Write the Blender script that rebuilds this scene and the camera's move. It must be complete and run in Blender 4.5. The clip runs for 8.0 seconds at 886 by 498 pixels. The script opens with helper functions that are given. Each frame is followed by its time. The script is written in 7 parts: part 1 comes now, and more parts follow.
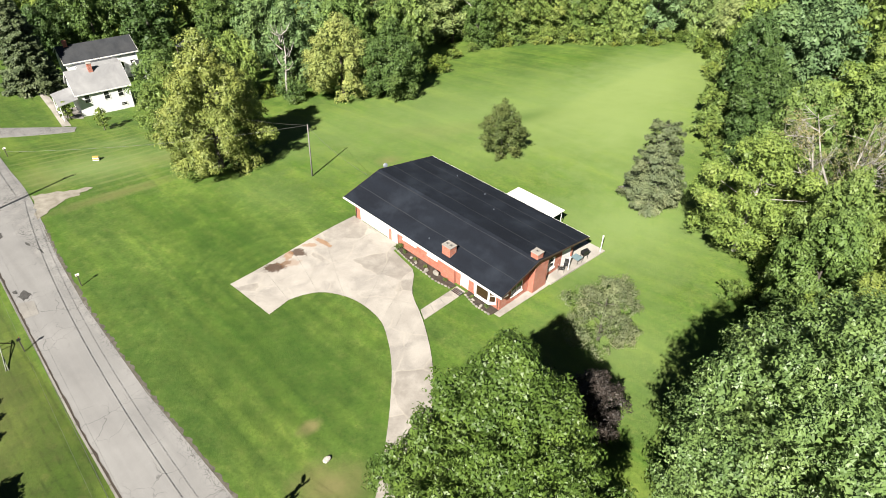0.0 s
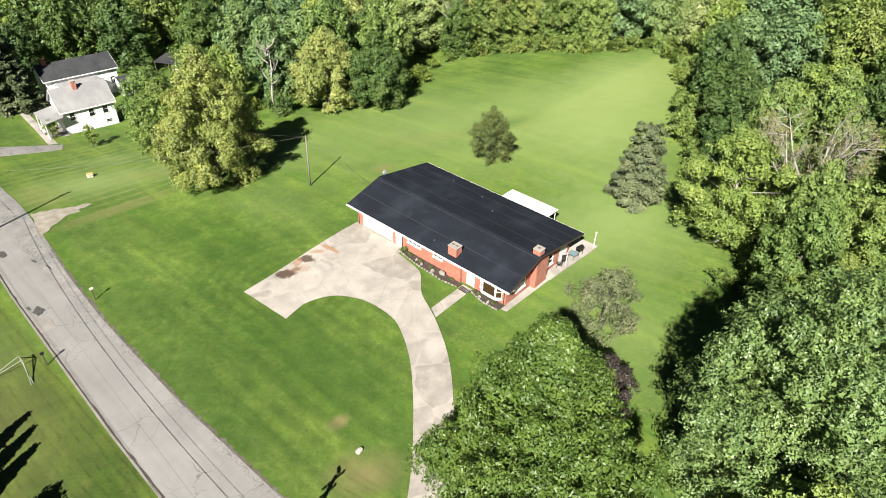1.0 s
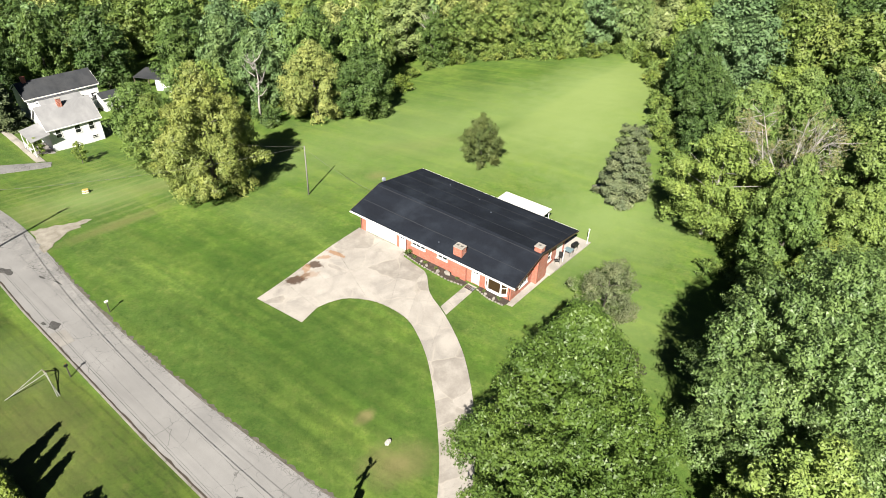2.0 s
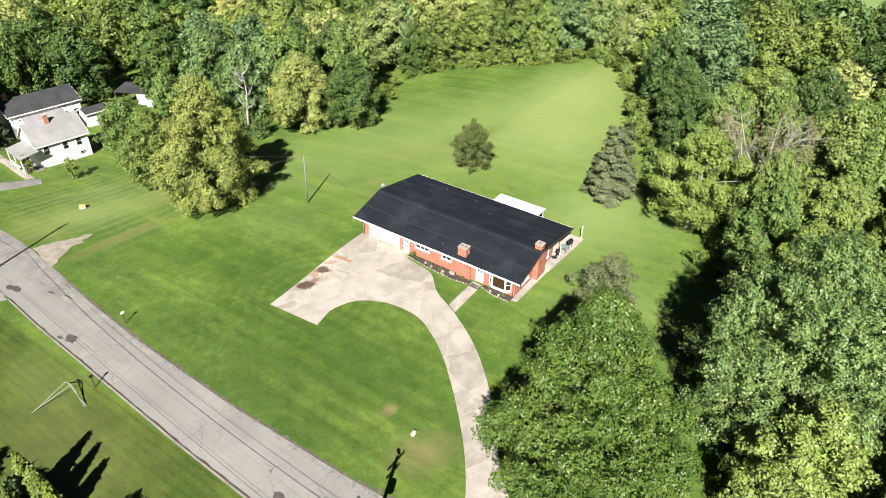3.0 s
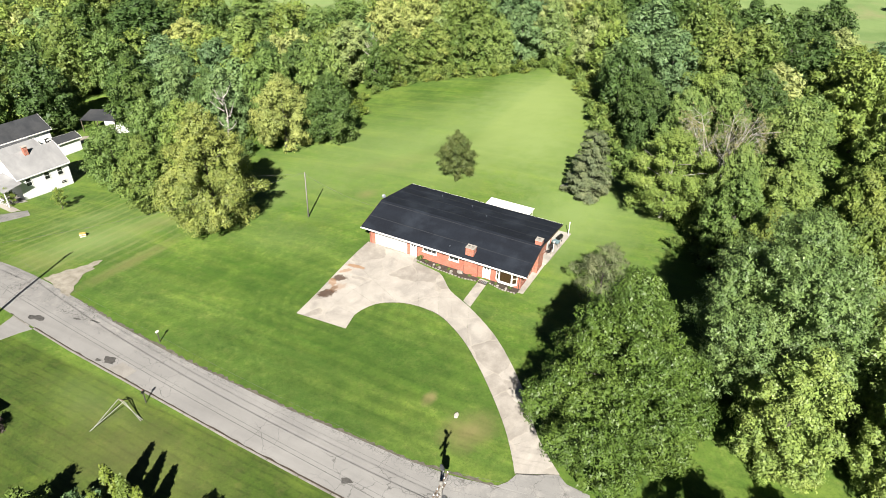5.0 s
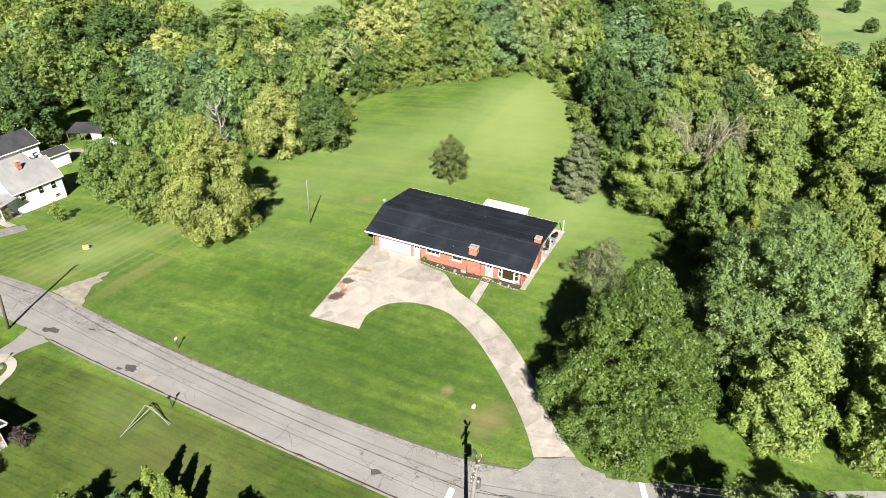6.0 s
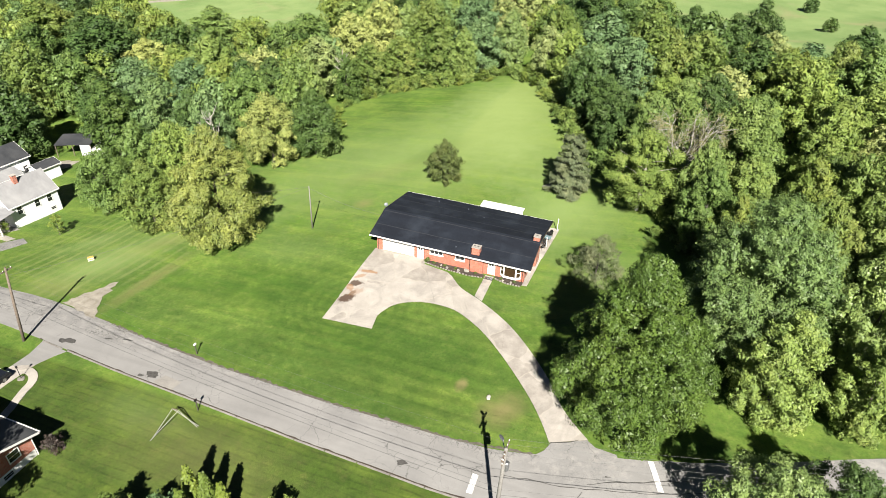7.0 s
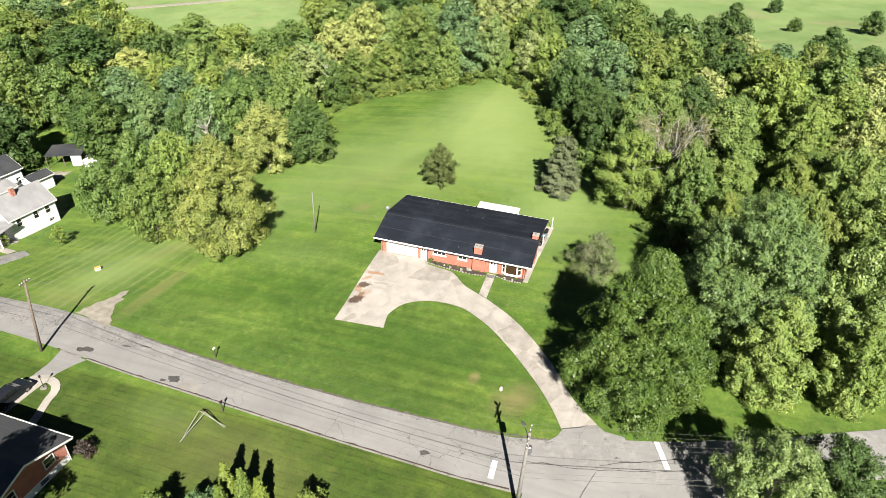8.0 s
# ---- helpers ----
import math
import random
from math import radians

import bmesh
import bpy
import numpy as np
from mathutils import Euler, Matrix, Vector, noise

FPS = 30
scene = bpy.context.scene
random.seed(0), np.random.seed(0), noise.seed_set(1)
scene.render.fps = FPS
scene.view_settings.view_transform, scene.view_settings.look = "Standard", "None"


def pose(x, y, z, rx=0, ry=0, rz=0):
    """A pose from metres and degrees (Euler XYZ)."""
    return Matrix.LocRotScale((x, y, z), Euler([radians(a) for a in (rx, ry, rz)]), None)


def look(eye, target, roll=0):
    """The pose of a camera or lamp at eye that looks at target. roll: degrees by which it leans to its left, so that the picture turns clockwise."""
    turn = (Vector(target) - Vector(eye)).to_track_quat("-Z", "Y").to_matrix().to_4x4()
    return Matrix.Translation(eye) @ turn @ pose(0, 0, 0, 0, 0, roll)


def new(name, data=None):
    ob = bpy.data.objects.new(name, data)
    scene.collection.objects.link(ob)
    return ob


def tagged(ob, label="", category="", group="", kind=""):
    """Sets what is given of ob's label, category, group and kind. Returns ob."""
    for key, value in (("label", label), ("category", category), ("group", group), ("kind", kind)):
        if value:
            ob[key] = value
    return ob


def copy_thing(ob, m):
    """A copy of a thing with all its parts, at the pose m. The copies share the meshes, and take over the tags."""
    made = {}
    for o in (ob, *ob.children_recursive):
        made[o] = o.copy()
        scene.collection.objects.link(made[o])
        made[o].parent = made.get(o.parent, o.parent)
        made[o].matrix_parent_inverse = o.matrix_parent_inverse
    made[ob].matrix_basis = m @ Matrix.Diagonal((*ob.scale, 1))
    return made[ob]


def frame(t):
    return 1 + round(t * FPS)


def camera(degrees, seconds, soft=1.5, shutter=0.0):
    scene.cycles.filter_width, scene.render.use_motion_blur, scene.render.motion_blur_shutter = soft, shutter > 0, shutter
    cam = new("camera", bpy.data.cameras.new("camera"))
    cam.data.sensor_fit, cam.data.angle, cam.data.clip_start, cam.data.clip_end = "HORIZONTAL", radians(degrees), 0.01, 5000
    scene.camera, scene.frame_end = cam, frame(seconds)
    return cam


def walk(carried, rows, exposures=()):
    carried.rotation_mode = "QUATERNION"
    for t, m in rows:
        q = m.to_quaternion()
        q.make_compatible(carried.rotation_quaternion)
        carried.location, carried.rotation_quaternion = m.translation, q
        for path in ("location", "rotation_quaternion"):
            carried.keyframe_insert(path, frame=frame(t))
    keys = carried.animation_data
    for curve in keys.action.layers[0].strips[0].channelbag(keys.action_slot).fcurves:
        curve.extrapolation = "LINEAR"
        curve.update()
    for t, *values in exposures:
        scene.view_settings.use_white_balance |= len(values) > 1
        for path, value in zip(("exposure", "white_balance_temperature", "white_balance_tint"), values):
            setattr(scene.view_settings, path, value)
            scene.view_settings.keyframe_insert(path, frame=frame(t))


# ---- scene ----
# the camera flies backwards in a wide arc round the house, rising slowly
cam = camera(70.6, 8.0, soft=0.5)
PATH = [
    (0.0, 0.272, 0.157, 38.193, 1.251, -36.704, 1.862),
    (0.5, -1.663, -1.318, 38.768, -0.723, -36.278, 1.947),
    (1.0, -3.651, -2.706, 39.333, -2.659, -35.873, 2.007),
    (1.5, -5.690, -4.009, 39.895, -4.557, -35.489, 2.043),
    (2.0, -7.776, -5.229, 40.456, -6.419, -35.128, 2.060),
    (2.5, -9.906, -6.370, 41.021, -8.243, -34.791, 2.060),
    (3.0, -12.077, -7.434, 41.595, -10.032, -34.477, 2.046),
    (3.5, -14.287, -8.423, 42.182, -11.784, -34.188, 2.021),
    (4.0, -16.531, -9.340, 42.785, -13.501, -33.925, 1.988),
    (4.5, -18.806, -10.187, 43.411, -15.182, -33.689, 1.950),
    (5.0, -21.110, -10.968, 44.062, -16.829, -33.479, 1.909),
    (5.5, -23.440, -11.685, 44.743, -18.441, -33.298, 1.869),
    (6.0, -25.791, -12.339, 45.458, -20.019, -33.147, 1.832),
    (6.5, -28.162, -12.935, 46.212, -21.563, -33.024, 1.802),
    (7.0, -30.549, -13.474, 47.010, -23.074, -32.933, 1.782),
    (7.5, -32.948, -13.960, 47.854, -24.552, -32.873, 1.773),
    (8.0, -35.357, -14.394, 48.750, -25.997, -32.845, 1.780),
]
rows = []
for t, x, y, z, yaw, pitch, roll in PATH:
    a, b = radians(yaw), radians(pitch)
    way = Vector((-math.sin(a) * math.cos(b), math.cos(a) * math.cos(b), math.sin(b)))
    eye = Vector((x, y, z))
    rows.append((t, look(eye, eye + way, roll)))
walk(cam, rows, exposures=[(0.0, 1.53), (8.0, 1.58)])

# ---- sky and sun ----
SUN_AZ, SUN_EL = 199.0, 39.0      # degrees clockwise from +y; height over the horizon
sky_world = bpy.data.worlds.new("sky")
scene.world = sky_world
sky_world.use_nodes = True
wn = sky_world.node_tree
sky_tex = wn.nodes.new("ShaderNodeTexSky")
sky_tex.sky_type, sky_tex.sun_disc = "NISHITA", False
sky_tex.air_density, sky_tex.dust_density = 0.6, 0.1
sky_tex.sun_elevation, sky_tex.sun_rotation = radians(SUN_EL), radians(SUN_AZ)
wn.links.new(sky_tex.outputs[0], wn.nodes["Background"].inputs[0])
wn.nodes["Background"].inputs[1].default_value = 0.016
sun = new("sun", bpy.data.lights.new("sun", "SUN"))
sun.data.energy, sun.data.angle, sun.data.color = 5.3, radians(0.53), (1.0, 0.94, 0.84)
sa, se = radians(SUN_AZ), radians(SUN_EL)
sun.matrix_world = look((0, 0, 80), Vector((0, 0, 80)) - Vector((math.sin(sa) * math.cos(se), math.cos(sa) * math.cos(se), math.sin(se))))


# ---- small helpers ----
HX, HY, HA = -11.742, 56.342, -43.0     # the house's own axes: x along its front, y to its back


def gz_np(x, y):
    """Height of the ground: a gentle slope that falls to the west and behind, levelled round the house."""
    c, s = math.cos(radians(HA)), math.sin(radians(HA))
    hx, hy = (x - HX) * c + (y - HY) * s, (y - HY) * c - (x - HX) * s
    far = np.hypot(np.maximum(abs(hx - 11.0) - 11.0, 0), np.maximum(abs(hy - 6.5) - 6.5, 0))
    k = np.clip((far - 0.5) / 12.0, 0, 1)
    dip = 1.7 * np.exp(-((x + 57) ** 2 + (y - 93) ** 2) / 392.0)
    x, v = np.clip(x, -75, 65), np.clip(y - 45, -60, 85)
    return (0.288 + 0.0548 * x + 0.00575 * v - 0.000798 * v * v + 0.000406 * x * v + 0.000239 * x * x) * k * k * (3 - 2 * k) - dip


def gz(x, y):
    return float(gz_np(x, y))


def hw(x, y):
    """House plan to world plan."""
    c, s = math.cos(radians(HA)), math.sin(radians(HA))
    return HX + c * x - s * y, HY + s * x + c * y


def empty(name, m=None, label="", category="", group="", kind=""):
    ob = new(name)
    if m is not None:
        ob.matrix_world = m
    return tagged(ob, label, category, group, kind)


def part(name, bm, material, parent=None, label="", smooth=False):
    """Links a bmesh as one mesh object under a thing."""
    me = bpy.data.meshes.new(name)
    bm.normal_update()
    bm.to_mesh(me)
    bm.free()
    if material is not None:
        me.materials.append(material)
    if smooth:
        me.polygons.foreach_set("use_smooth", [True] * len(me.polygons))
    ob = new(name, me)
    if parent is not None:
        ob.parent = parent
    if label:
        tagged(ob, label)
    return ob


def box(bm, x0, y0, z0, x1, y1, z1, bevel=0.0):
    """Adds a box between two corners, with bevelled edges where asked."""
    vs = [bm.verts.new((x, y, z)) for z in (z0, z1) for y in (y0, y1) for x in (x0, x1)]
    fs = [bm.faces.new([vs[i] for i in f]) for f in
          ((0, 2, 3, 1), (4, 5, 7, 6), (0, 1, 5, 4), (2, 6, 7, 3), (0, 4, 6, 2), (1, 3, 7, 5))]
    if bevel:
        es = list({e for f in fs for e in f.edges})
        bmesh.ops.bevel(bm, geom=es, offset=bevel, segments=2, profile=0.5, affect="EDGES", clamp_overlap=True)
    return bm


def boxed(x0, y0, z0, x1, y1, z1, bevel=0.0):
    return box(bmesh.new(), x0, y0, z0, x1, y1, z1, bevel)


def prism(bm, outline, z0, z1):
    """Adds an upright prism on a plan outline (counter-clockwise); z0 and z1 may be functions of x, y."""
    f0 = z0 if callable(z0) else (lambda x, y: z0)
    f1 = z1 if callable(z1) else (lambda x, y: z1)
    lo = [bm.verts.new((x, y, f0(x, y))) for x, y in outline]
    hi = [bm.verts.new((x, y, f1(x, y))) for x, y in outline]
    n = len(outline)
    bm.faces.new(hi)
    bm.faces.new(lo[::-1])
    for i in range(n):
        j = (i + 1) % n
        bm.faces.new((lo[i], lo[j], hi[j], hi[i]))
    return bm


def tube(bm, pts, radii, n=8, cap=True):
    """Adds a round tube through points, with a radius at each."""
    pts = [Vector(p) for p in pts]
    if not isinstance(radii, (list, tuple)):
        radii = [radii] * len(pts)
    rings = []
    for i, p in enumerate(pts):
        d = (pts[min(i + 1, len(pts) - 1)] - pts[max(i - 1, 0)]).normalized()
        a = d.cross(Vector((0, 0, 1)) if abs(d.z) < 0.9 else Vector((1, 0, 0))).normalized()
        b = d.cross(a)
        rings.append([bm.verts.new(p + (a * math.cos(2 * math.pi * k / n) + b * math.sin(2 * math.pi * k / n)) * radii[i]) for k in range(n)])
    for r0, r1 in zip(rings, rings[1:]):
        for k in range(n):
            bm.faces.new((r0[k], r0[(k + 1) % n], r1[(k + 1) % n], r1[k]))
    if cap:
        bm.faces.new(rings[0][::-1])
        bm.faces.new(rings[-1])
    return bm


def tubed(pts, radii, n=8):
    return tube(bmesh.new(), pts, radii, n)


def ball(bm, c, rx, ry, rz, rough=0.0, sub=2, seed=0):
    """Adds a rounded lump, uneven by rough."""
    made = bmesh.ops.create_icosphere(bm, subdivisions=sub, radius=1.0)["verts"]
    for v in made:
        k = 1.0 + rough * noise.noise(v.co * 1.7 + Vector((seed * 3.1, seed, 0)))
        v.co = Vector((c[0] + v.co.x * rx * k, c[1] + v.co.y * ry * k, c[2] + v.co.z * rz * k))
    return bm


# ---- materials ----
def material(name):
    m = bpy.data.materials.new(name)
    m.use_nodes = True
    return m, m.node_tree, m.node_tree.nodes["Principled BSDF"]


def ramp(nt, source, stops):
    r = nt.nodes.new("ShaderNodeValToRGB")
    while len(r.color_ramp.elements) < len(stops):
        r.color_ramp.elements.new(0.5)
    for e, (p, c) in zip(r.color_ramp.elements, stops):
        e.position = p
        e.color = (*c, 1) if len(c) == 3 else c
    nt.links.new(source, r.inputs[0])
    return r.outputs[0]


def grey(v):
    return (v, v, v)


def noise_of(nt, vector, scale, detail=4.0, rough=0.55, distort=0.0):
    n = nt.nodes.new("ShaderNodeTexNoise")
    n.inputs["Scale"].default_value, n.inputs["Detail"].default_value = scale, detail
    n.inputs["Roughness"].default_value, n.inputs["Distortion"].default_value = rough, distort
    if vector is not None:
        nt.links.new(vector, n.inputs["Vector"])
    return n.outputs[0]


def mix(nt, factor, a, b, mode="MIX"):
    n = nt.nodes.new("ShaderNodeMix")
    n.data_type, n.blend_type = "RGBA", mode
    for i, v in ((0, factor), (6, a), (7, b)):
        if hasattr(v, "is_linked"):
            nt.links.new(v, n.inputs[i])
        else:
            n.inputs[i].default_value = v if i == 0 else (*v, 1)
    return n.outputs[2]


def maths(nt, op, a, b=0.0, clamp=False):
    n = nt.nodes.new("ShaderNodeMath")
    n.operation, n.use_clamp = op, clamp
    for i, v in ((0, a), (1, b)):
        if hasattr(v, "is_linked"):
            nt.links.new(v, n.inputs[i])
        else:
            n.inputs[i].default_value = v
    return n.outputs[0]


def bump(nt, bsdf, height, strength=0.3, distance=0.02):
    b = nt.nodes.new("ShaderNodeBump")
    b.inputs["Strength"].default_value, b.inputs["Distance"].default_value = strength, distance
    nt.links.new(height, b.inputs["Height"])
    nt.links.new(b.outputs[0], bsdf.inputs["Normal"])


def place_of(nt, turn=0.0):
    g = nt.nodes.new("ShaderNodeNewGeometry")
    if not turn:
        return g.outputs["Position"]
    v = nt.nodes.new("ShaderNodeVectorRotate")
    v.rotation_type = "Z_AXIS"
    v.inputs["Angle"].default_value = radians(turn)
    nt.links.new(g.outputs["Position"], v.inputs["Vector"])
    return v.outputs[0]


def plain(name, c0, c1, rough=0.6, scale=6.0, metal=0.0, fine=60.0, strength=0.15, spread=0.0):
    """A surface with a broad and a fine variation between two colours; spread: variation from object to object."""
    m, nt, b = material(name)
    p = place_of(nt)
    f = mix(nt, 0.35, noise_of(nt, p, scale, 5.0), noise_of(nt, p, fine, 3.0))
    col = ramp(nt, f, ((0.35, c0), (0.65, c1)))
    if spread:
        o = nt.nodes.new("ShaderNodeObjectInfo")
        col = mix(nt, 1.0, col, ramp(nt, o.outputs["Random"], ((0.0, grey(1.0 - spread)), (1.0, grey(1.0 + spread)))), "MULTIPLY")
    nt.links.new(col, b.inputs["Base Color"])
    b.inputs["Roughness"].default_value, b.inputs["Metallic"].default_value = rough, metal
    bump(nt, b, noise_of(nt, p, fine, 3.0), strength, 0.01)
    return m


def lawn_material():
    """Mown grass with faint stripes, worn and lush patches; leaf litter under the woods; pale meadow far away."""
    m, nt, b = material("lawn")
    p = place_of(nt)
    broad, mid = noise_of(nt, p, 0.055, 4.0, 0.6, 0.6), noise_of(nt, p, 0.35, 5.0, 0.65)
    fine, blades = noise_of(nt, p, 3.0, 5.0, 0.7), noise_of(nt, p, 22.0, 3.0, 0.7)
    col = ramp(nt, broad, ((0.30, (0.0304, 0.0686, 0.0106)), (0.52, (0.0508, 0.095, 0.0152)), (0.72, (0.0739, 0.1195, 0.0244))))
    col = mix(nt, 0.55, col, ramp(nt, mid, ((0.3, (0.0251, 0.0587, 0.0079)), (0.7, (0.0739, 0.1135, 0.0251)))))
    col = mix(nt, 0.30, col, ramp(nt, fine, ((0.3, (0.0211, 0.0475, 0.0073)), (0.7, (0.095, 0.1247, 0.0356)))))
    # mowing: broad wavering swathes along the street, and fine lines a mower's width apart
    turned = place_of(nt, -HA)

    def swathes(sx, sy, lo, hi, turn=0.0):
        mp = nt.nodes.new("ShaderNodeMapping")
        mp.inputs["Scale"].default_value = (sx, sy, 0.0)
        mp.inputs["Rotation"].default_value = (0, 0, radians(turn))
        nt.links.new(turned, mp.inputs["Vector"])
        return ramp(nt, noise_of(nt, mp.outputs[0], 1.0, 3.0, 0.6, 0.4), ((lo, grey(0)), (hi, grey(1))))

    col = mix(nt, maths(nt, "MULTIPLY", swathes(0.03, 0.16, 0.42, 0.62), 0.6), col, (0.0389, 0.0838, 0.0086))
    col = mix(nt, maths(nt, "MULTIPLY", swathes(0.04, 0.3, 0.46, 0.66, 9), 0.5), col, (0.1089, 0.1452, 0.0271))
    def mown(size, mask, amount, colour, distort=2.2):
        """Regular mower's lines of a given spacing where the mask lies."""
        nonlocal col
        w = nt.nodes.new("ShaderNodeTexWave")
        w.bands_direction = "Y"
        w.inputs["Scale"].default_value, w.inputs["Distortion"].default_value = 0.314 / size, distort
        w.inputs["Detail"].default_value, w.inputs["Detail Scale"].default_value = 3.0, 0.3
        nt.links.new(turned, w.inputs["Vector"])
        k = maths(nt, "MULTIPLY", ramp(nt, w.outputs[1], ((0.3, grey(0)), (0.8, grey(amount)))), mask)
        col = mix(nt, k, col, colour)

    tsep = nt.nodes.new("ShaderNodeSeparateXYZ")
    nt.links.new(turned, tsep.inputs[0])
    street_y = HY * math.cos(radians(HA)) - HX * math.sin(radians(HA)) - 31.0
    near_side = ramp(nt, maths(nt, "ADD", maths(nt, "MULTIPLY", maths(nt, "SUBTRACT", street_y, tsep.outputs[1]), 0.2), 0.5), ((0.45, grey(0)), (0.55, grey(1))))
    patchy = ramp(nt, noise_of(nt, p, 0.06, 3.0), ((0.40, grey(0.1)), (0.62, grey(1))))
    mown(2.3, patchy, 0.20, (0.0891, 0.1254, 0.0224), 3.0)
    mown(0.75, patchy, 0.18, (0.0792, 0.1155, 0.0198))
    mown(0.8, near_side, 0.08, (0.029, 0.0528, 0.0092), 3.0)
    col = mix(nt, maths(nt, "MULTIPLY", near_side, 0.25), col, (0.0561, 0.0792, 0.0132))
    col = mix(nt, maths(nt, "MULTIPLY", near_side, ramp(nt, noise_of(nt, p, 0.55, 7.0, 0.78), ((0.44, grey(0)), (0.62, grey(0.65))))), col, (0.019, 0.043, 0.0066))
    thatch = noise_of(nt, p, 1.1, 6.0, 0.78)
    col = mix(nt, ramp(nt, thatch, ((0.50, grey(0)), (0.70, grey(0.42)))), col, (0.1353, 0.1419, 0.0436))
    col = mix(nt, ramp(nt, noise_of(nt, p, 0.8, 6.0, 0.78), ((0.53, grey(0)), (0.72, grey(0.42)))), col, (0.0198, 0.0475, 0.0059))
    col = mix(nt, ramp(nt, noise_of(nt, p, 4.5, 5.0, 0.8), ((0.50, grey(0)), (0.75, grey(0.65)))), col, (0.0158, 0.0363, 0.0046))
    sep = nt.nodes.new("ShaderNodeSeparateXYZ")
    nt.links.new(p, sep.inputs[0])

    def patch(cx, cy, r, soft=0.5, turn=0.0, squash=1.0):
        """A round or long patch with a ragged edge."""
        mp = nt.nodes.new("ShaderNodeMapping")
        mp.vector_type = "TEXTURE"
        mp.inputs["Location"].default_value = (cx, cy, 0)
        mp.inputs["Rotation"].default_value = (0, 0, radians(turn))
        mp.inputs["Scale"].default_value = (r, r * squash, 1000)
        nt.links.new(p, mp.inputs["Vector"])
        ln = nt.nodes.new("ShaderNodeVectorMath")
        ln.operation = "LENGTH"
        nt.links.new(mp.outputs[0], ln.inputs[0])
        ragged = maths(nt, "ADD", ln.outputs["Value"], maths(nt, "MULTIPLY", noise_of(nt, p, 0.5, 6.0, 0.7), 0.9))
        return ramp(nt, maths(nt, "SUBTRACT", ragged, 0.45), ((max(0.0, 1 - soft), grey(1)), (1.0, grey(0))))

    # clumps and faint streaks over all, thin mower's lines on the near side
    col = mix(nt, 1.0, col, ramp(nt, noise_of(nt, p, 0.5, 8.0, 0.78), ((0.34, (0.78, 0.82, 0.80)), (0.66, (1.25, 1.21, 1.16)))), "MULTIPLY")
    col = mix(nt, 1.0, col, ramp(nt, noise_of(nt, p, 0.13, 5.0, 0.6), ((0.34, (0.82, 0.86, 0.82)), (0.66, (1.26, 1.20, 1.15)))), "MULTIPLY")
    col = mix(nt, 1.0, col, ramp(nt, swathes(0.10, 1.0, 0.3, 0.7, 4), ((0.0, grey(0.91)), (1.0, grey(1.10)))), "MULTIPLY")
    line = nt.nodes.new("ShaderNodeTexWave")
    line.bands_direction = "Y"
    line.inputs["Scale"].default_value, line.inputs["Distortion"].default_value, line.inputs["Detail Scale"].default_value = 0.314 / 0.75, 2.4, 0.6
    nt.links.new(turned, line.inputs["Vector"])
    cut = maths(nt, "MULTIPLY", ramp(nt, line.outputs[1], ((0.70, grey(0)), (0.97, grey(1)))), ramp(nt, noise_of(nt, p, 0.9, 6.0, 0.75), ((0.40, grey(0)), (0.66, grey(0.6)))))
    col = mix(nt, maths(nt, "MULTIPLY", cut, near_side), col, (0.0172, 0.0343, 0.0059))
    col = mix(nt, 1.0, col, mix(nt, near_side, (1.22, 1.29, 1.24), (1.10, 1.08, 1.05)), "MULTIPLY")
    lush = (0.0304, 0.0713, 0.0086)
    pale = (0.166, 0.228, 0.074)
    straw = (0.165, 0.1531, 0.0607)
    for cx, cy, r, soft, turn, squash, c, amount in (
            (30, 98, 26, 0.8, 65, 0.5, pale, 0.85), (18, 56, 16, 0.95, 30, 0.8, pale, 0.75), (22, 78, 20, 0.95, 70, 0.6, pale, 0.78), (0, 85, 30, 0.95, 30, 0.8, pale, 0.6), (17, 90, 24, 0.9, 65, 0.55, pale, 0.5), (-25, 78, 18, 0.95, 20, 0.6, pale, 0.4), (14, 38, 12, 0.95, 0, 0.9, pale, 0.45), (-22, 62, 10, 0.95, -43, 0.5, pale, 0.25),
            (-22, 52, 13, 0.9, -43, 0.6, lush, 0.55), (-16, 36, 17, 0.95, -43, 0.75, lush, 0.5), (-32, 55, 9, 0.9, -43, 0.4, lush, 0.4),
            (-7.5, 24.5, 3.6, 0.9, 10, 0.75, straw, 0.9), (-9.9, 29.1, 1.3, 0.7, 40, 0.6, straw, 0.95), (-46, 70, 12, 0.9, 20, 0.55, pale, 0.75),
            (-40, 62, 9, 0.8, 40, 0.18, straw, 0.5), (-48, 78, 8, 0.9, 10, 0.4, pale, 0.5), (-41, 38, 7, 0.9, -43, 0.5, pale, 0.25),
            (-8.5, 70, 2.2, 0.9, 0, 0.8, straw, 0.5),
            (-36, 30, 12, 0.95, -43, 0.5, straw, 0.28), (-52, 66, 8, 0.95, -30, 0.4, straw, 0.35), (-38, 72, 8, 0.95, 10, 0.3, straw, 0.35), (10, 84, 10, 0.95, 20, 0.3, lush, 0.4), (-2, 80, 12, 0.95, 10, 0.3, straw, 0.18), (8, 52, 9, 0.9, -43, 0.35, pale, 0.3)):
        col = mix(nt, maths(nt, "MULTIPLY", patch(cx, cy, r, soft, turn, squash), amount), col, c)
    front = patch(-16, 37, 24, 0.6, -43, 0.62)
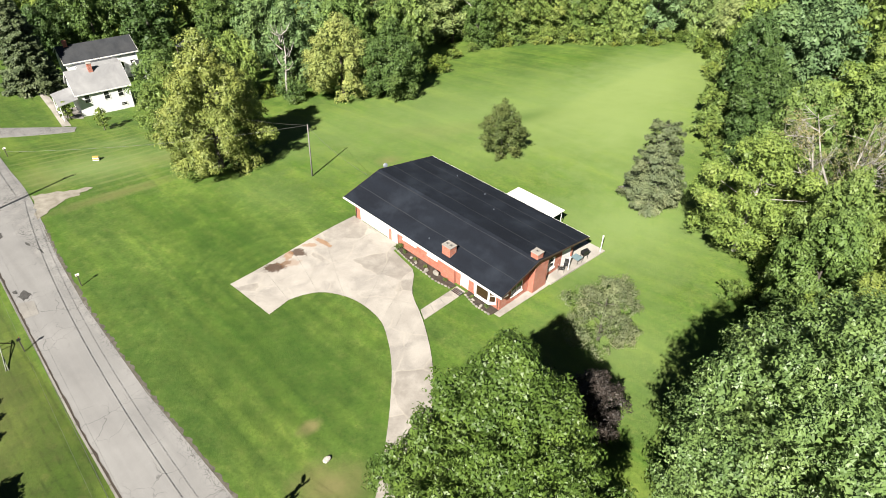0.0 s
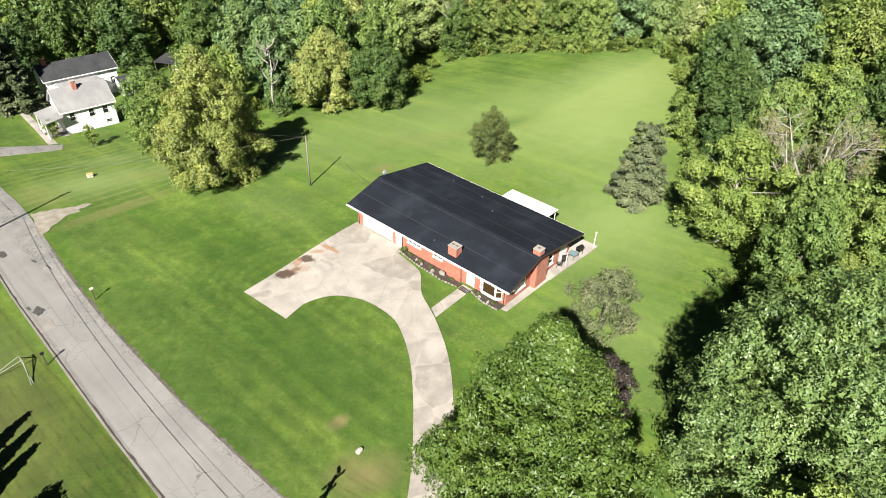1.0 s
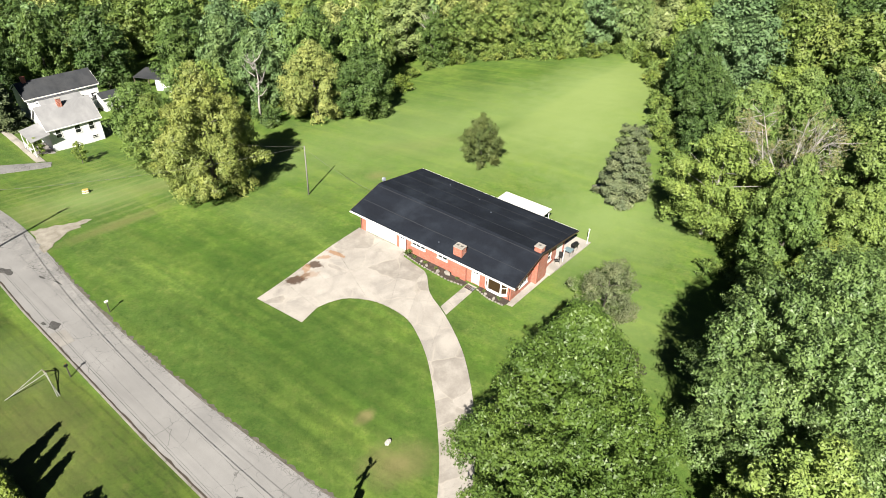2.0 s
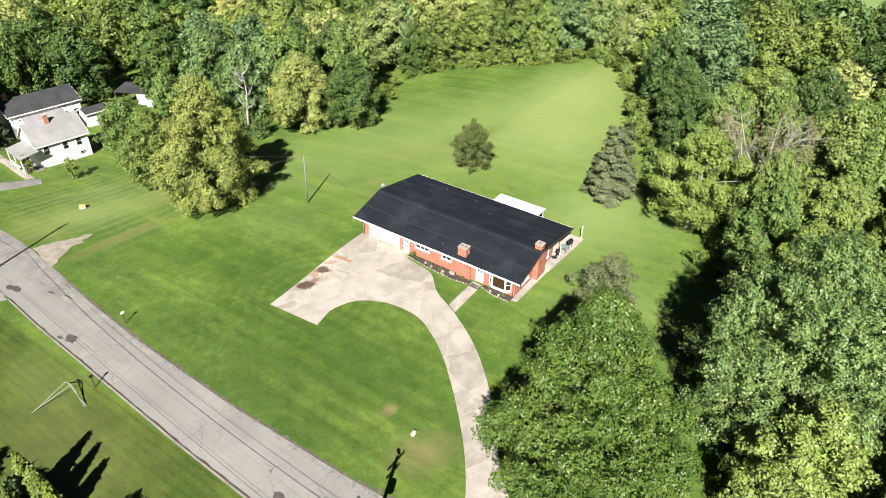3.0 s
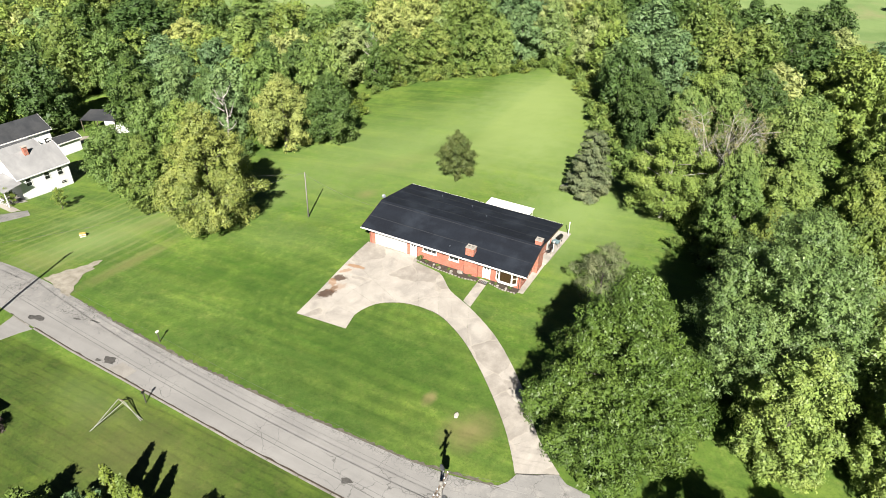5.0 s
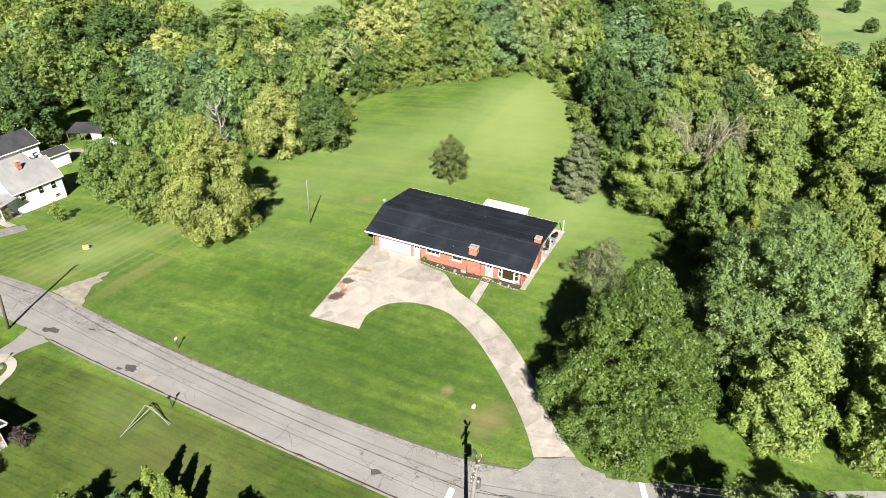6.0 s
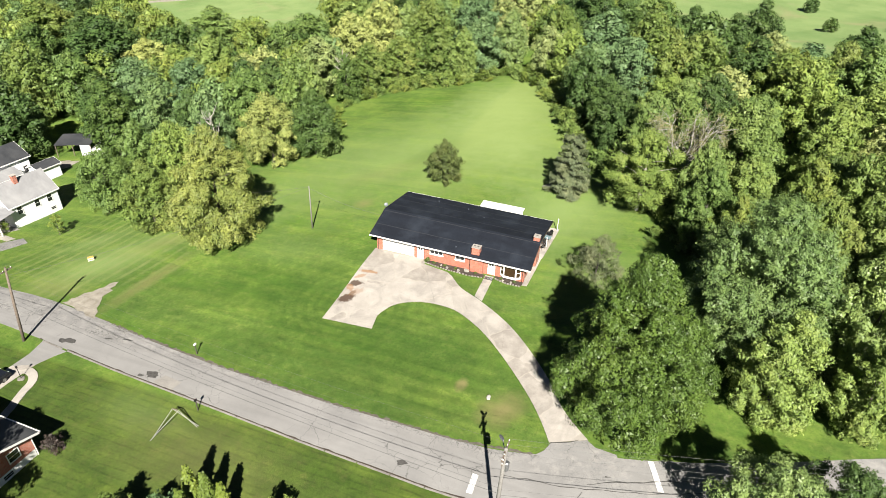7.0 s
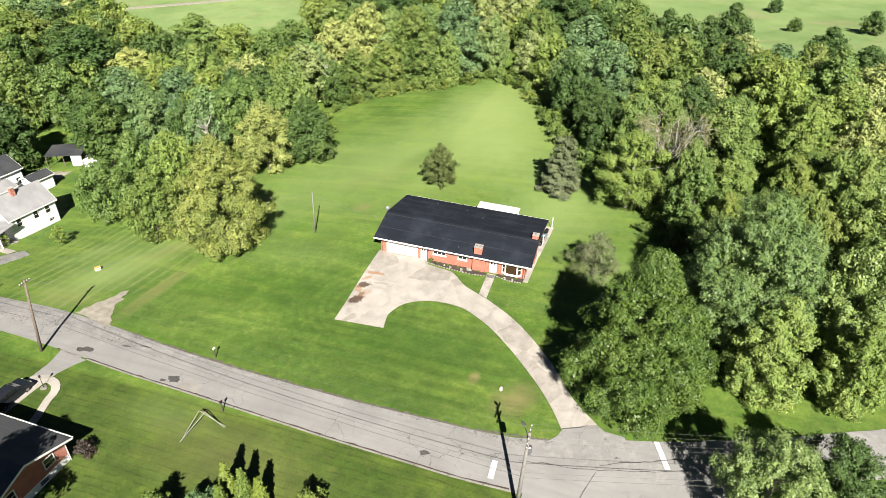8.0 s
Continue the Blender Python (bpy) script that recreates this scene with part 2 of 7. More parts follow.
    mown(1.9, maths(nt, "MULTIPLY", front, ramp(nt, noise_of(nt, p, 0.12, 4.0, 0.6), ((0.38, grey(0.25)), (0.60, grey(1))))), 0.36, (0.0211, 0.0488, 0.0059), 2.6)
    col = mix(nt, maths(nt, "MULTIPLY", front, ramp(nt, noise_of(nt, p, 0.45, 6.0, 0.75, 0.8), ((0.48, grey(0)), (0.68, grey(0.25))))), col, (0.066, 0.0924, 0.0172))
    col = mix(nt, maths(nt, "MULTIPLY", front, ramp(nt, noise_of(nt, p, 1.7, 6.0, 0.75, 0.8), ((0.50, grey(0)), (0.68, grey(0.3))))), col, (0.0238, 0.0528, 0.0073))
    # arcs where the mower turned round the drive's corner, streaks and clumps over all
    ring = nt.nodes.new("ShaderNodeTexWave")
    ring.wave_type = "RINGS"
    ring.rings_direction = "Z"
    ring.inputs["Scale"].default_value, ring.inputs["Distortion"].default_value = 0.25, 1.5
    at = nt.nodes.new("ShaderNodeMapping")
    cx, cy = hw(3.0, -11.0)
    at.inputs["Location"].default_value = (-cx, -cy, 0)
    nt.links.new(p, at.inputs["Vector"])
    nt.links.new(at.outputs[0], ring.inputs["Vector"])
    arcs = maths(nt, "MULTIPLY", ramp(nt, ring.outputs[1], ((0.4, grey(0)), (0.8, grey(0.24)))), patch(cx, cy, 12, 0.5))
    col = mix(nt, arcs, col, (0.0264, 0.0647, 0.0073))
    # pale mower's lines on the west lawn
    west = nt.nodes.new("ShaderNodeTexWave")
    west.bands_direction = "Y"
    west.inputs["Scale"].default_value, west.inputs["Distortion"].default_value = 0.314 / 1.7, 1.6
    west.inputs["Detail"].default_value, west.inputs["Detail Scale"].default_value = 3.0, 0.5
    nt.links.new(place_of(nt, -40.0), west.inputs["Vector"])
    swept = maths(nt, "MULTIPLY", ramp(nt, west.outputs[1], ((0.55, grey(0)), (0.9, grey(0.5)))), maths(nt, "MULTIPLY", patch(-46, 74, 17, 0.5), ramp(nt, noise_of(nt, p, 0.4, 5.0, 0.7), ((0.38, grey(0.1)), (0.6, grey(1))))))
    col = mix(nt, swept, col, (0.180, 0.205, 0.075))
    # the paler, drier half of the back lawn, along a diagonal line
    mp = nt.nodes.new("ShaderNodeMapping")
    mp.inputs["Rotation"].default_value = (0, 0, radians(45))
    nt.links.new(p, mp.inputs["Vector"])
    across = nt.nodes.new("ShaderNodeSeparateXYZ")
    nt.links.new(mp.outputs[0], across.inputs[0])
    side = maths(nt, "ADD", maths(nt, "ADD", maths(nt, "MULTIPLY", across.outputs[0], 0.05), 73.0 / 1.41421 * 0.05 + 0.5), maths(nt, "MULTIPLY", maths(nt, "SUBTRACT", noise_of(nt, p, 0.09, 4.0, 0.6), 0.5), 0.16))
    dry = maths(nt, "MULTIPLY", ramp(nt, side, ((0.47, grey(0)), (0.56, grey(1)))), ramp(nt, maths(nt, "MULTIPLY", sep.outputs[1], 0.01), ((0.62, grey(0)), (0.90, grey(0.36)))))
    col = mix(nt, dry, col, (0.205, 0.262, 0.080))
    # far meadow
    far = maths(nt, "MAXIMUM", ramp(nt, maths(nt, "MULTIPLY", sep.outputs[1], 0.001), ((0.196, grey(0)), (0.206, grey(1)))),
                ramp(nt, maths(nt, "MULTIPLY", sep.outputs[0], 0.001), ((0.092, grey(0)), (0.102, grey(1)))))
    meadow = ramp(nt, noise_of(nt, p, 0.03, 5.0, 0.6), ((0.3, (0.105, 0.172, 0.054)), (0.7, (0.190, 0.250, 0.096))))
    meadow = mix(nt, ramp(nt, noise_of(nt, p, 0.045, 5.0, 0.6, 1.0), ((0.52, grey(0)), (0.70, grey(0.55)))), meadow, (0.215, 0.200, 0.105))
    meadow = mix(nt, ramp(nt, noise_of(nt, p, 0.11, 5.0, 0.7), ((0.46, grey(0)), (0.68, grey(0.4)))), meadow, (0.062, 0.118, 0.030))
    col = mix(nt, far, col, meadow)
    col = mix(nt, 1.0, col, (0.80, 0.80, 0.82), "MULTIPLY")
    nt.links.new(col, b.inputs["Base Color"])
    b.inputs["Roughness"].default_value = 0.85
    b.inputs["Diffuse Roughness"].default_value = 0.35
    b.inputs["Specular IOR Level"].default_value = 0.2
    bump(nt, b, mix(nt, 0.5, fine, blades), 0.7, 0.12)
    return m


def asphalt_material():
    """Old sun-bleached asphalt: pale grey, darker blotches, tar-filled cracks."""
    m, nt, b = material("asphalt")
    p = place_of(nt, -HA)
    col = ramp(nt, noise_of(nt, p, 0.25, 5.0, 0.6), ((0.3, (0.1617, 0.1584, 0.1558)), (0.7, (0.2211, 0.2165, 0.2112))))
    col = mix(nt, 0.25, col, ramp(nt, noise_of(nt, p, 25.0, 3.0), ((0.3, grey(0.07)), (0.7, grey(0.20)))))
    st = nt.nodes.new("ShaderNodeMapping")
    st.inputs["Scale"].default_value = (0.06, 1.1, 1)
    nt.links.new(p, st.inputs["Vector"])
    col = mix(nt, ramp(nt, noise_of(nt, st.outputs[0], 1.0, 4.0), ((0.45, grey(0)), (0.75, grey(0.35)))), col, (0.103, 0.1003, 0.097))
    vor = nt.nodes.new("ShaderNodeTexVoronoi")
    vor.feature = "DISTANCE_TO_EDGE"
    vor.inputs["Scale"].default_value = 0.55
    ds = nt.nodes.new("ShaderNodeVectorMath")
    ds.operation = "ADD"
    wob = nt.nodes.new("ShaderNodeTexNoise")
    wob.inputs["Scale"].default_value = 1.3
    nt.links.new(p, wob.inputs["Vector"])
    nt.links.new(p, ds.inputs[0])
    nt.links.new(wob.outputs[1], ds.inputs[1])
    nt.links.new(ds.outputs[0], vor.inputs["Vector"])
    crack = ramp(nt, vor.outputs[0], ((0.0, grey(1)), (0.022, grey(0))))
    where = ramp(nt, noise_of(nt, p, 0.16, 3.0), ((0.52, grey(0)), (0.64, grey(0.75))))
    col = mix(nt, maths(nt, "MULTIPLY", crack, where), col, (0.0363, 0.0356, 0.0337))
    # crazed and crumbling along the house's side of the street
    at_y = nt.nodes.new("ShaderNodeSeparateXYZ")
    nt.links.new(p, at_y.inputs[0])
    edge = HY * math.cos(radians(HA)) - HX * math.sin(radians(HA)) - 25.5
    off = maths(nt, "ADD", maths(nt, "MULTIPLY", maths(nt, "SUBTRACT", at_y.outputs[1], edge), 0.25), maths(nt, "MULTIPLY", noise_of(nt, p, 0.5, 4.0, 0.7), 0.5))
    band = ramp(nt, off, ((0.0, grey(0)), (0.22, grey(1)), (0.5, grey(1))))
    fine = nt.nodes.new("ShaderNodeTexVoronoi")
    fine.feature = "DISTANCE_TO_EDGE"
    fine.inputs["Scale"].default_value = 2.6
    nt.links.new(ds.outputs[0], fine.inputs["Vector"])
    craze = maths(nt, "MULTIPLY", ramp(nt, fine.outputs[0], ((0.0, grey(1)), (0.07, grey(0)))), maths(nt, "MULTIPLY", band, ramp(nt, noise_of(nt, p, 0.22, 4.0, 0.7), ((0.44, grey(0)), (0.56, grey(1))))))
    craze = maths(nt, "MULTIPLY", craze, ramp(nt, maths(nt, "MULTIPLY", maths(nt, "SUBTRACT", at_y.outputs[0], HX * math.cos(radians(HA)) + HY * math.sin(radians(HA)) - 20.0), 0.02), ((0.90, grey(1)), (1.0, grey(0.35)))))
    col = mix(nt, craze, col, (0.0462, 0.0449, 0.0422))
    col = mix(nt, maths(nt, "MULTIPLY", band, ramp(nt, noise_of(nt, p, 0.9, 5.0, 0.75), ((0.5, grey(0)), (0.66, grey(0.5))))), col, (0.264, 0.2541, 0.2409))
    nt.links.new(col, b.inputs["Base Color"])
    b.inputs["Roughness"].default_value = 0.9
    bump(nt, b, noise_of(nt, p, 40.0, 3.0), 0.4, 0.01)
    return m


def soft_spot(nt, p, cx, cy, rx, ry, turn):
    """1 inside an oval spilled stain with a ragged, soaked edge, 0 outside."""
    mp = nt.nodes.new("ShaderNodeMapping")
    mp.vector_type = "TEXTURE"
    mp.inputs["Location"].default_value = (cx, cy, 0)
    mp.inputs["Rotation"].default_value = (0, 0, radians(turn))
    mp.inputs["Scale"].default_value = (rx, ry, 1000)
    nt.links.new(p, mp.inputs["Vector"])
    ln = nt.nodes.new("ShaderNodeVectorMath")
    ln.operation = "LENGTH"
    nt.links.new(mp.outputs[0], ln.inputs[0])
    r = maths(nt, "ADD", ln.outputs["Value"], maths(nt, "MULTIPLY", maths(nt, "SUBTRACT", noise_of(nt, p, 1.6, 6.0, 0.7), 0.5), 2.2))
    return ramp(nt, r, ((0.65, grey(1)), (1.0, grey(0))))


def concrete_material(name, lo, hi, stain=(0.198, 0.1782, 0.1551), spots=()):
    """Poured concrete with broad damp blotches and fine grit; each slab a little different."""
    m, nt, b = material(name)
    p = place_of(nt)
    col = ramp(nt, noise_of(nt, p, 0.5, 5.0, 0.6), ((0.32, lo), (0.62, hi)))
    col = mix(nt, ramp(nt, noise_of(nt, p, 0.27, 5.0, 0.55, 1.2), ((0.50, grey(0)), (0.66, grey(0.62)))), col, stain)
    col = mix(nt, 0.2, col, ramp(nt, noise_of(nt, p, 30.0, 3.0), ((0.3, grey(0.17)), (0.7, grey(0.5)))))
    # old repairs: fields of uneven grey with pale filled lines between them
    wob = nt.nodes.new("ShaderNodeVectorMath")
    wob.operation = "ADD"
    wn_ = nt.nodes.new("ShaderNodeTexNoise")
    wn_.inputs["Scale"].default_value, wn_.inputs["Detail"].default_value = 0.5, 4.0
    nt.links.new(p, wn_.inputs["Vector"])
    nt.links.new(p, wob.inputs[0])
    nt.links.new(wn_.outputs[1], wob.inputs[1])
    for feature, low, high in (("F1", 0.45, 0.8), ("DISTANCE_TO_EDGE", 0, 0)):
        v = nt.nodes.new("ShaderNodeTexVoronoi")
        v.feature = feature
        v.inputs["Scale"].default_value = 0.3
        nt.links.new(wob.outputs[0], v.inputs["Vector"])
        if feature == "F1":
            k = maths(nt, "MULTIPLY", ramp(nt, v.outputs["Color"], ((0.50, grey(0)), (0.62, grey(0.58)))), ramp(nt, noise_of(nt, p, 0.7, 5.0, 0.7), ((0.34, grey(0.1)), (0.6, grey(1)))))
            col = mix(nt, k, col, stain)
        else:
            k = maths(nt, "MULTIPLY", ramp(nt, v.outputs["Distance"], ((0.008, grey(0.32)), (0.030, grey(0)))), ramp(nt, noise_of(nt, p, 0.35, 4.0), ((0.40, grey(0)), (0.55, grey(1)))))
            col = mix(nt, k, col, (hi[0] * 1.18, hi[1] * 1.18, hi[2] * 1.16))
    o = nt.nodes.new("ShaderNodeObjectInfo")
    col = mix(nt, 1.0, col, ramp(nt, o.outputs["Random"], ((0.0, grey(0.95)), (1.0, grey(1.04)))), "MULTIPLY")
    for x, y, rx, ry, turn, c, amount in spots:
        col = mix(nt, maths(nt, "MULTIPLY", soft_spot(nt, p, *hw(x, y), rx, ry, turn), amount), col, c)
    nt.links.new(col, b.inputs["Base Color"])
    b.inputs["Roughness"].default_value = 0.85
    bump(nt, b, noise_of(nt, p, 40.0, 3.0), 0.25, 0.01)
    return m


def brick_material(name, turn, c0, c1, mortar):
    """Running-bond brickwork, 203 by 68 mm with joints, for upright walls."""
    m, nt, b = material(name)
    g = nt.nodes.new("ShaderNodeTexCoord")
    sep = nt.nodes.new("ShaderNodeSeparateXYZ")
    nt.links.new(g.outputs["Object"], sep.inputs[0])
    com = nt.nodes.new("ShaderNodeCombineXYZ")
    nt.links.new(maths(nt, "ADD", sep.outputs[0], sep.outputs[1]), com.inputs[0])
    nt.links.new(sep.outputs[2], com.inputs[1])
    bt = nt.nodes.new("ShaderNodeTexBrick")
    bt.offset = 0.5
    bt.inputs["Scale"].default_value = 1.0
    bt.inputs["Brick Width"].default_value, bt.inputs["Row Height"].default_value = 0.213, 0.078
    bt.inputs["Mortar Size"].default_value, bt.inputs["Mortar Smooth"].default_value = 0.005, 0.2
    bt.inputs["Color1"].default_value, bt.inputs["Color2"].default_value = (*c0, 1), (*c1, 1)
    bt.inputs["Mortar"].default_value = (*mortar, 1)
    nt.links.new(com.outputs[0], bt.inputs["Vector"])
    p = place_of(nt)
    col = mix(nt, 0.8, bt.outputs[0], ramp(nt, noise_of(nt, p, 1.1, 5.0), ((0.3, grey(0.78)), (0.7, grey(1.15)))), "MULTIPLY")
    nt.links.new(col, b.inputs["Base Color"])
    b.inputs["Roughness"].default_value = 0.85
    bump(nt, b, maths(nt, "SUBTRACT", 1.0, bt.outputs[1]), 0.6, 0.008)
    return m


def roof_material(name, lo, hi, streak):
    """Granulated felt roofing with scuffed, paler drifts down the slope."""
    m, nt, b = material(name)
    p = place_of(nt, -HA)
    st = nt.nodes.new("ShaderNodeMapping")
    st.inputs["Scale"].default_value = (0.16, 0.5, 0.5)
    nt.links.new(p, st.inputs["Vector"])
    col = ramp(nt, noise_of(nt, st.outputs[0], 1.0, 6.0, 0.6, 0.8), ((0.35, lo), (0.70, hi)))
    col = mix(nt, ramp(nt, noise_of(nt, p, 0.35, 5.0, 0.6), ((0.48, grey(0)), (0.74, grey(0.7)))), col, streak)
    col = mix(nt, 0.18, col, ramp(nt, noise_of(nt, p, 50.0, 2.0), ((0.3, (0.004, 0.005, 0.007)), (0.7, (0.05, 0.056, 0.068)))))
    nt.links.new(col, b.inputs["Base Color"])
    b.inputs["Roughness"].default_value = 0.75
    b.inputs["Specular IOR Level"].default_value = 0.2
    bump(nt, b, noise_of(nt, p, 60.0, 2.0), 0.3, 0.005)
    return m


def leaf_material(name, dark, light, tip, tip_from=0.6, shine=0.25):
    """Leaves: colour varies from leaf to leaf, from tuft to tuft, over the crown and from tree to tree; some light comes through."""
    m, nt, b = material(name)
    g = nt.nodes.new("ShaderNodeNewGeometry")
    tc = nt.nodes.new("ShaderNodeTexCoord")
    o = nt.nodes.new("ShaderNodeObjectInfo")
    dark, light, tip = ([v * 0.82 for v in c] for c in (dark, light, tip))
    dark = [a * 0.35 + b_ * 0.65 for a, b_ in zip(dark, light)]
    col = ramp(nt, g.outputs["Random Per Island"], ((0.0, dark), (1.0, light)))
    n1 = noise_of(nt, tc.outputs["Object"], 0.17, 3.0)
    col = mix(nt, ramp(nt, n1, ((tip_from - 0.12, grey(0)), (tip_from + 0.15, grey(0.85)))), col, tip)
    col = mix(nt, 1.0, col, ramp(nt, noise_of(nt, tc.outputs["Object"], 0.8, 3.0, 0.6), ((0.34, (0.70, 0.76, 0.74)), (0.66, (1.30, 1.25, 1.16)))), "MULTIPLY")
    col = mix(nt, 1.0, col, ramp(nt, o.outputs["Random"], ((0.0, (0.74, 0.82, 0.80)), (0.5, (1.0, 1.0, 1.0)), (1.0, (1.18, 1.14, 0.95)))), "MULTIPLY")
    nt.links.new(col, b.inputs["Base Color"])
    b.inputs["Roughness"].default_value = 0.6 - 0.3 * shine
    b.inputs["Specular IOR Level"].default_value = shine
    tr = nt.nodes.new("ShaderNodeBsdfTranslucent")
    nt.links.new(mix(nt, 1.0, col, (1.25, 1.3, 0.55), "MULTIPLY"), tr.inputs[0])
    mx = nt.nodes.new("ShaderNodeMixShader")
    mx.inputs[0].default_value = 0.10
    nt.links.new(b.outputs[0], mx.inputs[1])
    nt.links.new(tr.outputs[0], mx.inputs[2])
    nt.links.new(mx.outputs[0], nt.nodes["Material Output"].inputs[0])
    return m


def glass_material():
    m, nt, b = material("window_glass")
    b.inputs["Base Color"].default_value = (0.012, 0.014, 0.016, 1)
    b.inputs["Roughness"].default_value = 0.06
    b.inputs["Specular IOR Level"].default_value = 0.7
    return m


LAWN, ASPHALT = lawn_material(), asphalt_material()
OIL, RUSTY = (0.0409, 0.0198, 0.0092), (0.2178, 0.1122, 0.0495)
CONCRETE = concrete_material("concrete", (0.225, 0.202, 0.174), (0.305, 0.278, 0.243), (0.147, 0.131, 0.114),
                             ((1.8, -10.1, 1.25, 0.8, 10, OIL, 0.92), (2.1, -9.1, 0.8, 0.4, 40, OIL, 0.7), (1.65, -7.1, 1.05, 0.6, -20, OIL, 0.88), (1.25, -8.1, 0.5, 0.8, 0, RUSTY, 0.6),
                              (2.0, -4.4, 1.5, 0.35, -35, RUSTY, 0.75), (1.5, -5.6, 0.9, 0.35, 0, RUSTY, 0.6), (2.4, -8.6, 1.3, 0.6, 10, RUSTY, 0.35)))
KERB = concrete_material("kerb_concrete", (0.1122, 0.1023, 0.0891), (0.165, 0.1531, 0.1353), (0.0858, 0.0759, 0.066))
BRICK = brick_material("red_brick", 0, (0.3036, 0.0891, 0.0561), (0.3564, 0.1155, 0.0759), (0.3036, 0.2376, 0.198))
ROOF = roof_material("felt_roof", (0.0022, 0.0038, 0.0080), (0.0054, 0.0082, 0.0145), (0.020, 0.026, 0.037))
SHINGLE = roof_material("grey_shingle", (0.024, 0.026, 0.029), (0.043, 0.045, 0.049), (0.060, 0.060, 0.062))
PALE_SHINGLE = roof_material("pale_shingle", (0.20, 0.20, 0.205), (0.27, 0.27, 0.274), (0.30, 0.30, 0.30))
SEAM = plain("seam", (0.005, 0.007, 0.011), (0.014, 0.017, 0.023), 0.8)
WHITE = plain("white_paint", (0.56, 0.56, 0.545), (0.66, 0.66, 0.64), 0.5)
SIDING = plain("white_siding", (0.54, 0.55, 0.56), (0.64, 0.65, 0.65), 0.55)
METAL = plain("galvanised", (0.198, 0.2046, 0.2112), (0.3168, 0.3234, 0.33), 0.35, metal=0.8)
BLACK = plain("black_paint", (0.0066, 0.0066, 0.0073), (0.0172, 0.0172, 0.0185), 0.4)
POLE_WOOD = plain("weathered_wood", (0.0792, 0.0594, 0.0462), (0.1452, 0.1188, 0.0957), 0.85)
PALE_ROCK = plain("pale_limestone", (0.20, 0.19, 0.17), (0.34, 0.33, 0.30), 0.85)
BARK = plain("bark", (0.0429, 0.037, 0.0304), (0.0891, 0.0792, 0.0673), 0.9, scale=2.0, fine=14.0, strength=0.6)
PALE_BARK = plain("pale_bark", (0.145, 0.132, 0.117), (0.235, 0.220, 0.200), 0.9, scale=2.0, fine=14.0, strength=0.5)
DEAD_WOOD = plain("bleached_dead_wood", (0.20, 0.19, 0.17), (0.34, 0.32, 0.295), 0.85, scale=2.0, fine=14.0, strength=0.4)
GREY_POLE = plain("grey_pole_wood", (0.105, 0.101, 0.094), (0.185, 0.178, 0.168), 0.85)
GRAVEL = plain("gravel", (0.15, 0.135, 0.108), (0.26, 0.24, 0.205), 0.95, scale=1.2, fine=14.0, strength=0.8)
MULCH = plain("mulch", (0.0198, 0.0145, 0.0112), (0.0561, 0.0429, 0.033), 0.95, scale=3.0, fine=20.0, strength=0.8)
STONE = plain("field_stone", (0.1333, 0.1234, 0.1076), (0.2152, 0.2026, 0.1808), 0.85, spread=0.25)
TAR = plain("tar", (0.0198, 0.0191, 0.0185), (0.0726, 0.0693, 0.066), 0.8, scale=3.5)
YELLOW = plain("yellow_paint", (0.33, 0.2376, 0.0528), (0.4092, 0.3036, 0.0924), 0.6)
MARKING = plain("road_paint", (0.30, 0.30, 0.29), (0.72, 0.72, 0.70), 0.7, scale=3.0)
GLASS = glass_material()
BAY_GLASS = glass_material()
BAY_GLASS.name = "bay_glass"
BAY_GLASS.node_tree.nodes["Principled BSDF"].inputs["Base Color"].default_value = (0.034, 0.019, 0.010, 1)
SOIL = plain("bare_soil", (0.0495, 0.0449, 0.0343), (0.1122, 0.1023, 0.0825), 0.95, scale=2.0, fine=12.0, strength=0.6)
PALE_JOINT = plain("joint_mortar", (0.1848, 0.165, 0.1419), (0.2376, 0.2178, 0.1881), 0.9)

# ---- the ground: one sheet to the horizon ----
def build_ground():
    xs = np.concatenate([np.linspace(-3000, -150, 10), np.arange(-140, 181, 4.0), np.linspace(200, 3000, 10)])
    ys = np.concatenate([np.linspace(-3000, -100, 10), np.arange(-80, 281, 4.0), np.linspace(300, 3000, 10)])
    X, Y = np.meshgrid(xs, ys)
    Z = gz_np(X, Y)
    co = np.stack([X, Y, Z], -1).reshape(-1, 3)
    nx, ny = len(xs), len(ys)
    i = (np.arange(ny - 1)[:, None] * nx + np.arange(nx - 1)[None]).reshape(-1)
    faces = np.stack([i, i + 1, i + nx + 1, i + nx], -1)
    me = bpy.data.meshes.new("ground")
    me.from_pydata(co.tolist(), [], faces.tolist())
    me.polygons.foreach_set("use_smooth", [True] * len(me.polygons))
    me.materials.append(LAWN)
    return tagged(new("ground", me), "mown green lawn with faint stripes and dry patches", "lawn", kind="structure")


build_ground()


def draped(bm, outline, top, deep=0.12):
    """Adds a slab on a world outline that follows the ground, its top above it by top."""
    return prism(bm, outline, lambda x, y: gz(x, y) - deep, lambda x, y: gz(x, y) + top)


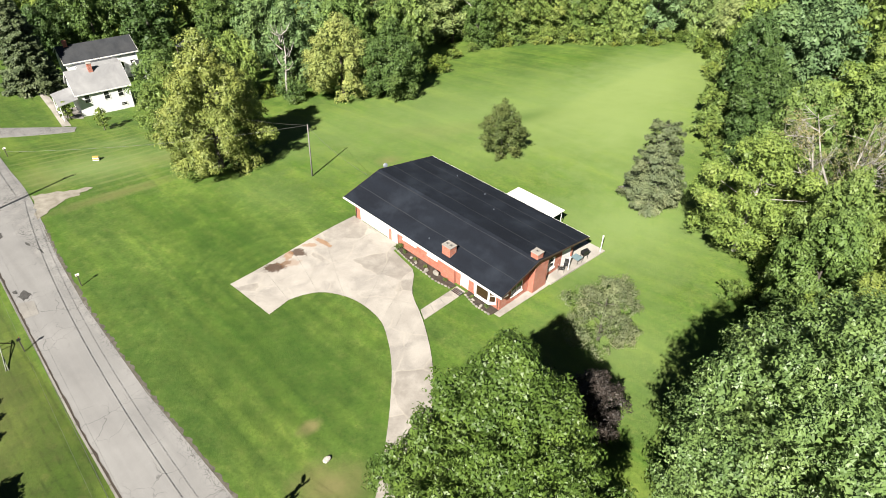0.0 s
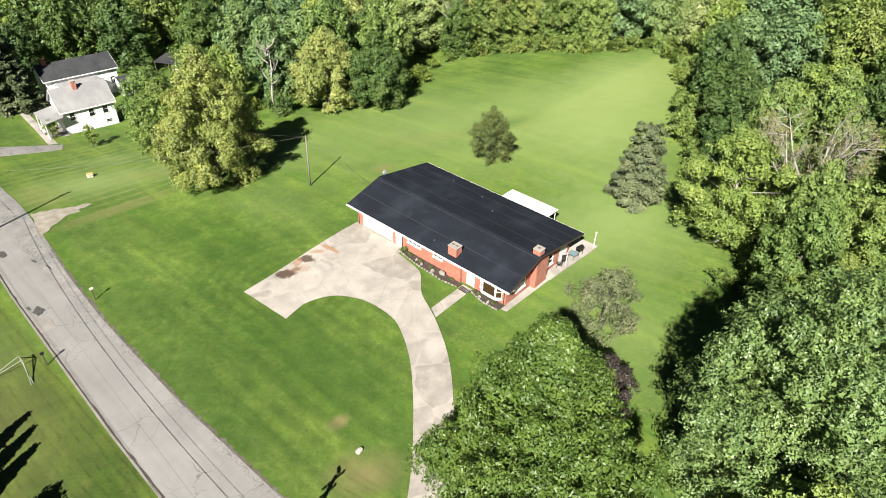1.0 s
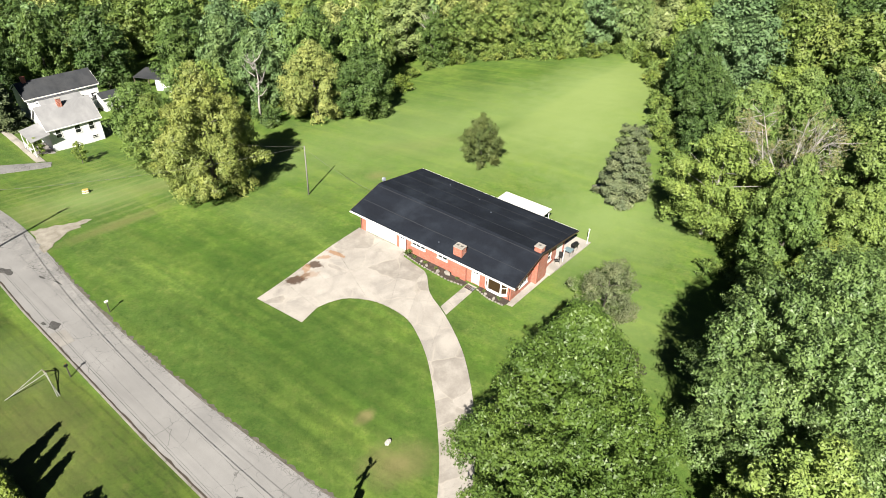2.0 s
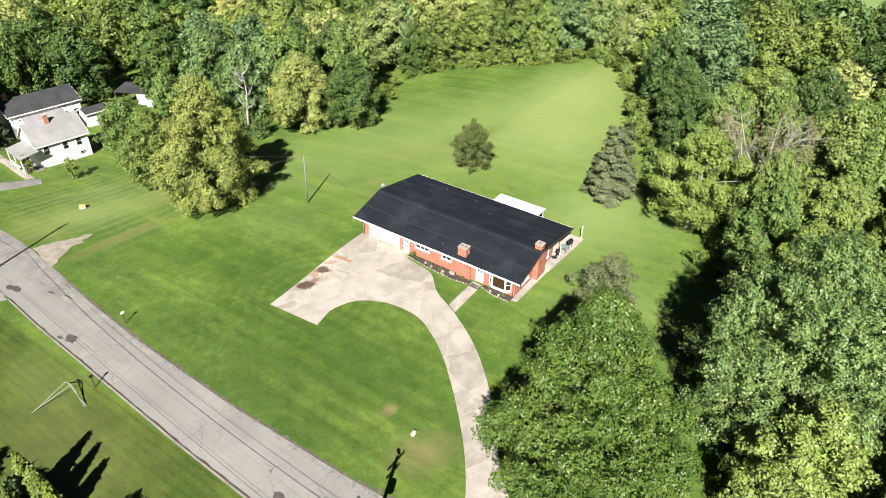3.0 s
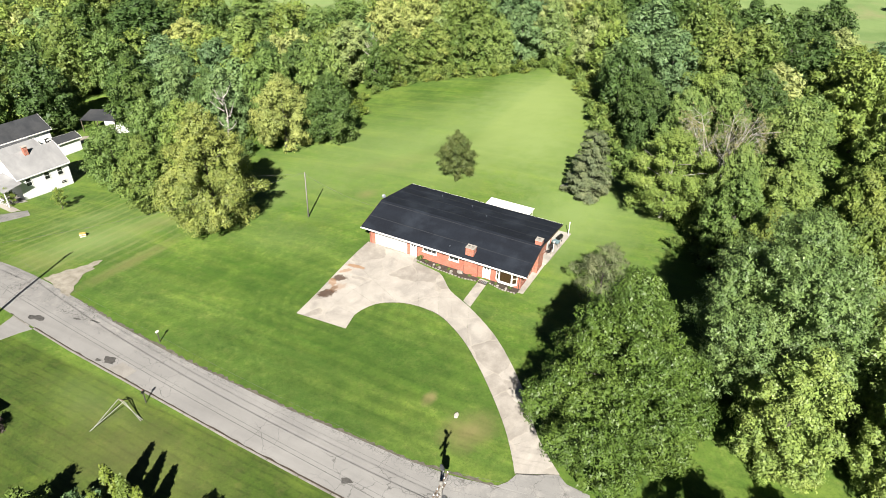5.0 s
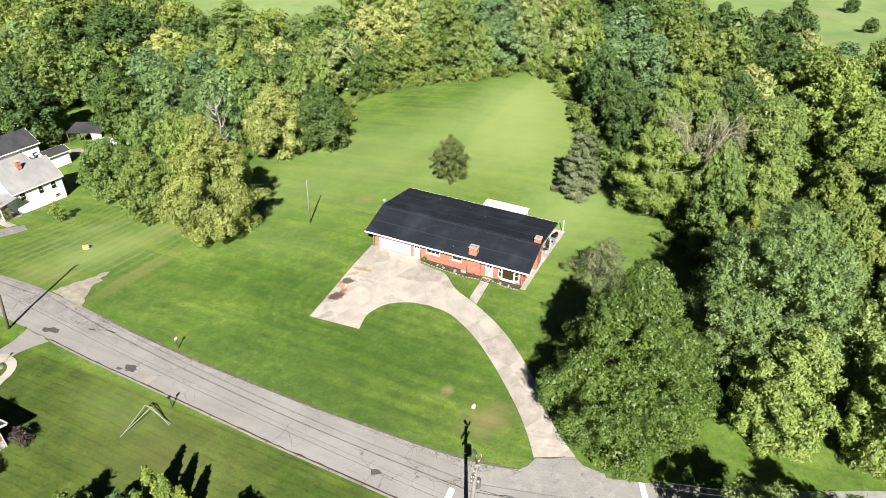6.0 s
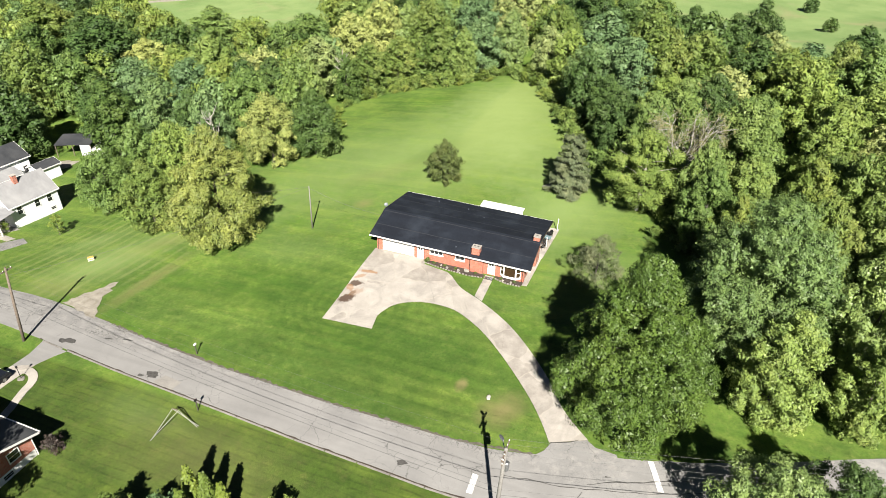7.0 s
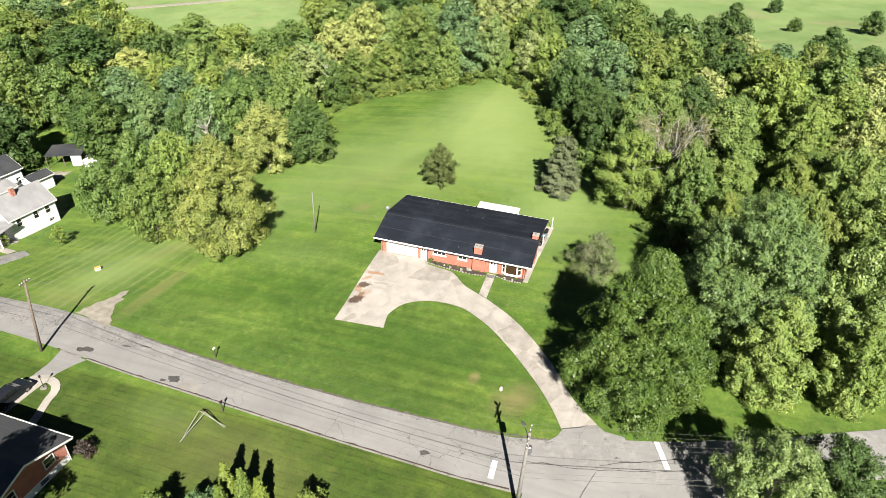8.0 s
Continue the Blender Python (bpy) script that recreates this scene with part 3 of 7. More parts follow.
# ---- the street, in the house's axes: 5.6 m wide, straight along the front lawn, curving off to the east ----
def street_edges():
    """Pairs of points (far edge, near edge) along the street, in world plan."""
    far = ((-170, -10.0), (-60, -20.9), (-33, -22.5), (-16, -24.5), (-6, -25.3), (8, -25.7), (22, -25.4), (28, -24.6), (34, -22.6), (40, -20.9), (47, -18.4), (57, -14.1), (70, -7.6), (130, 26.0))
    near = ((-170, -17.0), (-60, -26.4), (-33, -28.25), (-16, -29.65), (-4, -30.25), (8, -30.8), (22, -31.1), (28, -30.8), (36, -29.2), (42, -27.2), (50, -23.6), (59, -19.0), (72, -12.6), (132, 21.0))
    return [(hw(*a), hw(*b)) for a, b in zip(far, near)]


def smoothed(pairs, n=4):
    """More pairs along the way, rounded by a Catmull-Rom curve."""
    out = []
    for i in range(len(pairs) - 1):
        q = [pairs[max(i - 1, 0)], pairs[i], pairs[i + 1], pairs[min(i + 2, len(pairs) - 1)]]
        for s in range(n):
            t = s / n
            w = (-0.5 * t + t * t - 0.5 * t ** 3, 1 - 2.5 * t * t + 1.5 * t ** 3, 0.5 * t + 2 * t * t - 1.5 * t ** 3, -0.5 * t * t + 0.5 * t ** 3)
            out.append(tuple(tuple(sum(w[k] * q[k][e][c] for k in range(4)) for c in (0, 1)) for e in (0, 1)))
    return out + [pairs[-1]]


EDGES = smoothed(street_edges())


def strip(name, material_, pairs, top, parent=None, label="", category="", kind="structure"):
    bm = bmesh.new()
    prev = None
    for a, b in pairs:
        mid = ((a[0] + b[0]) / 2, (a[1] + b[1]) / 2)
        row = [bm.verts.new((q[0], q[1], gz(*q) + top + c)) for q, c in ((a, 0.0), (mid, 0.05), (b, 0.0))]
        row += [bm.verts.new((b[0], b[1], gz(*b) - 0.2)), bm.verts.new((a[0], a[1], gz(*a) - 0.2))]
        if prev:
            for k in range(5):
                bm.faces.new((prev[k], prev[(k + 1) % 5], row[(k + 1) % 5], row[k]))
        prev = row
    bmesh.ops.recalc_face_normals(bm, faces=bm.faces)
    return tagged(part(name, bm, material_, parent), label, category, kind=kind)


road = strip("road", ASPHALT, EDGES, 0.03, label="sun-bleached grey asphalt street with cracks", category="road")
side_road = strip("side_road", ASPHALT, [(hw(28.0, -30.5 - 5 * k), hw(44.5 - 5.5 * (1 - 0.55 ** k), -25.5 - 6 * k)) for k in range(0, 10)], 0.026,
                  label="grey asphalt side street joining the road", category="road")

# ---- the concrete drive: slabs with open joints ----
INNER = [(7.3, -14.1), (6.9, -11.8), (8.0, -9.3), (10.2, -7.9), (12.6, -7.45), (15.2, -7.7), (17.6, -8.9), (20.0, -10.6), (22.6, -13.0), (25.0, -15.5), (27.1, -17.9), (28.8, -20.2), (30.2, -22.5)]
OUTER = [(0.9, -14.4), (0.8, -10.9), (0.7, -7.2), (0.6, -3.4), (8.2, -0.1), (11.7, -0.7), (14.4, -3.2), (17.6, -4.9), (21.6, -7.6), (25.0, -10.8), (28.4, -14.8), (30.7, -18.2), (33.6, -20.9)]


def lerp(a, b, k):
    return (a[0] + (b[0] - a[0]) * k, a[1] + (b[1] - a[1]) * k)


def shrunk(quad, gap):
    """The outline drawn in by a joint's half width."""
    cx, cy = sum(p[0] for p in quad) / len(quad), sum(p[1] for p in quad) / len(quad)
    out = []
    for x, y in quad:
        d = math.hypot(x - cx, y - cy)
        out.append((x + (cx - x) * gap / d, y + (cy - y) * gap / d))
    return out


def ccw(q):
    a = sum(q[i][0] * q[(i + 1) % len(q)][1] - q[(i + 1) % len(q)][0] * q[i][1] for i in range(len(q)))
    return q if a > 0 else q[::-1]


def curve_at(table, i, t):
    """A point of the Catmull-Rom curve through the table, between its entries i and i + 1."""
    q = [table[max(i - 1, 0)], table[i], table[i + 1], table[min(i + 2, len(table) - 1)]]
    w = (-0.5 * t + t * t - 0.5 * t ** 3, 1 - 2.5 * t * t + 1.5 * t ** 3, 0.5 * t + 2 * t * t - 1.5 * t ** 3, -0.5 * t * t + 0.5 * t ** 3)
    return tuple(sum(w[k] * q[k][c] for k in range(4)) for c in (0, 1))


def build_drive():
    drive = empty("driveway", label="pale concrete driveway curving from garage to street", category="driveway", kind="structure")
    rnd = random.Random(4)
    outlines = []
    for i in range(len(INNER) - 1):
        n = 2 if i < 6 else 1
        ins = [curve_at(INNER, i, k / 4) if i else lerp(INNER[0], INNER[1], k / 4) for k in range(5)]
        outs = [curve_at(OUTER, i, k / 4) if i > 4 else lerp(OUTER[i], OUTER[i + 1], k / 4) for k in range(5)]
        for k in range(n):
            a = [lerp(p, q, k / n) for p, q in zip(ins, outs)]
            b = [lerp(p, q, (k + 1) / n) for p, q in zip(ins, outs)]
            outlines.append(a + [lerp(a[-1], b[-1], 0.5)] + b[::-1] + [lerp(a[0], b[0], 0.5)])
    outlines.append([(0.6, -3.4), (0.55, -1.3), (0.5, 0.93), (2.4, 0.93), (4.3, 0.93), (4.35, -0.5), (4.4, -1.75)])
    outlines.append([(4.4, -1.75), (4.35, -0.5), (4.3, 0.93), (6.2, 0.93), (7.75, 0.93), (8.2, -0.1), (6.3, -0.93)])
    bm = bmesh.new()
    for q in outlines:
        draped(bm, ccw([hw(*p) for p in shrunk(q, 0.006)]), 0.0445)
    part("joint_bed", bm, PALE_JOINT, drive, "pale filled joints between slabs")
    for q in outlines:
        part("slab", draped(bmesh.new(), ccw([hw(*p) for p in shrunk(q, 0.006)]), 0.05 + rnd.uniform(-0.003, 0.003)), CONCRETE, drive)
    return drive


drive = build_drive()


# ---- windows and doors, built in wall axes: x along the wall, y inwards, z up ----
def window(parent, x0, x1, z0, z1, m, name="window", bars=1, cross=False, sill=True, label="", glass=None):
    """A framed window in an opening of a wall whose outer face is y = 0 of the pose m."""
    w = empty(name)
    w.parent = parent
    w.matrix_local = m
    if label:
        tagged(w, label)
    f = 0.07
    bm = bmesh.new()
    box(bm, x0, -0.03, z0, x1, 0.09, z0 + f)
    box(bm, x0, -0.03, z1 - f, x1, 0.09, z1)
    box(bm, x0, -0.03, z0 + f, x0 + f, 0.09, z1 - f)
    box(bm, x1 - f, -0.03, z0 + f, x1, 0.09, z1 - f)
    part("window_frame", bm, WHITE, w)
    if sill:
        part("window_sill", boxed(x0 - 0.06, -0.12, z0 - 0.12, x1 + 0.06, 0.05, z0 - 0.004, 0.012), WHITE, w)
    n = bars
    step = (x1 - x0 - 2 * f) / n
    for i in range(n):
        a, b = x0 + f + i * step, x0 + f + (i + 1) * step
        pane = part("pane", boxed(a + 0.012, 0.035, z0 + f + 0.005, b - 0.012, 0.045, z1 - f - 0.005), glass or GLASS, w)
        pane.visible_shadow = False
        if i:
            part("mullion", boxed(a - 0.025, -0.01, z0 + f, a + 0.025, 0.08, z1 - f), WHITE, w)
    if cross:
        zm = (z0 + z1) / 2
        part("mullion", boxed(x0 + f, -0.005, zm - 0.025, x1 - f, 0.075, zm + 0.025), WHITE, w)
    return w


def pierced(bm, x0, x1, y0, y1, z0, z1, holes):
    """Adds a straight wall along x from y0 to y1 thick, with rectangular holes (x0, x1, z0, z1) in order along it."""
    at = x0
    for a, b, lo, hi in holes:
        box(bm, at, y0, z0, a, y1, z1)
        if lo > z0:
            box(bm, a, y0, z0, b, y1, lo)
        if hi < z1:
            box(bm, a, y0, hi, b, y1, z1)
        at = b
    box(bm, at, y0, z0, x1, y1, z1)
    bmesh.ops.remove_doubles(bm, verts=bm.verts, dist=0.001)
    return bm


def gable_face(bm, x0, x1, y0, y1, z0, tops):
    """Adds a wall across the gable between x0 and x1; tops: (y, z) points of its upper edge."""
    outline = [(y0, z0), (y1, z0)] + [(y, z) for y, z in reversed(tops)]
    lo = [bm.verts.new((x0, y, z)) for y, z in outline]
    hi = [bm.verts.new((x1, y, z)) for y, z in outline]
    n = len(outline)
    bm.faces.new(hi)
    bm.faces.new(lo[::-1])
    for i in range(n):
        j = (i + 1) % n
        bm.faces.new((lo[i], lo[j], hi[j], hi[i]))
    return bm


# roof heights across the house: eaves, ridge nearer the front, back eaves
R_X, R_L, R_D, RIDGE = 0.12, 22.34, 13.05, 5.0
Z_FRONT, Z_RIDGE, Z_BACK = 2.68, 4.14, 2.86


def roof_z(y):
    return Z_FRONT + (Z_RIDGE - Z_FRONT) * y / RIDGE if y < RIDGE else Z_RIDGE + (Z_BACK - Z_RIDGE) * (y - RIDGE) / (R_D - RIDGE)


HOUSE = pose(HX, HY, 0, 0, 0, HA)


def build_house():
    house = empty("ranch_house", HOUSE, "long single-storey red brick ranch house with low black roof", "house")
    x0, x1, y0, y1, th = 0.75, 21.4, 0.95, 12.0, 0.3
    # front wall, with garage opening, side door, two high windows, front door and the bay
    front_holes = [(1.62, 6.25, -0.05, 2.12), (6.72, 7.62, 0.0, 2.08), (8.5, 10.4, 1.22, 2.1), (12.1, 13.4, 1.22, 2.1),
                   (16.6, 17.6, 0.05, 2.12), (18.3, 21.0, 0.62, 2.18)]
    part("front_wall", pierced(bmesh.new(), x0, x1, y0, y0 + th, -0.6, 2.5, front_holes), BRICK, house)
    back_holes = [(3.0, 4.6, 1.0, 2.1), (8.0, 9.6, 1.0, 2.1), (13.0, 15.0, 0.05, 2.1), (18.2, 19.6, 1.0, 2.1)]
    part("back_wall", pierced(bmesh.new(), x0, x1, y1 - th, y1, -0.6, 2.8, back_holes), BRICK, house)
    tops = [(y0 + th, roof_z(y0 + th) - 0.2), (RIDGE, Z_RIDGE - 0.2), (y1 - th, roof_z(y1 - th) - 0.2)]
    part("gable_wall", gable_face(bmesh.new(), x0, x0 + th, y0 + th, y1 - th, -0.6, tops), BRICK, house)
    # east gable: brick to y = 10.1, white boarded beyond, two windows
    bm = bmesh.new()
    at = y0 + th
    for a, b, lo, hi in ((2.5, 4.1, 0.75, 2.0), (7.85, 8.95, 0.85, 2.1)):
        gable_face(bm, x1 - th, x1, at, a, -0.6, [(at, roof_z(at) - 0.2), (a, roof_z(a) - 0.2)])
        gable_face(bm, x1 - th, x1, a, b, -0.6, [(a, lo), (b, lo)])
        gable_face(bm, x1 - th, x1, a, b, hi, [(a, roof_z(a) - 0.2), (b, roof_z(b) - 0.2)])
        at = b
    gable_face(bm, x1 - th, x1, at, 10.1, -0.6, [(at, roof_z(at) - 0.2), (10.1, roof_z(10.1) - 0.2)])
    part("gable_wall", bm, BRICK, house)
    part("boarded_wall", gable_face(bmesh.new(), x1 - th, x1 - 0.05, 10.1, y1 - th, -0.3, [(10.1, roof_z(10.1) - 0.2), (y1 - th, roof_z(y1 - th) - 0.2)]), SIDING, house, "white boarded wall by the patio")
    part("floor_slab", boxed(x0 + th, y0 + th, -0.5, x1 - th, y1 - th, -0.05), KERB, house)
    # roof: one folded sheet with thickness, its edges trimmed white
    bm = bmesh.new()
    prof = [(0.0, Z_FRONT), (RIDGE, Z_RIDGE), (R_D, Z_BACK)]
    up, dn = [], []
    for x in (R_X, R_L):
        up.append([bm.verts.new((x, y, z)) for y, z in prof])
        dn.append([bm.verts.new((x, y, z - 0.16)) for y, z in prof])
    for i in range(2):
        bm.faces.new((up[0][i], up[1][i], up[1][i + 1], up[0][i + 1]))
        bm.faces.new((dn[0][i], dn[0][i + 1], dn[1][i + 1], dn[1][i]))
        bm.faces.new((up[0][i], up[0][i + 1], dn[0][i + 1], dn[0][i]))
        bm.faces.new((up[1][i], dn[1][i], dn[1][i + 1], up[1][i + 1]))
    bm.faces.new((up[0][0], dn[0][0], dn[1][0], up[1][0]))
    bm.faces.new((up[0][2], up[1][2], dn[1][2], dn[0][2]))
    bmesh.ops.recalc_face_normals(bm, faces=bm.faces)
    roof = part("roof", bm, ROOF, house, "black felt roof with lapped seams and pale scuffs")
    # lapped seams of the felt, running the length of the roof
    rnd = random.Random(11)
    for y in (2.1, 4.62, 6.9, 9.4, 11.2):
        bm = bmesh.new()
        cuts = 12
        rows_ = []
        for i in range(cuts + 1):
            x = R_X + 0.05 + (R_L - R_X - 0.1) * i / cuts
            yy = y + rnd.uniform(-0.03, 0.03)
            w = 0.045 * rnd.uniform(0.5, 1.4)
            rows_.append([bm.verts.new((x, yy - w, roof_z(yy - w) + 0.002)), bm.verts.new((x, yy, roof_z(yy) + 0.014)), bm.verts.new((x, yy + w, roof_z(yy + w) + 0.002))])
        for r0, r1 in zip(rows_, rows_[1:]):
            for k in range(2):
                bm.faces.new((r0[k], r1[k], r1[k + 1], r0[k + 1]))
        part("roof_seam", bm, SEAM, roof)
    for x, y in ((5.7, 11.5), (10.5, 10.8), (13.4, 8.9), (12.1, 1.1)):
        part("vent_pipe", tubed([(x, y, roof_z(y) - 0.02), (x, y, roof_z(y) + 0.12)], 0.07, 10), DISH, roof)
    # white fascia boards and gutter along the front, fascia on the gables and back
    part("fascia", boxed(R_X - 0.02, -0.035, Z_FRONT - 0.22, R_L + 0.02, -0.004, Z_FRONT + 0.004), WHITE, house)
    bm = bmesh.new()
    box(bm, R_X - 0.02, -0.14, Z_FRONT - 0.13, R_L + 0.02, -0.128, Z_FRONT - 0.02)
    box(bm, R_X - 0.02, -0.128, Z_FRONT - 0.13, R_L + 0.02, -0.04, Z_FRONT - 0.118)
    part("gutter", bm, WHITE, house)
    part("fascia", boxed(R_X - 0.02, R_D + 0.004, Z_BACK - 0.2, R_L + 0.02, R_D + 0.035, Z_BACK + 0.004), WHITE, house)
    for x in (R_X - 0.03, R_L + 0.004):
        bm = bmesh.new()
        for (ya, za), (yb, zb) in zip(prof, prof[1:]):
            lo = [bm.verts.new((xx, yy, zz)) for xx in (x, x + 0.026) for yy, zz in ((ya, za - 0.2), (yb, zb - 0.2), (yb, zb + 0.01), (ya, za + 0.01))]
            for f in ((0, 1, 2, 3), (7, 6, 5, 4), (0, 4, 5, 1), (1, 5, 6, 2), (2, 6, 7, 3), (3, 7, 4, 0)):
                bm.faces.new([lo[i] for i in f])
        bmesh.ops.recalc_face_normals(bm, faces=bm.faces)
        part("barge_board", bm, DOWNSPOUT, house)
    part("soffit", boxed(R_X + 0.02, 0.01, Z_FRONT - 0.235, R_L - 0.02, 0.94, Z_FRONT - 0.222), WHITE, house)
    # garage door: five rows of panels in a frame
    gd = empty("garage_door")
    gd.parent = house
    tagged(gd, "white panelled double garage door, closed")
    fr = bmesh.new()
    box(fr, 1.62, 0.93, -0.05, 1.72, 1.1, 2.12)
    box(fr, 6.15, 0.93, -0.05, 6.25, 1.1, 2.12)
    box(fr, 1.72, 0.93, 2.03, 6.15, 1.1, 2.12)
    part("door_frame", fr, WHITE, gd)
    for r in range(4):
        for c in range(8):
            a, z = 1.725 + c * 0.5531, -0.03 + r * 0.515
            bm = boxed(a + 0.004, 1.06, z + 0.004, a + 0.549, 1.10, z + 0.51)
            box(bm, a + 0.07, 1.045, z + 0.09, a + 0.48, 1.059, z + 0.42, 0.006)
            part("door_panel", bm, WHITE, gd)

    def door(x, z, w, h, label):
        d = empty("door")
        d.parent = house
        tagged(d, label)
        b = bmesh.new()
        box(b, x, 0.92, z, x + 0.06, 1.1, z + h)
        box(b, x + w - 0.06, 0.92, z, x + w, 1.1, z + h)
        box(b, x + 0.06, 0.92, z + h - 0.06, x + w - 0.06, 1.1, z + h)
        part("door_frame", b, WHITE, d)
        b = boxed(x + 0.065, 1.0, z + 0.01, x + w - 0.065, 1.05, z + h - 0.065)
        for k in range(2):
            box(b, x + 0.13 + k * (w / 2 - 0.12), 0.985, z + 0.15, x + 0.13 + k * (w / 2 - 0.12) + w / 2 - 0.22, 0.999, z + 0.95, 0.008)
        part("door_leaf", b, WHITE, d)
        for k in range(2):
            part("door_light", boxed(x + 0.16 + k * (w / 2 - 0.12), 0.988, z + 1.35, x + 0.16 + k * (w / 2 - 0.12) + w / 2 - 0.28, 0.999, z + 1.8), GLASS, d)
        part("door_handle", ball(bmesh.new(), (x + w - 0.14, 0.95, z + 1.0), 0.03, 0.04, 0.03, 0, 1), METAL, d)
        return d

    door(6.72, 0.0, 0.9, 2.08, "white side door with two small lights, closed")
    door(16.6, 0.05, 1.0, 2.07, "white panelled front door, closed")
    front = pose(0, y0, 0)
    window(house, 8.5, 10.4, 1.22, 2.1, front, bars=3)
    window(house, 12.1, 13.4, 1.22, 2.1, front, bars=2)
    # bay window: shallow, canted, with a wide middle pane
    bay = empty("bay_window")
    bay.parent = house
    tagged(bay, "white bay window with wide centre pane and sashes")
    yb, ox0, ox1, ix0, ix1, zb, zt = y0 - 0.42, 18.3, 21.0, 18.85, 20.45, 0.62, 2.3
    for za, ze in ((0.42, 0.62), (2.18, 2.40)):
        part("bay_board", prism(bmesh.new(), [(ox0 - 0.03, y0 - 0.004), (ix0 - 0.03, yb - 0.06), (ix1 + 0.03, yb - 0.06), (ox1 + 0.03, y0 - 0.004)], za, ze), WHITE, bay)
    for (xa, ya), (xb, yb2), n in (((ox0, y0), (ix0, yb), 1), ((ix0, yb), (ix1, yb), 1), ((ix1, yb), (ox1, y0), 1)):
        ln, an = math.hypot(xb - xa, yb2 - ya), math.degrees(math.atan2(yb2 - ya, xb - xa))
        window(bay, 0.02, ln - 0.02, zb + 0.003, 2.177, pose(xa, ya, 0, 0, 0, an), name="sash", bars=n, cross=(ln < 1.2), sill=False, glass=BAY_GLASS)
    # east windows and back windows
    east = pose(x1, 0, 0, 0, 0, 90)
    window(house, 2.5, 4.1, 0.75, 2.0, east, bars=2)
    window(house, 7.85, 8.95, 0.85, 2.1, east, bars=1, cross=True)
    back = pose(0, y1, 0, 0, 0, 180)
    for a, b, lo, hi in back_holes:
        window(house, -b, -a, lo, hi, back, bars=2)
    # front chimney breast and chimneys
    part("chimney_breast", boxed(14.25, 0.62, -0.5, 16.0, y0 - 0.003, 2.38, 0.01), BRICK, house)

    def chimney(xa, ya, xb, yb_, z0, z1, flues):
        ch = empty("chimney")
        ch.parent = house
        tagged(ch, "stout red brick chimney with concrete cap and flues")
        part("stack", boxed(xa, ya, z0, xb, yb_, z1, 0.01), BRICK, ch)
        cap = bmesh.new()
        box(cap, xa - 0.05, ya - 0.05, z1 + 0.002, xb + 0.05, yb_ + 0.05, z1 + 0.09, 0.02)
        part("cap", cap, CONCRETE, ch)
        for fx, fy in flues:
            b = bmesh.new()
            for q in ((-0.14, -0.14, 0.14, -0.10), (-0.14, 0.10, 0.14, 0.14), (-0.14, -0.10, -0.10, 0.10), (0.10, -0.10, 0.14, 0.10)):
                box(b, fx + q[0], fy + q[1], z1 + 0.092, fx + q[2], fy + q[3], z1 + 0.16)
            part("flue", b, KERB, ch)
            # dark plate in the flue's mouth stands in for the shade inside
            part("flue_shade", boxed(fx - 0.098, fy - 0.098, z1 + 0.093, fx + 0.098, fy + 0.098, z1 + 0.10), TAR, ch)

    chimney(14.4, 0.55, 15.45, 1.4, 2.4, 3.82, ((14.68, 0.97), (15.17, 0.97)))
    chimney(21.35, 4.9, 22.15, 5.7, 3.8, 4.62, ((21.75, 5.3),))
    part("chimney_breast", boxed(x1 + 0.003, 5.0, -0.5, x1 + 0.6, 7.0, 3.55, 0.02), BRICK, house)
    # downspouts
    for x in (0.95, 7.72, 14.15, 21.25):
        part("downspout", tubed([(x, -0.08, Z_FRONT - 0.13), (x, 0.3, 2.3), (x, y0 - 0.07, 2.1), (x, y0 - 0.07, 0.05), (x, y0 - 0.25, 0.02)], 0.04, 6), DOWNSPOUT, house)
    # satellite dish on the west gable
    dish = empty("satellite_dish")
    dish.parent = house
    tagged(dish, "small grey satellite dish on a bracket")
    bm = bmesh.new()
    for i in range(5):
        for k in range(14):
            a, r = 2 * math.pi * k / 14, 0.055 * (i + 1)
            bm.verts.new((r * math.cos(a), r * math.sin(a), r * r * 0.5))
    bm.verts.ensure_lookup_table()
    for i in range(4):
        for k in range(14):
            bm.faces.new([bm.verts[q] for q in (i * 14 + k, i * 14 + (k + 1) % 14, (i + 1) * 14 + (k + 1) % 14, (i + 1) * 14 + k)])
    bm.faces.new([bm.verts[k] for k in range(14)][::-1])
    bowl = part("bowl", bm, DISH, dish, smooth=True)
    bowl.matrix_local = pose(-0.3, 6.2, 3.98, 50, 0, 20)
    part("mast", tubed([(0.0, 6.2, 3.6), (-0.2, 6.2, 3.7), (-0.3, 6.22, 3.95)], 0.025, 6), METAL, dish)
    return house


DISH = plain("dish_grey", (0.0462, 0.0561, 0.0726), (0.0726, 0.0858, 0.1056), 0.5)
DOWNSPOUT = plain("brown_downspout", (0.033, 0.0198, 0.0165), (0.066, 0.0396, 0.033), 0.5)
house = build_house()


def deck(x, y):
    """Height of the patio's top at a place of the house plan."""
    return max(0.06, gz(*hw(x, y)) + 0.17)


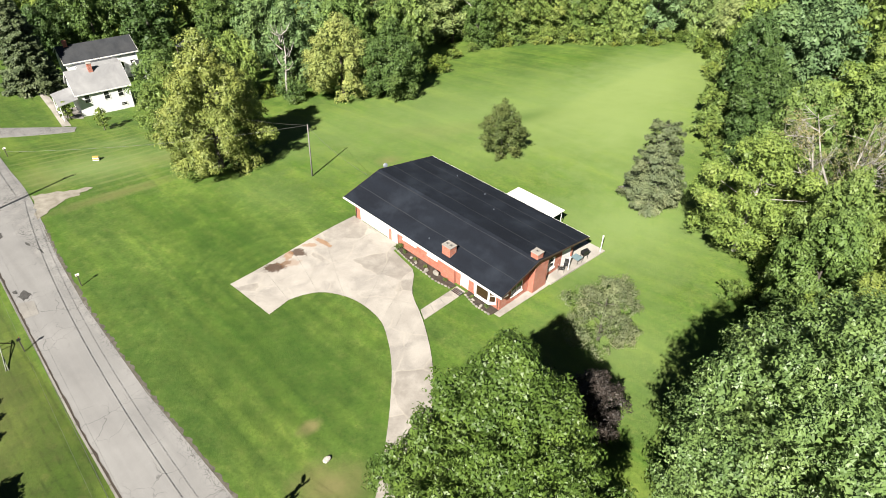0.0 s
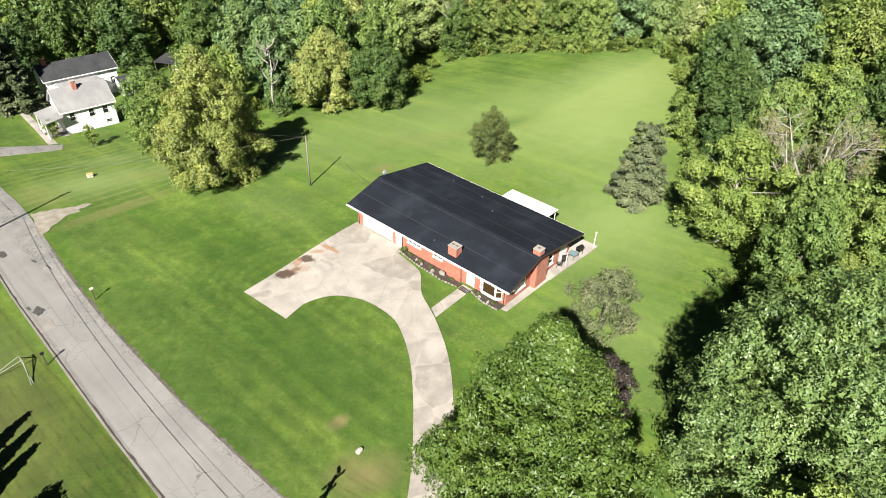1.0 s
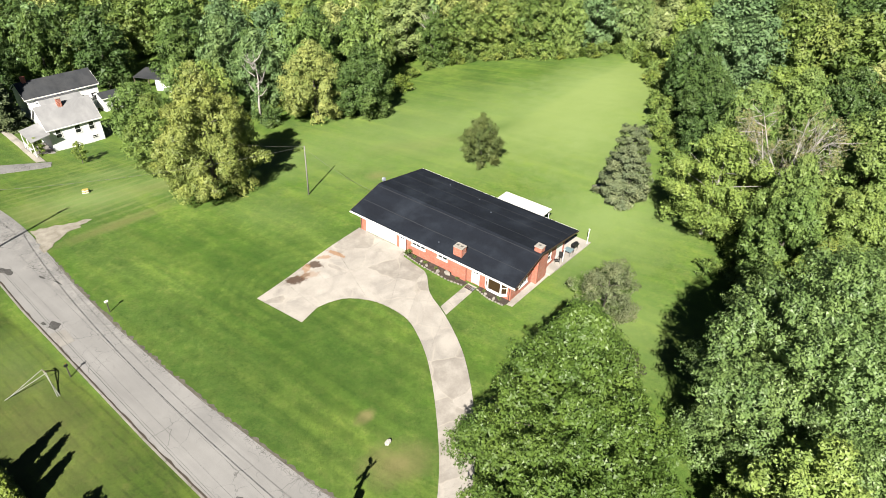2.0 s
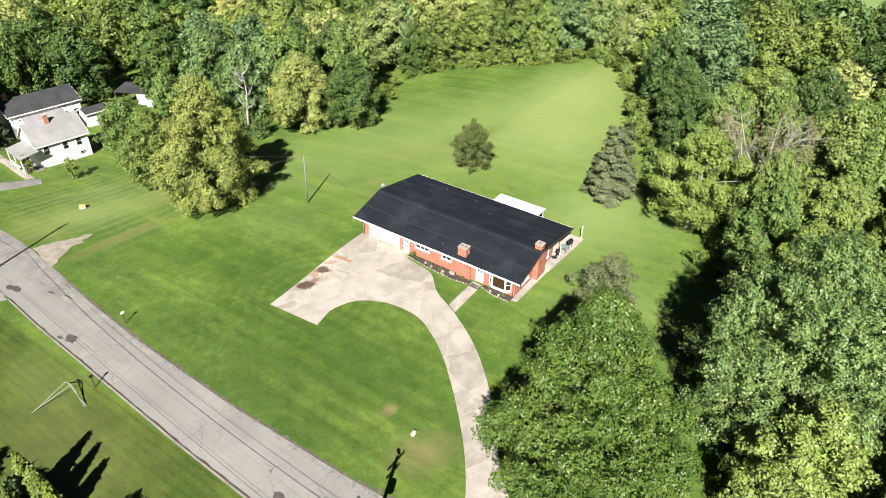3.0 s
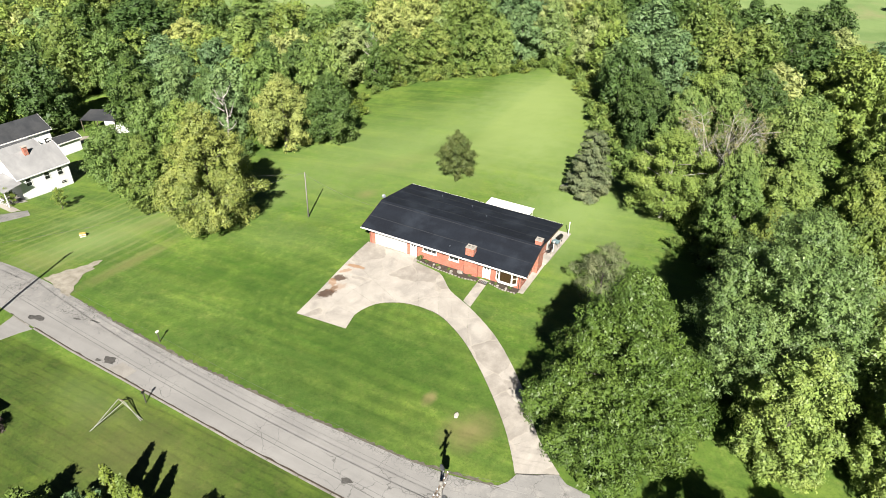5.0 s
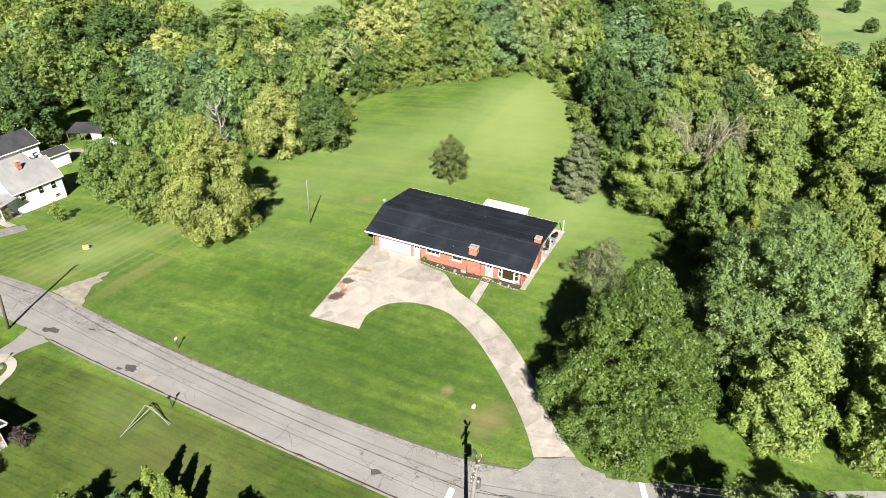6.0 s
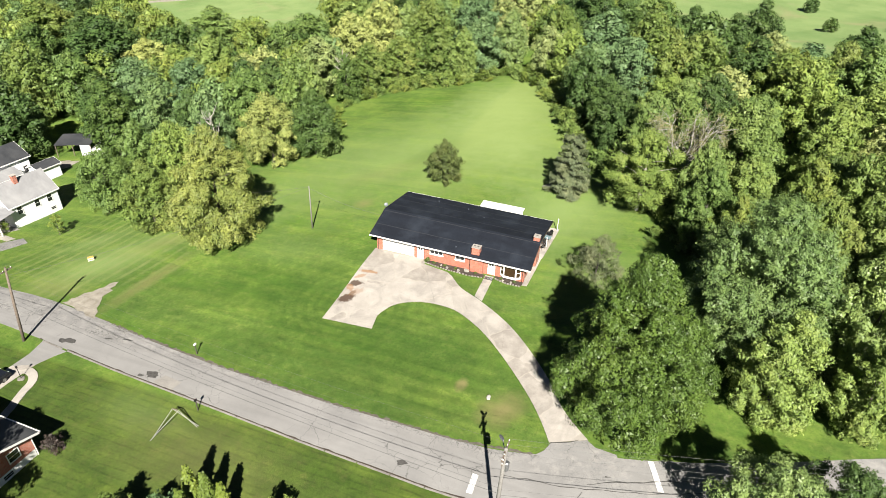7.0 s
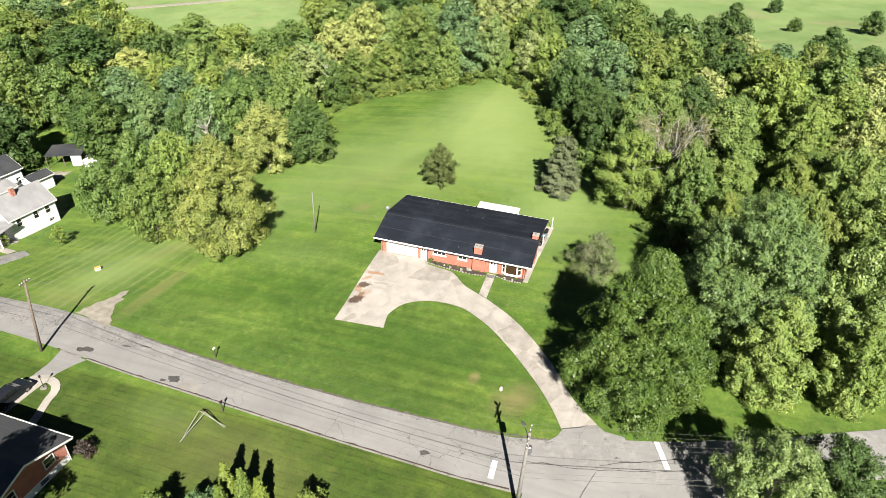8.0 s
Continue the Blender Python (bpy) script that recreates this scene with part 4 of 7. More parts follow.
def build_patio():
    """White flat awning on posts behind the house, and the patio slab at its east end."""
    awning = empty("patio_awning", HOUSE, "flat white metal patio awning on slim posts", "awning")
    bm = bmesh.new()
    box(bm, 11.3, 12.1, 2.52, 17.6, 15.5, 2.60)
    part("awning_roof", bm, WHITE, awning)
    for k in range(20):
        xx = 11.35 + k * 0.325
        part("rib", boxed(xx, 12.12, 2.602, xx + 0.05, 15.48, 2.63), WHITE, awning)
    for x in (11.5, 14.4, 17.4):
        part("post", tubed([(x, 15.3, -0.2), (x, 15.3, 2.52)], 0.045, 8), WHITE, awning)
    bm = bmesh.new()
    edge = [(21.42, 7.3 + 1.03 * k, 22.4 + 0.075 * k) for k in range(9)]
    for (xa, ya, xb), (xc, yc, xd) in zip(edge, edge[1:]):
        prism(bm, [(xa, ya), (xb, ya), (xd, yc), (xc, yc)], -0.2, lambda x, y: deck(x, y))
    for k in range(10):
        x = 11.0 + 1.042 * k
        prism(bm, [(x, 12.02), (x + 1.042, 12.02), (x + 1.042, 15.55), (x, 15.55)], -0.2, lambda x, y: deck(x, y))
    floor_ = tagged(part("patio", bm, CONCRETE), "pale concrete patio slab along the house end", "patio", kind="structure")
    floor_.matrix_world = HOUSE
    apron = tagged(part("pavement", prism(bmesh.new(), [(21.42, 0.95), (21.42, 0.3), (22.05, 0.35), (22.25, 5.2), (22.3, 7.38), (21.42, 7.28)], -0.15, 0.05), CONCRETE),
                   "narrow concrete strip along the brick wall", "pavement", kind="structure")
    apron.matrix_world = HOUSE
    # posts at the east edge
    for x, y, h in ((22.75, 15.1, 1.9), (22.25, 10.3, 1.5)):
        p = empty("patio_post", HOUSE @ pose(x, y, deck(x, y)), "white square patio post", "post", "patio posts")
        part("shaft", boxed(-0.045, -0.045, 0, 0.045, 0.045, h, 0.01), WHITE, p)
        part("cap", boxed(-0.085, -0.085, h + 0.002, 0.085, 0.085, h + 0.05, 0.015), WHITE, p)
    # grill
    g = empty("barbecue_grill", HOUSE @ pose(22.25, 12.9, deck(22.25, 12.9), 0, 0, 80) @ Matrix.Diagonal((0.85, 0.85, 0.95, 1)), "black lidded barbecue grill on a cart", "grill")
    part("firebox", boxed(-0.4, -0.28, 0.65, 0.4, 0.28, 0.9, 0.03), BLACK, g)
    lid = bmesh.new()
    bmesh.ops.create_cone(lid, cap_ends=True, segments=20, radius1=0.29, radius2=0.29, depth=0.8, matrix=pose(0, 0, 0.93, 0, 90, 0))
    part("lid", lid, BLACK, g, "domed black lid")
    for x in (-0.36, 0.36):
        for y in (-0.22, 0.22):
            part("leg", boxed(x - 0.02, y - 0.02, 0, x + 0.02, y + 0.02, 0.66), BLACK, g)
    part("side_shelf", boxed(0.42, -0.24, 0.84, 0.75, 0.24, 0.87, 0.01), METAL, g)
    # low table and a bench, chairs
    tb = empty("patio_table", HOUSE @ pose(22.1, 11.8, deck(22.1, 11.8)), "glass-topped metal patio table", "table")
    part("tabletop", boxed(-0.45, -0.45, 0.68, 0.45, 0.45, 0.705, 0.01), TABLE_BLUE, tb)
    for x in (-0.38, 0.38):
        for y in (-0.38, 0.38):
            part("leg", tubed([(x, y, 0), (x * 0.9, y * 0.9, 0.68)], 0.018, 6), METAL, tb)
    first = empty("patio_chair", HOUSE @ pose(21.95, 10.4, deck(21.95, 10.4), 0, 0, 30), "metal-framed patio chair with dark sling seat", "chair", "patio chairs")
    part("seat", boxed(-0.25, -0.25, 0.40, 0.25, 0.25, 0.43, 0.01), BLACK, first)
    part("backrest", boxed(-0.25, 0.24, 0.46, 0.25, 0.27, 0.92, 0.01), BLACK, first)
    for x in (-0.25, 0.25):
        part("frame", tubed([(x, -0.27, 0), (x, -0.27, 0.6), (x, 0.25, 0.62), (x, 0.29, 0.0)], 0.016, 6), METAL, first)
    copy_thing(first, HOUSE @ pose(21.9, 9.5, deck(21.9, 9.5), 0, 0, -50))


TABLE_BLUE = plain("tinted_glass", (0.1056, 0.1584, 0.1782), (0.1584, 0.2178, 0.2376), 0.15)
build_patio()


# ---- trees: tapered trunks with limbs, crowns of many small leaf faces in lobes ----
def leaf_faces(rng, centres, radii, n, size, lift=0.4, squash=0.9, fill=0.05, clump=1.6, per=18, loose=0.42, rise=0.62):
    """Corner places of about n three-cornered leaves. They sit in small clumps on the skin of lobes (centres, radii)."""
    nc = max(8, n // per)
    axis = np.array([centres[:, 0].mean(), centres[:, 1].mean(), centres[:, 2].min() + 0.4 * np.ptp(centres[:, 2])])
    pick = rng.choice(len(centres), nc, p=radii ** 2 / (radii ** 2).sum())
    out = centres[pick] - axis
    out /= np.linalg.norm(out, axis=1, keepdims=True) + 1e-6
    d = rng.normal(size=(nc, 3))
    d /= np.linalg.norm(d, axis=1, keepdims=True)
    d = d + 0.4 * out + np.array([0, 0, rise])
    d /= np.linalg.norm(d, axis=1, keepdims=True)
    far = np.where(rng.random(nc) < fill, rng.uniform(0.3, 0.8, nc), rng.uniform(0.84, 1.1, nc))
    cc = centres[pick] + d * (radii[pick] * far)[:, None] * np.array([1, 1, squash])
    cn = d + np.array([0, 0, lift]) + rng.normal(size=(nc, 3)) * 0.3
    cn /= np.linalg.norm(cn, axis=1, keepdims=True)
    k = np.repeat(np.arange(nc), per)
    m = len(k)
    # a spray: leaves along a shoot that points out and up, thinning to its tip
    length = (size * clump * 2.3 * rng.uniform(0.7, 1.35, nc))[k][:, None]
    along_ = rng.uniform(0, 1, (m, 1))
    side = rng.normal(size=(m, 3))
    side -= cn[k] * (side * cn[k]).sum(1, keepdims=True)
    side *= length * 0.30 * (1.1 - 0.75 * along_)
    pos = cc[k] + cn[k] * length * (along_ - 0.45) + side
    pos[:, 2] -= 0.25 * (side ** 2).sum(1) / length[:, 0]
    u = side / length * 2.2 + cn[k] * 0.45 + rng.normal(size=(m, 3)) * 0.45 + np.array([0, 0, -0.25])
    u /= np.linalg.norm(u, axis=1, keepdims=True)
    nrm = cn[k] * 0.8 + np.array([0, 0, 0.25]) + rng.normal(size=(m, 3)) * loose
    w = np.cross(nrm, u)
    w /= np.linalg.norm(w, axis=1, keepdims=True) + 1e-6
    s = (size * rng.uniform(0.65, 1.3, m))[:, None]
    return np.stack([pos + u * s * 1.0, pos - u * s * 0.5 - w * s * 0.46, pos - u * s * 0.5 + w * s * 0.46], 1)


def mesh_of(name, leaves, mat):
    n, k = len(leaves), leaves.shape[1]
    me = bpy.data.meshes.new(name)
    me.vertices.add(k * n)
    me.vertices.foreach_set("co", leaves.reshape(-1).astype(np.float32))
    me.loops.add(k * n)
    me.loops.foreach_set("vertex_index", np.arange(k * n, dtype=np.int32))
    me.polygons.add(n)
    me.polygons.foreach_set("loop_start", np.arange(0, k * n, k, dtype=np.int32))
    me.update(calc_edges=True)
    me.materials.append(mat)
    return me


def lobes(rng, r, z0, z1, majors, subs=9, wide=0.4, peak=1.7, rel=(0.26, 0.40), knob=(0.24, 0.44), inner=0):
    """Boughs of a crown from z0 to z1 as lobes: some major ones round the trunk, with gaps between them, each knobbed with smaller ones.
    wide: the share of the height where the crown is widest; peak: low for a pointed top, high for a flat one."""
    k = (np.arange(majors) + rng.uniform(0.1, 0.9, majors)) / majors
    rad = np.where(k < wide, 0.66 + 0.34 * np.sin(k / wide * np.pi / 2), np.maximum(0.05, 1 - (np.maximum(k - wide, 0) / (1 - wide)) ** peak))
    mr = r * rng.uniform(*rel, majors) * (0.65 + 0.35 * rad)
    a = np.arange(majors) * 2.39996 + rng.uniform(-0.45, 0.45, majors)
    rr = np.maximum(r * rad * rng.uniform(0.86, 1.06, majors) - mr * 0.85, 0.0)
    c = np.stack([rr * np.cos(a), rr * np.sin(a), z0 + (z1 - z0) * k], 1)
    c[:, 2] = np.clip(c[:, 2], z0 + mr * 0.6, z1 - mr * 0.9)
    axis = np.array([0, 0, z0 + (z1 - z0) * 0.35])
    out = c - axis
    out /= np.linalg.norm(out, axis=1, keepdims=True) + 1e-6
    d = rng.normal(size=(majors, subs, 3))
    d /= np.linalg.norm(d, axis=2, keepdims=True)
    d = d + 0.7 * out[:, None] + np.array([0, 0, 0.25])
    d /= np.linalg.norm(d, axis=2, keepdims=True)
    sc = c[:, None] + d * (mr[:, None] * rng.uniform(0.65, 1.05, (majors, subs)))[..., None]
    sr = mr[:, None] * rng.uniform(*knob, (majors, subs))
    nk = 5
    core = np.stack([rng.uniform(-0.18, 0.18, nk) * r, rng.uniform(-0.18, 0.18, nk) * r, z0 + (z1 - z0) * np.linspace(0.2, 0.72, nk)], 1)
    if inner:
        kk = (np.arange(inner) + 0.5) / inner
        ir = np.where(kk < wide, 0.7 + 0.3 * kk / wide, np.maximum(0.1, 1 - (np.maximum(kk - wide, 0) / (1 - wide)) ** peak)) * r * 0.52
        ia = np.arange(inner) * 2.39996 + 1.0
        core = np.stack([ir * np.cos(ia), ir * np.sin(ia), z0 + r * 0.2 + (z1 - z0 - r * 0.5) * kk], 1)
        return np.concatenate([sc.reshape(-1, 3), c, core]), np.concatenate([sr.reshape(-1), mr * 0.55, 0.12 * r + 0.26 * ir])
    return np.concatenate([sc.reshape(-1, 3), c, core]), np.concatenate([sr.reshape(-1), mr * 0.55, np.full(nk, 0.30 * r)])


def trunk_bm(rng, h, z0, r_crown, girth, limbs=7, lean=0.0, reach_of=(0.4, 0.62)):
    bm = bmesh.new()
    top = h * 0.8
    pts = [(0, 0, -0.4), (0.02, 0, 0.3), (lean * 0.3, 0.1, h * 0.3), (lean * 0.7, -0.1, h * 0.55), (lean, 0.1, top)]
    tube(bm, pts, [girth * 1.5, girth * 1.1, girth * 0.8, girth * 0.5, girth * 0.12], 9)
    for i in range(limbs):
        a = i * 2.4 + rng.uniform(-0.4, 0.4)
        zs = z0 * 0.7 + (top - z0 * 0.7) * (0.1 + 0.8 * i / limbs)
        reach = r_crown * rng.uniform(*reach_of)
        x, y = math.cos(a), math.sin(a)
        rise = reach * rng.uniform(0.35, 0.8)
        tube(bm, [(lean * zs / h, 0, zs), (x * reach * 0.4, y * reach * 0.4, zs + rise * 0.5), (x * reach, y * reach, zs + rise)],
             [girth * 0.3, girth * 0.18, girth * 0.05], 6)
    return bm


def crown_leaves(rng, r, z0, h, size, puff=0.7, cover=0.62, wide=0.4, peak=1.8, rel=(0.24, 0.36), boughs=0, loose=0.6, droop=0.3, stretch=1.15, flat=0.9, core=0.72):
    """Corner places of three-cornered leaves of a crown: boughs round the trunk, tufts of leaves all over each bough, gaps between them.
    wide: the share of the height where the crown is widest; peak: low for a pointed top, high for a flat one; stretch: above 1 for tufts drawn out into shoots."""
    n = boughs or int(16 * (h - z0) / r)
    k = (np.arange(n) + rng.uniform(0.1, 0.9, n)) / n
    rad = np.where(k < wide, 0.68 + 0.32 * np.sin(k / wide * np.pi / 2), np.maximum(0.06, 1 - (np.maximum(k - wide, 0) / (1 - wide)) ** peak))
    br = r * rng.uniform(rel[0] * 0.75, rel[1], n) * (0.72 + 0.28 * rad)
    a = np.arange(n) * 2.39996 + rng.uniform(-0.4, 0.4, n)
    rr = np.maximum(r * rad * rng.uniform(0.84, 1.1, n) - br * 0.9, 0.0)
    c = np.stack([rr * np.cos(a), rr * np.sin(a), z0 + (h - z0) * k], 1)
    c[:, 2] = np.clip(c[:, 2], z0 + br * 0.6, h - br * 0.9)
    m = max(4, n // 3)
    kk = (np.arange(m) + 0.5) / m
    ir = r * 0.34 * np.where(kk < wide, 1.0, np.maximum(0.1, 1 - (np.maximum(kk - wide, 0) / (1 - wide)) ** peak))
    ia = np.arange(m) * 2.39996 + 1.0
    c = np.concatenate([c, np.stack([ir * np.cos(ia), ir * np.sin(ia), z0 + r * 0.25 + (h - z0 - r * 0.6) * kk], 1)])
    br = np.concatenate([br, 0.12 * r + 0.45 * ir])
    out = c - np.array([0, 0, z0 + (h - z0) * 0.35])
    out /= np.linalg.norm(out, axis=1, keepdims=True) + 1e-6

    def unit(v):
        return v / (np.linalg.norm(v, axis=1, keepdims=True) + 1e-6)

    def buried(p, own, share):
        """Which places lie inside a bough other than their own."""
        hid = np.zeros(len(p), bool)
        for j in range(len(c)):
            q = (p - c[j]) / np.array([1, 1, flat])
            hid |= ((q * q).sum(1) < (br[j] * share) ** 2) & (own != j)
        return hid

    i = np.repeat(np.arange(len(c)), np.maximum(3, (3.0 * (br / puff) ** 2).astype(int)))
    d = unit(rng.normal(size=(len(i), 3)) + 0.75 * out[i] + np.array([0, 0, 0.45]))
    pc = c[i] + d * (br[i] * rng.uniform(0.62, 1.2, len(i)))[:, None] * np.array([1, 1, flat])
    pr = puff * rng.uniform(0.35, 1.3, len(i))
    keep = ~buried(pc, i, 0.72)
    i, d, pc, pr = i[keep], d[keep], pc[keep], pr[keep]
    j = np.repeat(np.arange(len(i)), np.maximum(4, (cover * 8.2 * (pr / size) ** 2).astype(int)))
    ld = unit(rng.normal(size=(len(j), 3)) + 0.6 * d[j] + np.array([0, 0, 0.3]))
    off = ld + (stretch - 1) * d[j] * (ld * d[j]).sum(1, keepdims=True)
    pos = pc[j] + off * (pr[j] * rng.uniform(0.45, 1.2, len(j)))[:, None]
    keep = ~buried(pos, i[j], 0.85)
    j, ld, pos = j[keep], ld[keep], pos[keep]
    m = len(j)
    nrm = unit(ld + 0.35 * d[j] + np.array([0, 0, 0.15]) + rng.normal(size=(m, 3)) * loose)
    u = rng.normal(size=(m, 3)) + ld * 0.6 + np.array([0, 0, -droop])
    u = unit(u - nrm * (u * nrm).sum(1, keepdims=True))
    w = np.cross(nrm, u)
    s = (size * rng.uniform(0.6, 1.35, m))[:, None]
    leaves = np.stack([pos + u * s, pos - u * s * 0.5 - w * s * 0.5, pos - u * s * 0.5 + w * s * 0.5], 1)
    if not core:
        return leaves
    # larger shaded leaves inside each bough
    i = np.repeat(np.arange(len(c)), np.maximum(6, (1.6 * (br / size) ** 2).astype(int)))
    d = unit(rng.normal(size=(len(i), 3)))
    pos = c[i] + d * (br[i] * core * rng.uniform(0.6, 1.05, len(i)))[:, None] * np.array([1, 1, flat])
    nrm = unit(d + rng.normal(size=(len(i), 3)) * 0.5)
    u = rng.normal(size=(len(i), 3))
    u = unit(u - nrm * (u * nrm).sum(1, keepdims=True))
    w = np.cross(nrm, u)
    s = (size * rng.uniform(1.4, 2.4, len(i)))[:, None]
    return np.concatenate([leaves, np.stack([pos + u * s, pos - u * s * 0.5 - w * s * 0.6, pos - u * s * 0.5 + w * s * 0.6], 1)])


def broadleaf(name, seed, r, h, z0, mat, size, girth=None, bark=None, limbs=7, reach=(0.4, 0.62), **shape):
    """A broad-leaved tree of height h, crown radius r from z0 up, at the origin."""
    rng = np.random.default_rng(seed)
    tree = empty(name)
    part("trunk", trunk_bm(rng, h, z0, r, girth or 0.02 * h, limbs, reach_of=reach), bark or BARK, tree, smooth=True)
    crown = new("crown", mesh_of("crown", crown_leaves(rng, r, z0, h, size, **shape), mat))
    crown.parent = tree
    return tree


def conifer(name, seed, r, h, z0, mat, n=7000, size=0.22, tiers=16, ragged=0.3, top=0.08):
    """A conifer: whorls of drooping boughs, each a flat spray of needles."""
    rng = np.random.default_rng(seed)
    tree = empty(name)
    bm = tubed([(0, 0, -0.3), (0, 0, h * 0.5), (0, 0, h * 0.97)], [0.03 * h, 0.018 * h, 0.01], 8)
    boughs = []
    for k in range(tiers):
        q = k / (tiers - 1)
        z = z0 + (h * 0.96 - z0) * q
        rr = r * (top + (1 - top) * (1 - q) ** 0.8)
        for j in range(9 if q < 0.7 else 6):
            a = j * 2 * math.pi / (9 if q < 0.7 else 6) + k * 0.7 + rng.uniform(-0.25, 0.25)
            l = rr * rng.uniform(1 - ragged, 1.08)
            boughs.append((a, z + rng.uniform(-0.2, 0.2), l))
            tube(bm, [(0, 0, z), (math.cos(a) * l * 0.9, math.sin(a) * l * 0.9, z - 0.12 * l)], [0.012 * h * (1 - 0.7 * q), 0.01], 4, cap=False)
    part("trunk", bm, BARK, tree)
    b = np.array(boughs)
    pick = rng.choice(len(b), n, p=b[:, 2] / b[:, 2].sum())
    a, z, l = b[pick].T
    s = np.sqrt(rng.uniform(0.02, 1, n)) * l
    side = rng.normal(size=n) * 0.16 * l * (1.15 - s / np.maximum(l, 0.01) * 0.6)
    ca, sa_ = np.cos(a), np.sin(a)
    pos = np.stack([ca * s - sa_ * side, sa_ * s + ca * side, z - 0.16 * s + 0.1 * (s / np.maximum(l, 0.01)) ** 2 * l + rng.normal(size=n) * 0.12], 1)
    nrm = np.stack([ca * 0.5, sa_ * 0.5, np.full(n, 0.9)], 1) + rng.normal(size=(n, 3)) * 0.4
    nrm /= np.linalg.norm(nrm, axis=1, keepdims=True)
    u = np.stack([ca, sa_, np.zeros(n)], 1) + rng.normal(size=(n, 3)) * 0.6
    u -= nrm * (u * nrm).sum(1, keepdims=True)
    u /= np.linalg.norm(u, axis=1, keepdims=True)
    w = np.cross(nrm, u)
    sz = (size * rng.uniform(0.6, 1.4, n))[:, None]
    quads = np.stack([pos - u * sz, pos + u * sz * 0.8 - w * sz * 0.42, pos + u * sz * 0.8 + w * sz * 0.42], 1)
    crown = new("crown", mesh_of("crown", quads, mat))
    crown.parent = tree
    return tree


def bare_tree(name, seed, h, mat, spread=2.2, forks=12):
    """A leafless tree: a trunk that forks into bare limbs and twigs."""
    rng = np.random.default_rng(seed)
    bm = tubed([(0, 0, -0.3), (0.1, 0, h * 0.25), (0.5, 0.1, h * 0.6), (0.2, 0.5, h)], [0.02 * h, 0.015 * h, 0.009 * h, 0.01], 7)
    for i in range(forks):
        a, z = i * 2.4 + rng.uniform(-0.3, 0.3), h * rng.uniform(0.3, 0.85)
        l = spread * rng.uniform(0.5, 1.0)
        x, y = math.cos(a), math.sin(a)
        e = Vector((x * l, y * l, z + l * rng.uniform(0.6, 1.3)))
        m = Vector((x * l * 0.5, y * l * 0.5, z + l * 0.25))
        tube(bm, [(0.1, 0, z), m, e], [0.010 * h, 0.007 * h, 0.012], 5)
        for k in range(3):
            q = m.lerp(e, rng.uniform(0, 0.9))
            t2 = q + Vector((rng.uniform(-0.6, 0.6), rng.uniform(-0.6, 0.6), rng.uniform(0.4, 1.1)))
            tube(bm, [q, t2], [0.03, 0.008], 4)
    tree = empty(name)
    part("trunk", bm, mat, tree, smooth=True)
    return tree


ASH_BARK = plain("ash_bark", (0.19, 0.182, 0.165), (0.33, 0.315, 0.285), 0.9, scale=2.0, fine=14.0, strength=0.5)
def twiggy_tree(name, seed, h, r, z0, bark, mat, n, size):
    """A half-bare tree: limbs that fork twice into a haze of fine twigs, with few leaves left."""
    rng = np.random.default_rng(seed)
    bm = tubed([(0, 0, -0.3), (0.1, 0, h * 0.25), (0.2, 0.1, h * 0.5)], [0.30, 0.24, 0.16], 9)
    tips = []
    for i in range(11):
        a, q = i * 2.4 + rng.uniform(-0.3, 0.3), rng.uniform(0.25, 1.0)
        z = z0 * 0.5 + (h * 0.5 - z0 * 0.5) * q
        e = Vector((math.cos(a) * r * (1.05 - 0.6 * q), math.sin(a) * r * (1.05 - 0.6 * q), h * (0.62 + 0.34 * q)))
        s0 = Vector((0.15, 0.05, z))
        m = s0.lerp(e, 0.5) + Vector((rng.uniform(-0.4, 0.4), rng.uniform(-0.4, 0.4), -0.1 * r))
        tube(bm, [s0, m, e], [0.13, 0.085, 0.03], 6)
        for j in range(9):
            k = rng.uniform(0.25, 1.0)
            b0 = s0.lerp(m, k * 2) if k < 0.5 else m.lerp(e, k * 2 - 1)
            d = Vector(rng.normal(size=3)) * 0.8 + Vector((math.cos(a), math.sin(a), 0.9)) * 0.7
            b1 = b0 + d.normalized() * r * rng.uniform(0.22, 0.42)
            tube(bm, [b0, b0.lerp(b1, 0.5) + Vector(rng.normal(size=3)) * 0.12, b1], [0.04, 0.028, 0.014], 4)
            for l in range(9):
                t0 = b0.lerp(b1, rng.uniform(0.2, 1.0))
                t1 = t0 + (d.normalized() + Vector(rng.normal(size=3)) * 0.75).normalized() * rng.uniform(0.5, 1.2)
                tube(bm, [t0, t1], [0.016, 0.006], 3, cap=False)
                tips.append(t1)
    tree = empty(name)
    part("trunk", bm, bark, tree, smooth=True)
    c = np.array([tuple(t) for t in tips])
    crown = new("crown", mesh_of("crown", leaf_faces(rng, c, np.full(len(c), 0.28), n, size, per=9), mat))
    crown.parent = tree
    return tree


